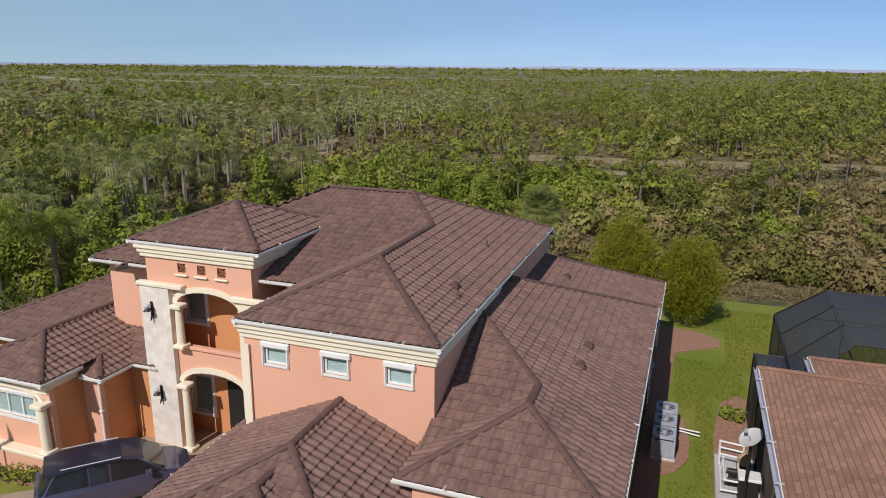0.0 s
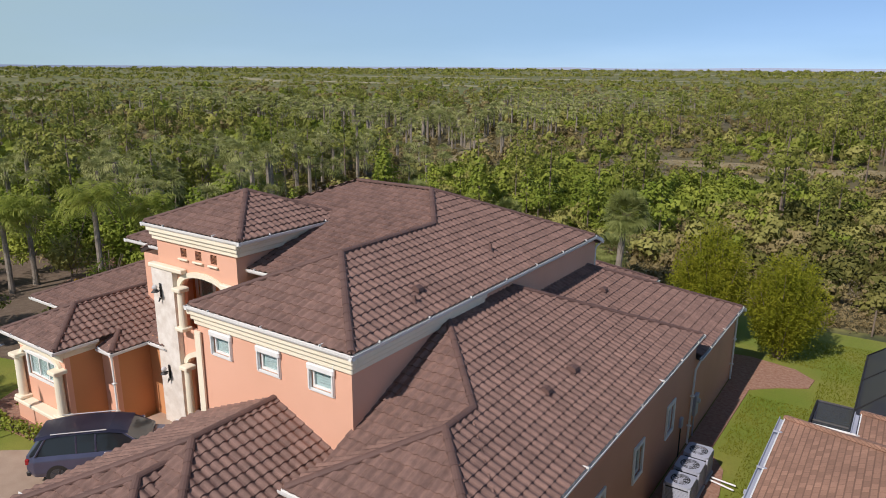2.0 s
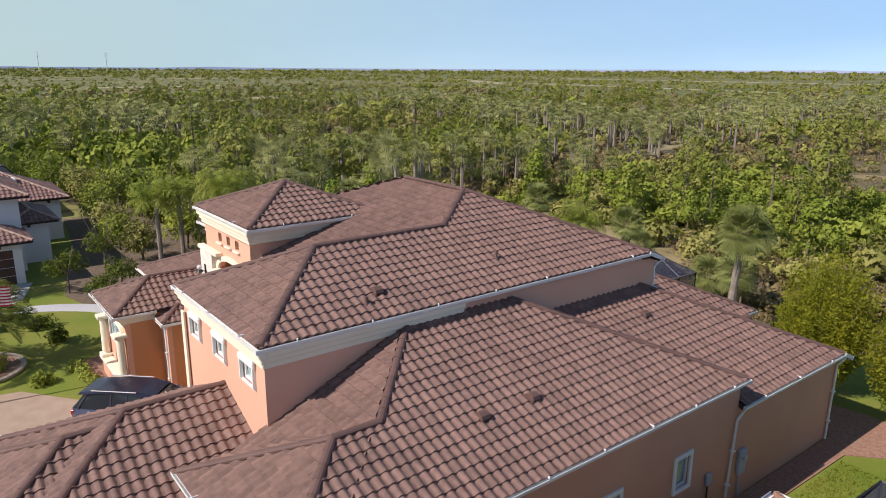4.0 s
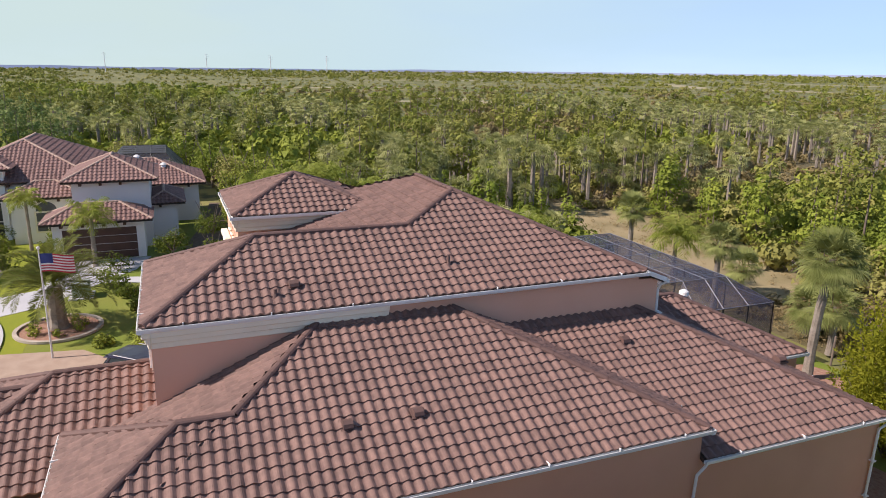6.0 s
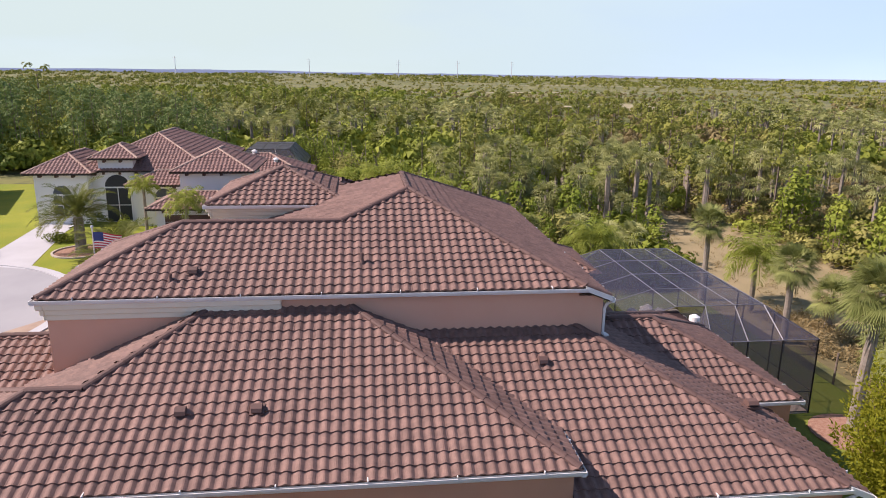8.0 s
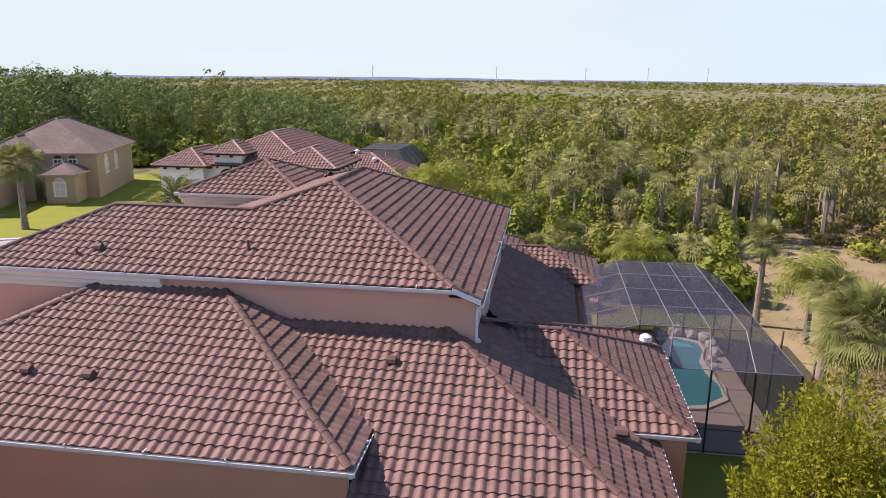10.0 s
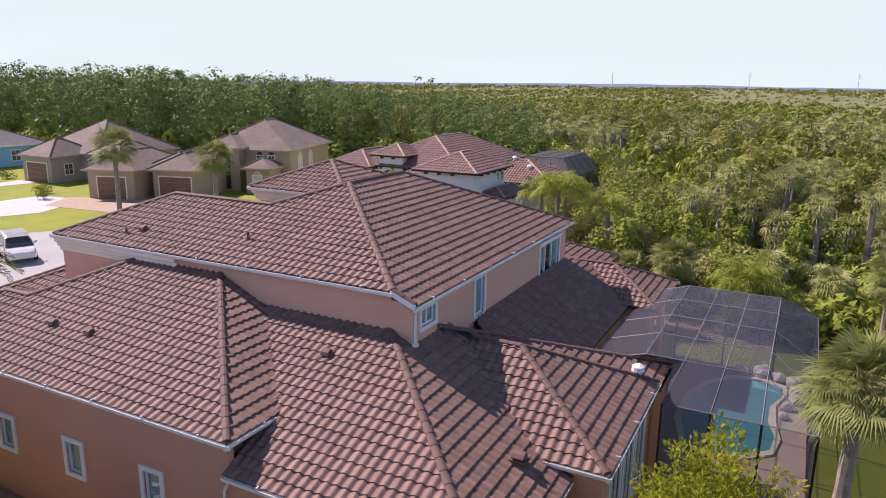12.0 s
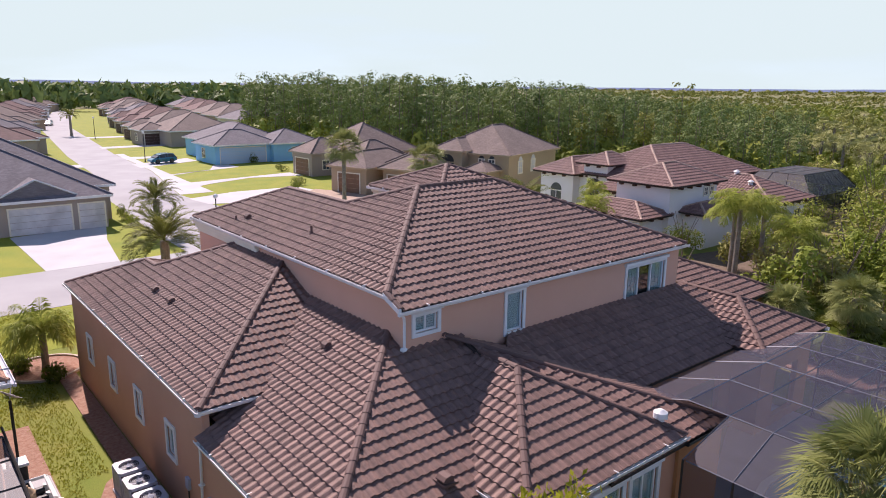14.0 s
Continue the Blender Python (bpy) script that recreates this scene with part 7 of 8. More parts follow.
def patch(name, u0, u1, v0, v1, material, off=0.0):
    vs, fs = [], []
    n = 8
    for i in range(n + 1):
        u = u0 + (u1 - u0) * i / n
        for v in (v0, v1):
            x, y, z = cloth(u, v)
            vs.append((x + off, y, z))
    for i in range(n):
        fs.append((2 * i, 2 * i + 1, 2 * i + 3, 2 * i + 2))
    o = mesh_ob(name, vs, fs, material, flag)
    sol = o.modifiers.new("thick", 'SOLIDIFY'); sol.thickness = 0.006
for k in range(13):
    patch("stripe", 0.0 if k > 6 else 0.4, 1.0, k / 13, (k + 1) / 13, M_RED if k % 2 == 0 else M_FWHITE)
patch("canton", 0.0, 0.4, 0, 7 / 13, M_NAVY)
util = thing("utility_box", "pale green metal utility box on the lawn", "utility box")
bm = bmesh.new(); box(bm, -26.6, -25.5, -12.7, -11.8, 0.0, 0.85, 0.05)
part("cabinet", bm, mat("utility_green", (0.38, 0.45, 0.36), rough=0.5), util)
bm = bmesh.new(); box(bm, -26.8, -25.3, -12.9, -11.6, -0.05, 0.06, 0.02)
part("pad", bm, M_DRIVE, util)

def street_lamp(x, y, h=3.6):
    t = thing("street_lamp", "dark post-top street lamp with a pale globe", "street lamp", "street lamps", at=(x, y, 0))
    bm = bmesh.new(); cyl(bm, (0, 0, -0.05), (0, 0, h), 0.07, 0.045, 10); cyl(bm, (0, 0, 0), (0, 0, 0.5), 0.12, 0.08, 10)
    part("post", bm, M_DARK, t)
    bm = bmesh.new(); bmesh.ops.create_uvsphere(bm, u_segments=12, v_segments=8, radius=0.2, matrix=pose(0, 0, h + 0.18))
    part("globe", bm, M_WHITE, t)
street_lamp(-23.6, -94.7, 4.5); street_lamp(-11.3, -34.6, 3.1); street_lamp(-29.0, -148, 4.5)

# ---- neighbouring houses ----
def shingles(name, base, alt):
    """Shingle courses: staggered tabs of uneven tone with a little relief."""
    m = mat(name, base, alt, scale=0.6, rough=0.9, bump_scale=18, fine=0.2)
    nodes, links = m.node_tree.nodes, m.node_tree.links
    geo = nodes.new("ShaderNodeNewGeometry")
    br = nodes.new("ShaderNodeTexBrick")
    br.inputs["Scale"].default_value = 1.0
    br.inputs["Brick Width"].default_value, br.inputs["Row Height"].default_value = 0.24, 0.058
    br.inputs["Mortar Size"].default_value = 0.006
    br.inputs["Color1"].default_value, br.inputs["Color2"].default_value, br.inputs["Mortar"].default_value = (1.2, 1.2, 1.2, 1), (0.75, 0.75, 0.75, 1), (0.5, 0.5, 0.5, 1)
    sep = nodes.new("ShaderNodeSeparateXYZ"); links.new(geo.outputs["Position"], sep.inputs[0])
    # courses run level: along y on the slopes that face east and west, along x on the others
    nrm = nodes.new("ShaderNodeVectorMath"); nrm.operation = 'ABSOLUTE'; links.new(geo.outputs["True Normal"], nrm.inputs[0])
    ns = nodes.new("ShaderNodeSeparateXYZ"); links.new(nrm.outputs[0], ns.inputs[0])
    gt = nodes.new("ShaderNodeMath"); gt.operation = 'GREATER_THAN'; links.new(ns.outputs[0], gt.inputs[0]); links.new(ns.outputs[1], gt.inputs[1])
    ad = nodes.new("ShaderNodeMix"); links.new(gt.outputs[0], ad.inputs[0]); links.new(sep.outputs[0], ad.inputs[2]); links.new(sep.outputs[1], ad.inputs[3])
    cb = nodes.new("ShaderNodeCombineXYZ")
    links.new(ad.outputs[0], cb.inputs[0]); links.new(sep.outputs[2], cb.inputs[1])
    links.new(cb.outputs[0], br.inputs["Vector"])
    b = nodes["Principled BSDF"]
    src = b.inputs["Base Color"].links[0].from_socket
    mul = nodes.new("ShaderNodeMix"); mul.data_type = 'RGBA'; mul.blend_type = 'MULTIPLY'; mul.inputs[0].default_value = 0.8
    links.new(src, mul.inputs[6]); links.new(br.outputs["Color"], mul.inputs[7]); links.new(mul.outputs[2], b.inputs["Base Color"])
    return m
M_SHB = shingles("brown_shingles", (0.36, 0.20, 0.135), (0.28, 0.155, 0.105))
M_SHT = shingles("tan_shingles", (0.22, 0.165, 0.14), (0.17, 0.128, 0.108))
M_SHG = shingles("grey_shingles", (0.185, 0.17, 0.185), (0.14, 0.13, 0.14))
M_SHR = shingles("red_brown_shingles", (0.20, 0.11, 0.095), (0.15, 0.09, 0.08))
M_TERRA = tilemat("terracotta_tile", (0.31, 0.18, 0.15), (0.11, 0.058, 0.05), 0.7)
M_TCAP = mat("pale_cap_tile", (0.45, 0.33, 0.26), (0.34, 0.22, 0.17), scale=0.9, rough=0.85, fine=0.2, island=0.6)
M_WHST = mat("white_stucco", (0.82, 0.79, 0.76), (0.76, 0.73, 0.70), scale=0.3, rough=0.9, fine=0.06)
M_GREYST = mat("greige_stucco", (0.40, 0.33, 0.27), (0.36, 0.29, 0.24), scale=0.3, rough=0.9, fine=0.06)
M_BLUEST = mat("sky_blue_stucco", (0.24, 0.54, 0.76), (0.21, 0.50, 0.72), scale=0.3, rough=0.9, fine=0.06)
M_PALEBL = mat("pale_blue_stucco", (0.42, 0.55, 0.66), (0.38, 0.50, 0.62), scale=0.3, rough=0.9, fine=0.06)
M_DOORW = mat("white_panel_door", (0.72, 0.70, 0.68), rough=0.6)
M_DOORB = mat("brown_panel_door", (0.10, 0.045, 0.03), (0.07, 0.03, 0.02), scale=2, rough=0.6)
M_DOORT = mat("wood_panel_door", (0.24, 0.12, 0.06), (0.18, 0.09, 0.045), scale=2, rough=0.6)

def plain_roof(parent, x0, x1, y0, y1, ez, p, material, over=0.45, fascia=None):
    """A shingled hip roof with overhang, fascia and ridge caps."""
    x0, x1, y0, y1 = x0 - over, x1 + over, y0 - over, y1 + over
    half = min(x1 - x0, y1 - y0) / 2
    top = ez + half * p
    wide = x1 - x0 > y1 - y0
    r0, r1 = ((x0 + half, (y0 + y1) / 2, top), (x1 - half, (y0 + y1) / 2, top)) if wide else (((x0 + x1) / 2, y0 + half, top), ((x0 + x1) / 2, y1 - half, top))
    v = [(x0, y0, ez), (x1, y0, ez), (x1, y1, ez), (x0, y1, ez), r0, r1]
    f = [(0, 1, 5, 4), (2, 3, 4, 5), (1, 2, 5), (3, 0, 4)] if wide else [(0, 1, 4), (2, 3, 5), (1, 2, 5, 4), (3, 0, 4, 5)]
    mesh_ob("roof", v, f + [(3, 2, 1, 0)], material, parent)
    for a, b in ((0, 4), (1, 5 if wide else 4), (2, 5), (3, 4 if wide else 5), (4, 5)):
        if (Vector(v[a]) - Vector(v[b])).length > 0.3:
            bm = bmesh.new()
            cyl(bm, v[a], v[b], 0.09, seg=6)
            part("hip_line", bm, material, parent)
    bm = bmesh.new()
    for a, b, c, d in ((x0, x1, y0 - 0.03, y0), (x0, x1, y1, y1 + 0.03), (x0 - 0.03, x0, y0, y1), (x1, x1 + 0.03, y0, y1)):
        box(bm, a, b, c, d, ez - 0.2, ez + 0.02)
    part("fascia", bm, fascia or M_WHITE, parent)

def block(parent, x0, x1, y0, y1, h, material, z0=-0.1):
    bm = bmesh.new(); box(bm, x0, x1, y0, y1, z0, h)
    return part("wall", bm, material, parent)

def opening(parent, face, at, c, w, z0, z1, material, nm="window", frame_mat=None, rows_=4, trim=0.12, arch=False):
    """A framed window or a panelled garage door set into a far wall."""
    s = 1 if face[0] == "+" else -1
    def bx(bm, a0, a1, d0, d1, zz0, zz1):
        lo, hi = sorted((at + s * d0, at + s * d1))
        if face[1] == "x":
            box(bm, lo, hi, c + a0, c + a1, zz0, zz1)
        else:
            box(bm, c + a0, c + a1, lo, hi, zz0, zz1)
    bm = bmesh.new()
    bx(bm, -w / 2 - trim, -w / 2, -0.02, 0.06, z0, z1 + trim); bx(bm, w / 2, w / 2 + trim, -0.02, 0.06, z0, z1 + trim); bx(bm, -w / 2, w / 2, -0.02, 0.06, z1, z1 + trim)
    if nm == "window":
        bx(bm, -w / 2 - trim, w / 2 + trim, -0.02, 0.08, z0 - trim, z0); bx(bm, -0.03, 0.03, -0.01, 0.03, z0, z1); bx(bm, -w / 2, w / 2, -0.01, 0.03, (z0 + z1) / 2 - 0.03, (z0 + z1) / 2 + 0.03)
    fr = part("window_frame" if nm == "window" else "door_frame", bm, frame_mat or M_CREAM, parent)
    if arch:
        bm = bmesh.new()
        n = 10
        pts = [(w / 2 * math.cos(math.pi * i / n), z1 + trim + w / 2 * math.sin(math.pi * i / n)) for i in range(n + 1)]
        vs = [bm.verts.new(((at + s * 0.03), c + a, z) if face[1] == "x" else (c + a, at + s * 0.03, z)) for a, z in pts]
        vb = [bm.verts.new(((at - s * 0.02), c + a, z) if face[1] == "x" else (c + a, at - s * 0.02, z)) for a, z in pts]
        bm.faces.new(vs); bm.faces.new(vb[::-1])
        for i in range(n):
            bm.faces.new((vs[i], vs[i + 1], vb[i + 1], vb[i]))
        part("arch_light", bm, material, parent)
    bm = bmesh.new()
    if nm == "window":
        bx(bm, -w / 2, w / 2, -0.01, 0.012, z0, z1)
    else:
        for k in range(rows_):
            a, b = z0 + (z1 - z0) * k / rows_, z0 + (z1 - z0) * (k + 1) / rows_
            bx(bm, -w / 2, w / 2, -0.01, 0.02, a + 0.015, b - 0.015)
            n = max(2, int(w / 0.6))
            for i in range(n):
                x = -w / 2 + w * (i + 0.5) / n
                bx(bm, x - w / n * 0.38, x + w / n * 0.38, 0.0, 0.035, a + 0.1, b - 0.1)
    part("pane" if nm == "window" else "garage_door", bm, material, parent)
M_WPANE = mat("far_window", (0.05, 0.055, 0.06), (0.12, 0.13, 0.14), scale=0.6, rough=0.1)

# white house with terracotta tiles
wh = thing("white_house", "white stucco house with terracotta tiled hip roofs", "house")
def tile_block(x0, x1, y0, y1, wall_h, ez, p=0.44, sides="SENW", z0=-0.1, over=0.6, brackets=True):
    block(wh, x0, x1, y0, y1, ez - 0.05, M_WHST, z0)
    hip(wh, x0 - over, x1 + over, y0 - over, y1 + over, ez, p, sides, w=0.3, c=0.42, material=M_TERRA, cap=M_TCAP, gutters="")
    if brackets:
        spots = [(x1, x1 + 0.42, y0 + 0.51 + k * 1.3, y0 + 0.69 + k * 1.3) for k in range(int((y1 - y0) / 1.3))]
        spots += [(x0 + 0.51 + k * 1.3, x0 + 0.69 + k * 1.3, y1, y1 + 0.42) for k in range(int((x1 - x0) / 1.3))]
        for q in spots:
            bm = bmesh.new(); box(bm, *q, ez - 0.36, ez - 0.12)
            part("bracket", bm, M_DOORB, wh)
tile_block(-59, -43, -22.8, -12.6, 3.6, 4.4, 0.465)
tile_block(-44.4, -37.5, -13.5, -8.4, 4.8, 5.05, 0.45)
tile_block(-37.5, -34.4, -14.6, -8.9, 2.8, 2.75, 0.44, brackets=True)
tile_block(-46.4, -42.7, -21.3, -18.5, 5.0, 5.45, 0.5)
tile_block(-50, -42.0, -26.2, -22.0, 3.3, 4.3, 0.5)
tile_block(-44, -40.9, -18.0, -13.5, 3.3, 3.5, 0.44)
tile_block(-44.5, -39.5, -8.4, -6.6, 3.0, 2.9, 0.44)
tile_block(-53, -46.2, -12.6, -4.7, 3.2, 3.3, 0.44)
opening(wh, "+x", -34.4, -11.7, 4.6, 0.0, 2.2, M_DOORB, "garage", M_WHST)
opening(wh, "+x", -42.0, -24.1, 1.4, 0.8, 2.4, M_WPANE, "window", M_WHST, arch=True)
opening(wh, "+x", -42.7, -19.9, 2.0, 0.0, 2.9, M_DARK, "window", M_WHST, arch=True)
opening(wh, "+x", -40.9, -15.7, 1.4, 0.9, 2.3, M_WPANE, arch=True)
opening(wh, "+y", -8.4, -42.7, 0.5, 3.9, 4.5, M_WPANE); opening(wh, "+y", -8.4, -43.6, 0.5, 3.9, 4.5, M_WPANE)
opening(wh, "+y", -4.7, -48.5, 0.9, 1.0, 2.3, M_WPANE); opening(wh, "+y", -4.7, -51.6, 0.9, 1.0, 2.3, M_WPANE)
for x, y, z in ((-46.6, -12.2, 4.6), (-48.2, -7.4, 4.5), (-49.6, -9.5, 5.1)):
    v = thing("roof_vent", "white round roof vent on terracotta tiles", "roof vent", "pale roof vents")
    bm = bmesh.new(); cyl(bm, (x, y, z - 0.5), (x, y, z + 0.15), 0.2, seg=12); cyl(bm, (x, y, z + 0.15), (x, y, z + 0.3), 0.3, 0.1, 12)
    part("hood", bm, M_WHITE, v)
cage("pool_cage", -67, -56, -13, -5.5, 2.8, 4.6, 1.6, 4, 3, M_SCREEN2, M_BRONZE, M_BRONZE, "dark screened cage behind the white house", sides="NE", slopes="NEWS")

def plain_house(name, label, blocks, wall_mat, roof_mat, openings, p=0.45, fascia=None):
    h = thing(name, label, "house")
    for x0, x1, y0, y1, e in blocks:
        block(h, x0, x1, y0, y1, e - 0.1, wall_mat)
        plain_roof(h, x0, x1, y0, y1, e, p, roof_mat, fascia=fascia)
    for o in openings:
        opening(h, *o)
    return h
th = plain_house("tan_house", "two-storey tan stucco house with brown shingled hip roofs", [(-13.4, 0, -10.5, 0, 4.6), (-6, 1.6, -9.5, -5.5, 4.9), (0, 3.4, -3.9, -1.2, 2.9), (-9, 6.5, -13.5, -9.2, 3.1), (-6, 8.6, -12, -7.2, 3.1), (0, 10.2, -18.5, -13.2, 3.1)], M_TANST, M_SHT,
            [("+x", 1.6, -7.5, 1.8, 0.2, 3.4, M_DARK, "window", M_TANST, 4, 0.15, True), ("+x", 0, -3.7, 0.7, 3.2, 3.9, M_WPANE, "window", M_CREAM, 4, 0.12, True), ("+x", 0, -2.3, 0.7, 3.2, 3.9, M_WPANE, "window", M_CREAM, 4, 0.12, True),
             ("+y", 0, -3.0, 1.0, 2.3, 3.6, M_DOORW, "window", M_CREAM, 4, 0.15, True), ("+y", 0, -6.5, 1.0, 2.3, 3.6, M_DOORW, "window", M_CREAM, 4, 0.15, True), ("+x", 3.4, -2.6, 0.9, 0.8, 2.0, M_DOORW, "window", M_CREAM, 4, 0.15, True),
             ("+x", 8.6, -9.5, 3.6, 0.0, 2.3, M_DOORT, "garage"), ("+x", 10.2, -15.8, 3.2, 0.0, 2.3, M_DOORT, "garage")], 0.55, fascia=M_TANST)
th.matrix_world = pose(-47.3, -36.2, 0, 0, 0, 18)
strip("driveway", [(-37.5, -38.6), (-35.5, -45), (-31, -53), (-26.5, -50.2), (-27.5, -41), (-31, -38)], 0.014, M_PAVER, "tan paver forecourt of the tan house", "driveway")
plain_house("brown_house", "single-storey greige house with steep brown hip roofs", [(-52, -40.5, -72, -60.0, 3.3), (-42.5, -36.4, -69.0, -63.5, 3.2), (-46, -40, -61, -56, 3.4)], M_GREYST, M_SHT,
            [("+x", -36.4, -66.3, 3.8, 0.0, 2.3, M_DOORT, "garage"), ("+x", -40.5, -61.5, 1.2, 0.2, 2.2, M_DARK, "window", M_CREAM, 4, 0.15, True), ("+y", -63.5, -38.6, 1.0, 0.9, 2.1, M_WPANE)], 0.6, fascia=M_GREYST)
plain_house("blue_house", "single-storey sky blue house with a grey shingle roof", [(-45, -33.5, -104, -88, 3.1), (-41.5, -31.2, -93, -84.6, 3.0), (-49, -40.5, -92, -83.6, 3.0)], M_BLUEST, M_SHG, [("+y", -84.6, -35.8, 7.6, 0.0, 2.5, M_PALEBL, "garage"), ("+x", -31.2, -89.5, 1.2, 0.8, 2.2, M_WPANE), ("+y", -83.6, -44.5, 1.2, 0.8, 2.2, M_WPANE)])
plain_house("brown_house", "single-storey brown house with a dark garage", [(-50, -36, -134, -119, 3.1), (-38, -32.5, -133, -126, 3.0)], M_GREYST, M_SHT, [("+y", -126, -35.2, 4.2, 0.0, 2.3, M_DOORB, "garage"), ("+x", -32.5, -129.5, 1.2, 0.8, 2.2, M_WPANE)])
plain_house("grey_house", "single-storey grey house with white garage doors and gable", [(-5.0, 9, -58, -43.6, 2.9), (-6.2, 18, -62, -47.2, 3.3)], M_GREYST, M_SHG,
            [("+y", -43.6, 0.2, 4.6, 0.0, 2.2, M_DOORW, "garage"), ("+y", -43.6, -3.75, 2.0, 0.0, 2.2, M_DOORW, "garage")], 0.52)
gh = thing("gable_front", "grey shingled gable over the garage doors", "gable")
mesh_ob("gable_roof", [(-2.9, -43.6, 2.95), (3.6, -43.6, 2.95), (0.35, -43.6, 4.5), (-2.9, -50, 2.95), (3.6, -50, 2.95), (0.35, -50, 4.5), (-2.9, -43.6, 2.8), (3.6, -43.6, 2.8)], [(0, 2, 5, 3), (2, 1, 4, 5), (0, 6, 7, 1), (0, 1, 2), (3, 5, 4)], M_SHG, gh)
bm = bmesh.new()
cyl(bm, (-2.95, -43.55, 2.95), (0.35, -43.55, 4.53), 0.07, seg=4); cyl(bm, (3.65, -43.55, 2.95), (0.35, -43.55, 4.53), 0.07, seg=4)
part("barge_board", bm, M_WHITE, gh)
plain_house("grey_house", "single-storey house with a dark grey hip roof", [(-4, 11, -86, -71, 3.0)], M_GREYST, M_SHG, [("-x", -4, -75, 4.6, 0, 2.2, M_DOORW, "garage")])
cols = [(M_GREYST, M_SHR, "red-brown"), (M_TANST, M_SHT, "brown"), (M_WHST, M_SHG, "grey"), (M_TANST, M_SHR, "red-brown"), (M_GREYST, M_SHT, "brown")]
k = 0
for i, y in enumerate((-118, -142, -164, -186, -208, -232, -258, -284, -312)):
    cx = -19.5 - (-y - 110) * 0.165 - max(0, -y - 190) * 0.06
    for s, off in ((-1, -21), (1, 17)):
        if i == 0 and s < 0:
            continue
        wm, rm, nm = cols[k % 5]; k += 1
        x = cx + off
        ww = 13 + (k * 37 % 5)
        fx = x + s * -1 * ww / 2
        plain_house("suburban_house", "single-storey stucco house with a %s shingled hip roof" % nm, [(x - ww / 2, x + ww / 2, y - 7, y + 7, 3.0), (x - ww / 2 + (1 if s < 0 else -2.5), x + ww / 2 + (2.5 if s < 0 else -1), y - 5, y + 1, 2.9)], wm, rm,
                    [("+x" if s < 0 else "-x", x + ww / 2 + 2.5 if s < 0 else x - ww / 2 - 2.5, y - 2, 4.6, 0, 2.2, M_DOORW if k % 2 else M_DOORB, "garage"), ("+y", y + 7, x, 1.4, 0.8, 2.2, M_WPANE)])
    if i < 9:
        for q in (1, 2, 3):
            wm, rm, nm = cols[(k + q) % 5]
            x = cx + 17 + 26 * q
            plain_house("suburban_house", "single-storey stucco house with a %s shingled hip roof" % nm, [(x - 8, x + 8, y - 7, y + 7, 3.0)], wm, rm, [("+y", y + 7, x, 4.6, 0, 2.2, M_DOORW, "garage")])
    if i > 1:
        wm, rm, nm = cols[(k + 2) % 5]
        x = cx - 46
        plain_house("suburban_house", "single-storey stucco house with a %s shingled hip roof" % nm, [(x - 8, x + 8, y - 7, y + 7, 3.0)], wm, rm, [("+y", y + 7, x, 1.4, 0.8, 2.2, M_WPANE)])
# the neighbour to the east
en = plain_house("brick_roof_house", "single-storey house with a brown shingled roof and white gutters", [(9.0, 24, -22, -0.3, 4.25), (10.7, 23.4, -12, 1.2, 4.25)], M_GREYST, M_SHB, [("-x", 9.0, -4.0, 1.0, 1.0, 2.2, M_WPANE), ("-x", 9.0, -9.5, 1.0, 1.0, 2.2, M_WPANE)], 0.40)
gutter(en, "W", -22.4, 0.2, 8.52, 4.25, M_GREY); gutter(en, "N", 8.5, 10.2, 0.18, 4.25); gutter(en, "N", 10.2, 23.8, 1.68, 4.25); gutter(en, "W", 0.2, 1.7, 10.2, 4.25, M_GREY)
sk = thing("tubular_skylight", "clear domed skylight on a shingled roof", "skylight")
bm = bmesh.new(); bmesh.ops.create_uvsphere(bm, u_segments=16, v_segments=10, radius=0.3, matrix=pose(11.6, -3.6, 5.55))
for v in bm.verts:
    v.co.z = 5.5 + (v.co.z - 5.55) * 0.6
part("dome", bm, M_ALU, sk)
bm = bmesh.new(); cyl(bm, (11.6, -3.6, 5.2), (11.6, -3.6, 5.52), 0.3, seg=16)
part("curb", bm, M_GREY, sk)

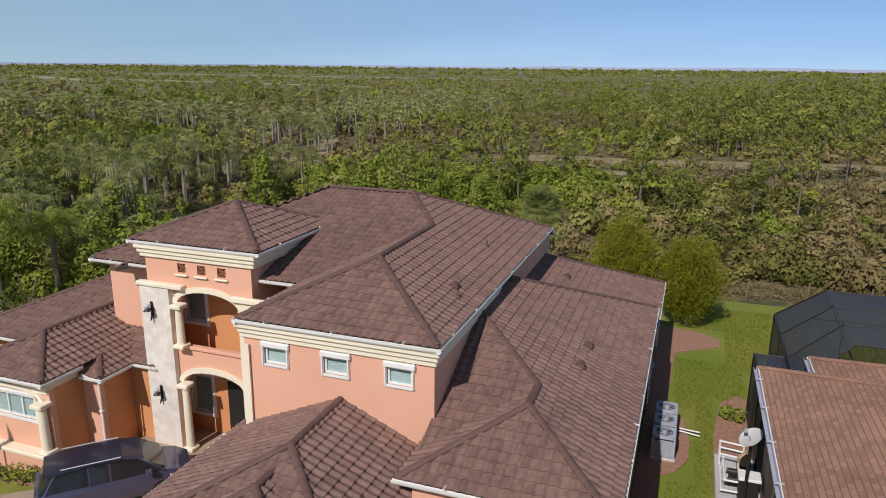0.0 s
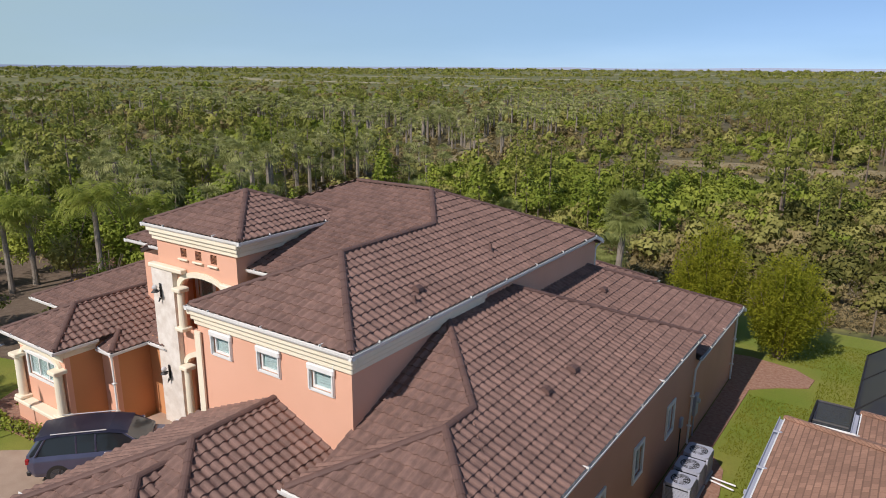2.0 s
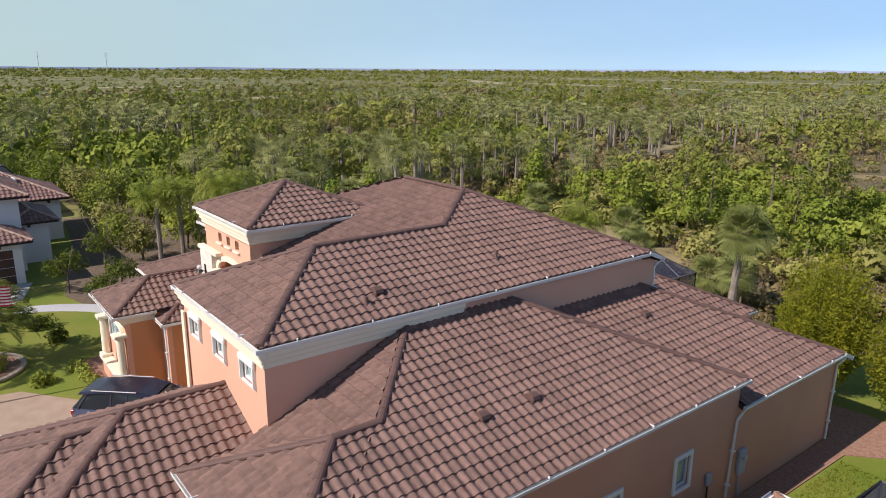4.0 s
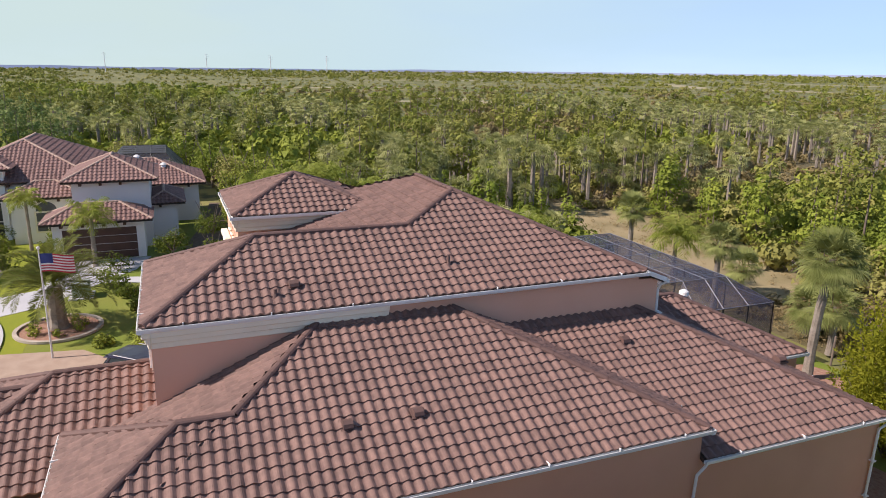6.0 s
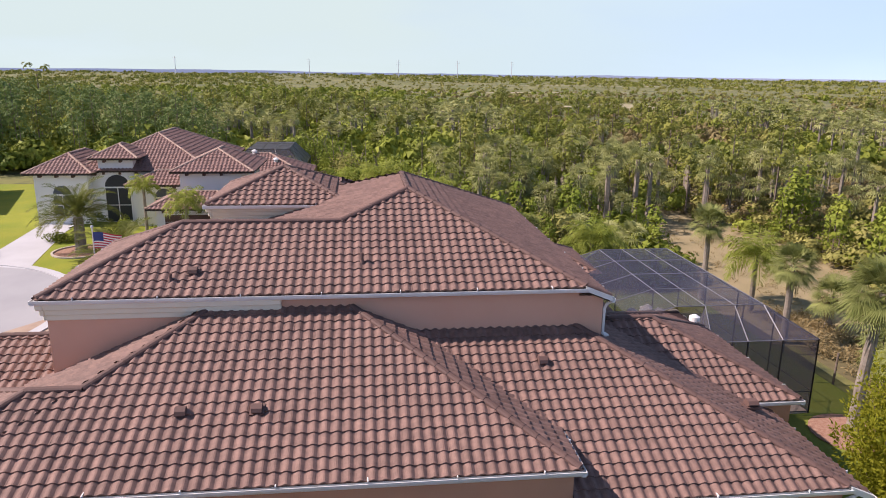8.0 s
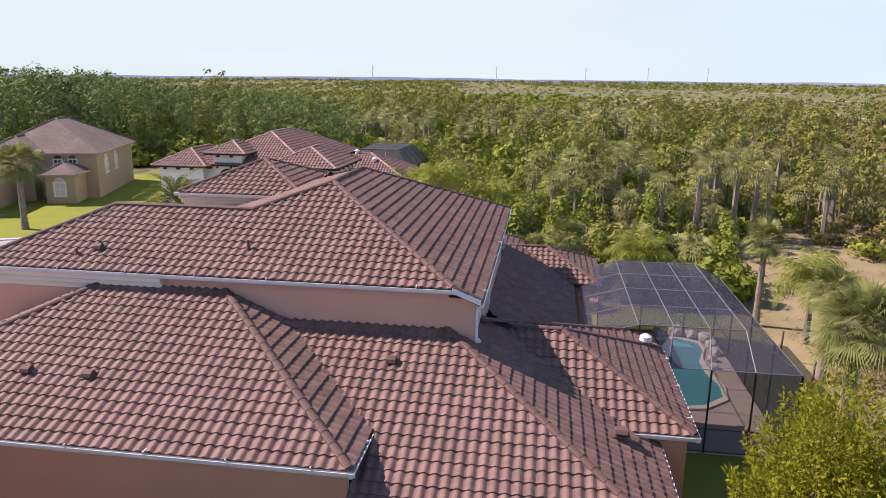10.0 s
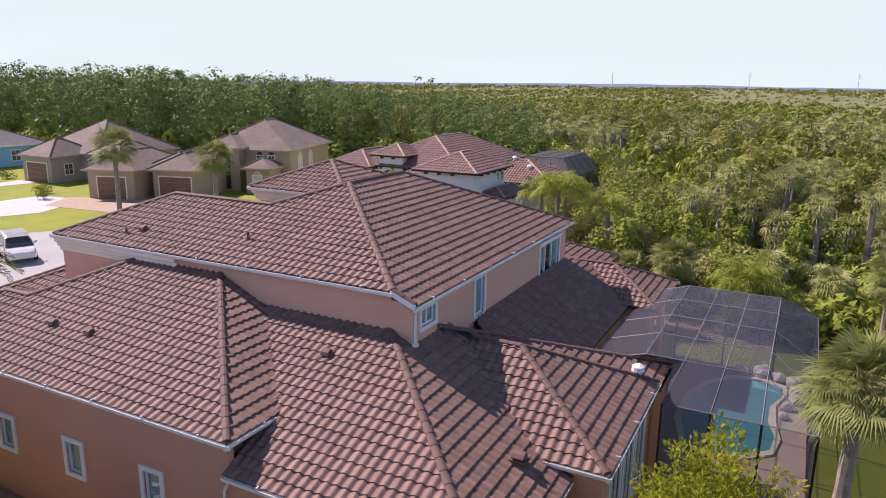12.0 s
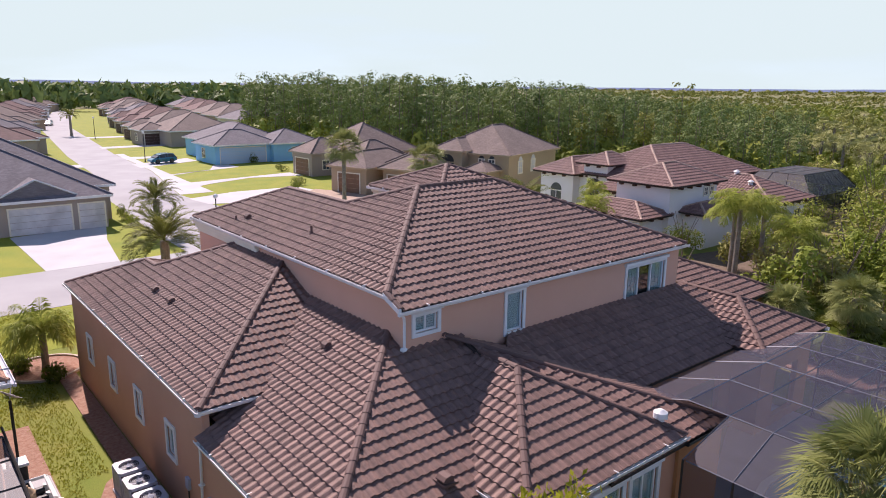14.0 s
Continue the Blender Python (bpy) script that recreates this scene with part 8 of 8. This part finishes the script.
# ---- cars ----
M_RIM = mat("dark_alloy", (0.10, 0.10, 0.11), rough=0.4, metal=0.6)
def car(x, y, heading, paint, label, L=4.95, W=1.92, H=1.72, suv=True):
    """A car along its own x axis: lofted body and cabin, glass, lamps and wheels."""
    t = thing("car", label, "car")
    def loft(sections, nm, material, lab=""):
        bm = bmesh.new()
        prev = None
        for sx, prof in sections:
            cur = [bm.verts.new((sx, py, pz)) for py, pz in prof]
            if prev:
                n = len(cur)
                for i in range(n):
                    bm.faces.new((prev[i], prev[(i + 1) % n], cur[(i + 1) % n], cur[i]))
            else:
                bm.faces.new(cur[::-1])
            prev = cur
        bm.faces.new(prev)
        bmesh.ops.bevel(bm, geom=[e for e in bm.edges], offset=0.02, segments=1, affect='EDGES')
        return part(nm, bm, material, t, lab)
    def prof(hw, z0, z1, tuck=0.08, top=0.10):
        return [(-hw + tuck, z0), (hw - tuck, z0), (hw, z0 + 0.18), (hw, z1 - 0.22), (hw - top, z1), (-hw + top, z1), (-hw, z1 - 0.22), (-hw, z0 + 0.18)]
    h = W / 2
    b = L / 2
    belt = H * 0.65
    loft([(-b, prof(h * 0.86, 0.45, belt - 0.02)), (-b + 0.25, prof(h * 0.98, 0.3, belt + 0.02)), (-b + 1.2, prof(h, 0.26, belt + 0.03)), (0.5, prof(h, 0.26, belt)), (b - 1.3, prof(h, 0.26, belt - 0.02)), (b - 0.4, prof(h * 0.95, 0.28, belt - 0.16)), (b, prof(h * 0.78, 0.38, belt - 0.32))], "body", paint)
    def cab(hw, z1, inset):
        return [(-hw, belt - 0.05), (hw, belt - 0.05), (hw - inset, z1), (-hw + inset, z1)]
    cabin = loft([(-b + 0.12, cab(h * 0.88, belt + 0.03, 0.02)), (-b + 0.5, cab(h * 0.92, H - 0.08, 0.18)), (-b + 1.6, cab(h * 0.94, H, 0.2)), (0.25, cab(h * 0.94, H - 0.02, 0.2)), (0.75, cab(h * 0.93, H - 0.16, 0.18)), (1.45, cab(h * 0.90, belt + 0.02, 0.04))], "cabin_glass", M_CARGLASS, "dark tinted glass")
    bm = bmesh.new()
    vs = [[bm.verts.new((sx, s * (h * 0.94 - 0.13) * w_, sz)) for s, w_ in ((-1, 1), (-1, 0.8), (1, 0.8), (1, 1))] for sx, sz in ((-b + 0.3, H - 0.06), (-b + 0.9, H + 0.02), (-b + 1.6, H + 0.05), (0.25, H + 0.03), (0.85, H - 0.09))]
    for row in vs:
        row[0].co.z -= 0.05; row[3].co.z -= 0.05
    for a, c in zip(vs, vs[1:]):
        for i in range(3):
            bm.faces.new((a[i], a[i + 1], c[i + 1], c[i]))
    bmesh.ops.solidify(bm, geom=bm.faces[:], thickness=0.05)
    part("roof_panel", bm, paint, t)
    for s in (-1, 1):
        for sx, z in ((-b + 0.45, 0.0), (-b + 1.55, 0), (-0.15, 0), (1.15, 0)):
            bm = bmesh.new()
            top = (sx - (0.45 if sx > 1 else -0.18 if sx < -b + 0.6 else 0), s * (h * 0.94 - 0.185), H - (0.12 if sx > 1 else 0.07))
            cyl(bm, (sx + (0.25 if sx > 1 else -0.15 if sx < -b + 0.6 else 0), s * (h * 0.925), belt - 0.03), top, 0.035, seg=5)
            part("pillar", bm, paint, t)
        bm = bmesh.new(); cyl(bm, (-b + 0.8, s * 0.68, H + 0.05), (0.2, s * 0.68, H + 0.05), 0.02, seg=6)
        part("roof_rail", bm, M_ALU, t)
        bm = bmesh.new(); box(bm, 0.85, 1.05, min(s * h, s * (h + 0.2)), max(s * h, s * (h + 0.2)), belt, belt + 0.16, 0.03)
        part("mirror", bm, paint, t)
        for z in (0,):
            bm = bmesh.new(); lo, hi = sorted((s * (h * 0.55), s * (h * 0.9)))
            box(bm, -b - 0.015, -b + 0.12, lo, hi, belt - 0.3, belt - 0.1, 0.02)
            part("tail_light", bm, M_TAIL, t)
            lo, hi = sorted((s * (h * 0.45), s * (h * 0.8)))
            bm = bmesh.new(); box(bm, b - 0.2, b + 0.01, lo, hi, belt - 0.5, belt - 0.38, 0.02)
            part("headlight", bm, M_ALU, t)
        for wx in (-b + 0.95, b - 0.95):
            wheel = new("wheel"); wheel.parent = t
            bm = bmesh.new(); y0, y1 = s * (h - 0.22), s * (h + 0.005)
            cyl(bm, (wx, y0, 0.36), (wx, y1, 0.36), 0.36, seg=20)
            part("tyre", bm, M_DARK, wheel)
            bm = bmesh.new(); cyl(bm, (wx, y1, 0.36), (wx, y1 + s * 0.012, 0.36), 0.24, seg=16)
            for k in range(5):
                a = k * 2 * math.pi / 5
                cyl(bm, (wx, y1 + s * 0.02, 0.36), (wx + 0.23 * math.cos(a), y1 + s * 0.015, 0.36 + 0.23 * math.sin(a)), 0.03, 0.02, 5)
            part("rim", bm, M_RIM, wheel)
    bm = bmesh.new(); box(bm, -b - 0.02, -b, -0.26, 0.26, belt - 0.34, belt - 0.22)
    part("plate", bm, M_WHITE, t)
    bm = bmesh.new(); box(bm, -b - 0.04, -b + 0.1, -h * 0.85, h * 0.85, 0.35, 0.52, 0.03)
    part("bumper", bm, M_DARK, t)
    t.matrix_world = pose(x, y, 0.02, 0, 0, heading)
    return t
def paintmat(name, col, metal=0.4):
    m = mat(name, col, tuple(c * 0.85 for c in col), scale=2, rough=0.28, metal=metal, fine=0.03)
    m.node_tree.nodes["Principled BSDF"].inputs["Coat Weight"].default_value = 0.8
    return m
M_CARGLASS = paintmat("car_glass", (0.012, 0.014, 0.018), 0.0)
M_TAIL = mat("tail_red", (0.35, 0.015, 0.02), rough=0.2)
car(-11.05, -8.1, 47, paintmat("navy_paint", (0.085, 0.085, 0.15)), "dark blue-grey sport utility car parked on pavers", 4.6, 1.86, 1.66)
car(-25.2, -91.5, 12, paintmat("teal_paint", (0.02, 0.18, 0.28)), "small teal blue car parked at the kerb", 4.3, 1.8, 1.5)
car(-12.7, -32.2, 68, paintmat("white_car_paint", (0.7, 0.7, 0.72), 0.0), "white sport utility car parked on the turning end", 4.7, 1.9, 1.75)
car(-30.5, -205, 70, paintmat("silver_paint", (0.5, 0.5, 0.5), 0.3), "white car parked on a far drive", 4.5, 1.8, 1.5)
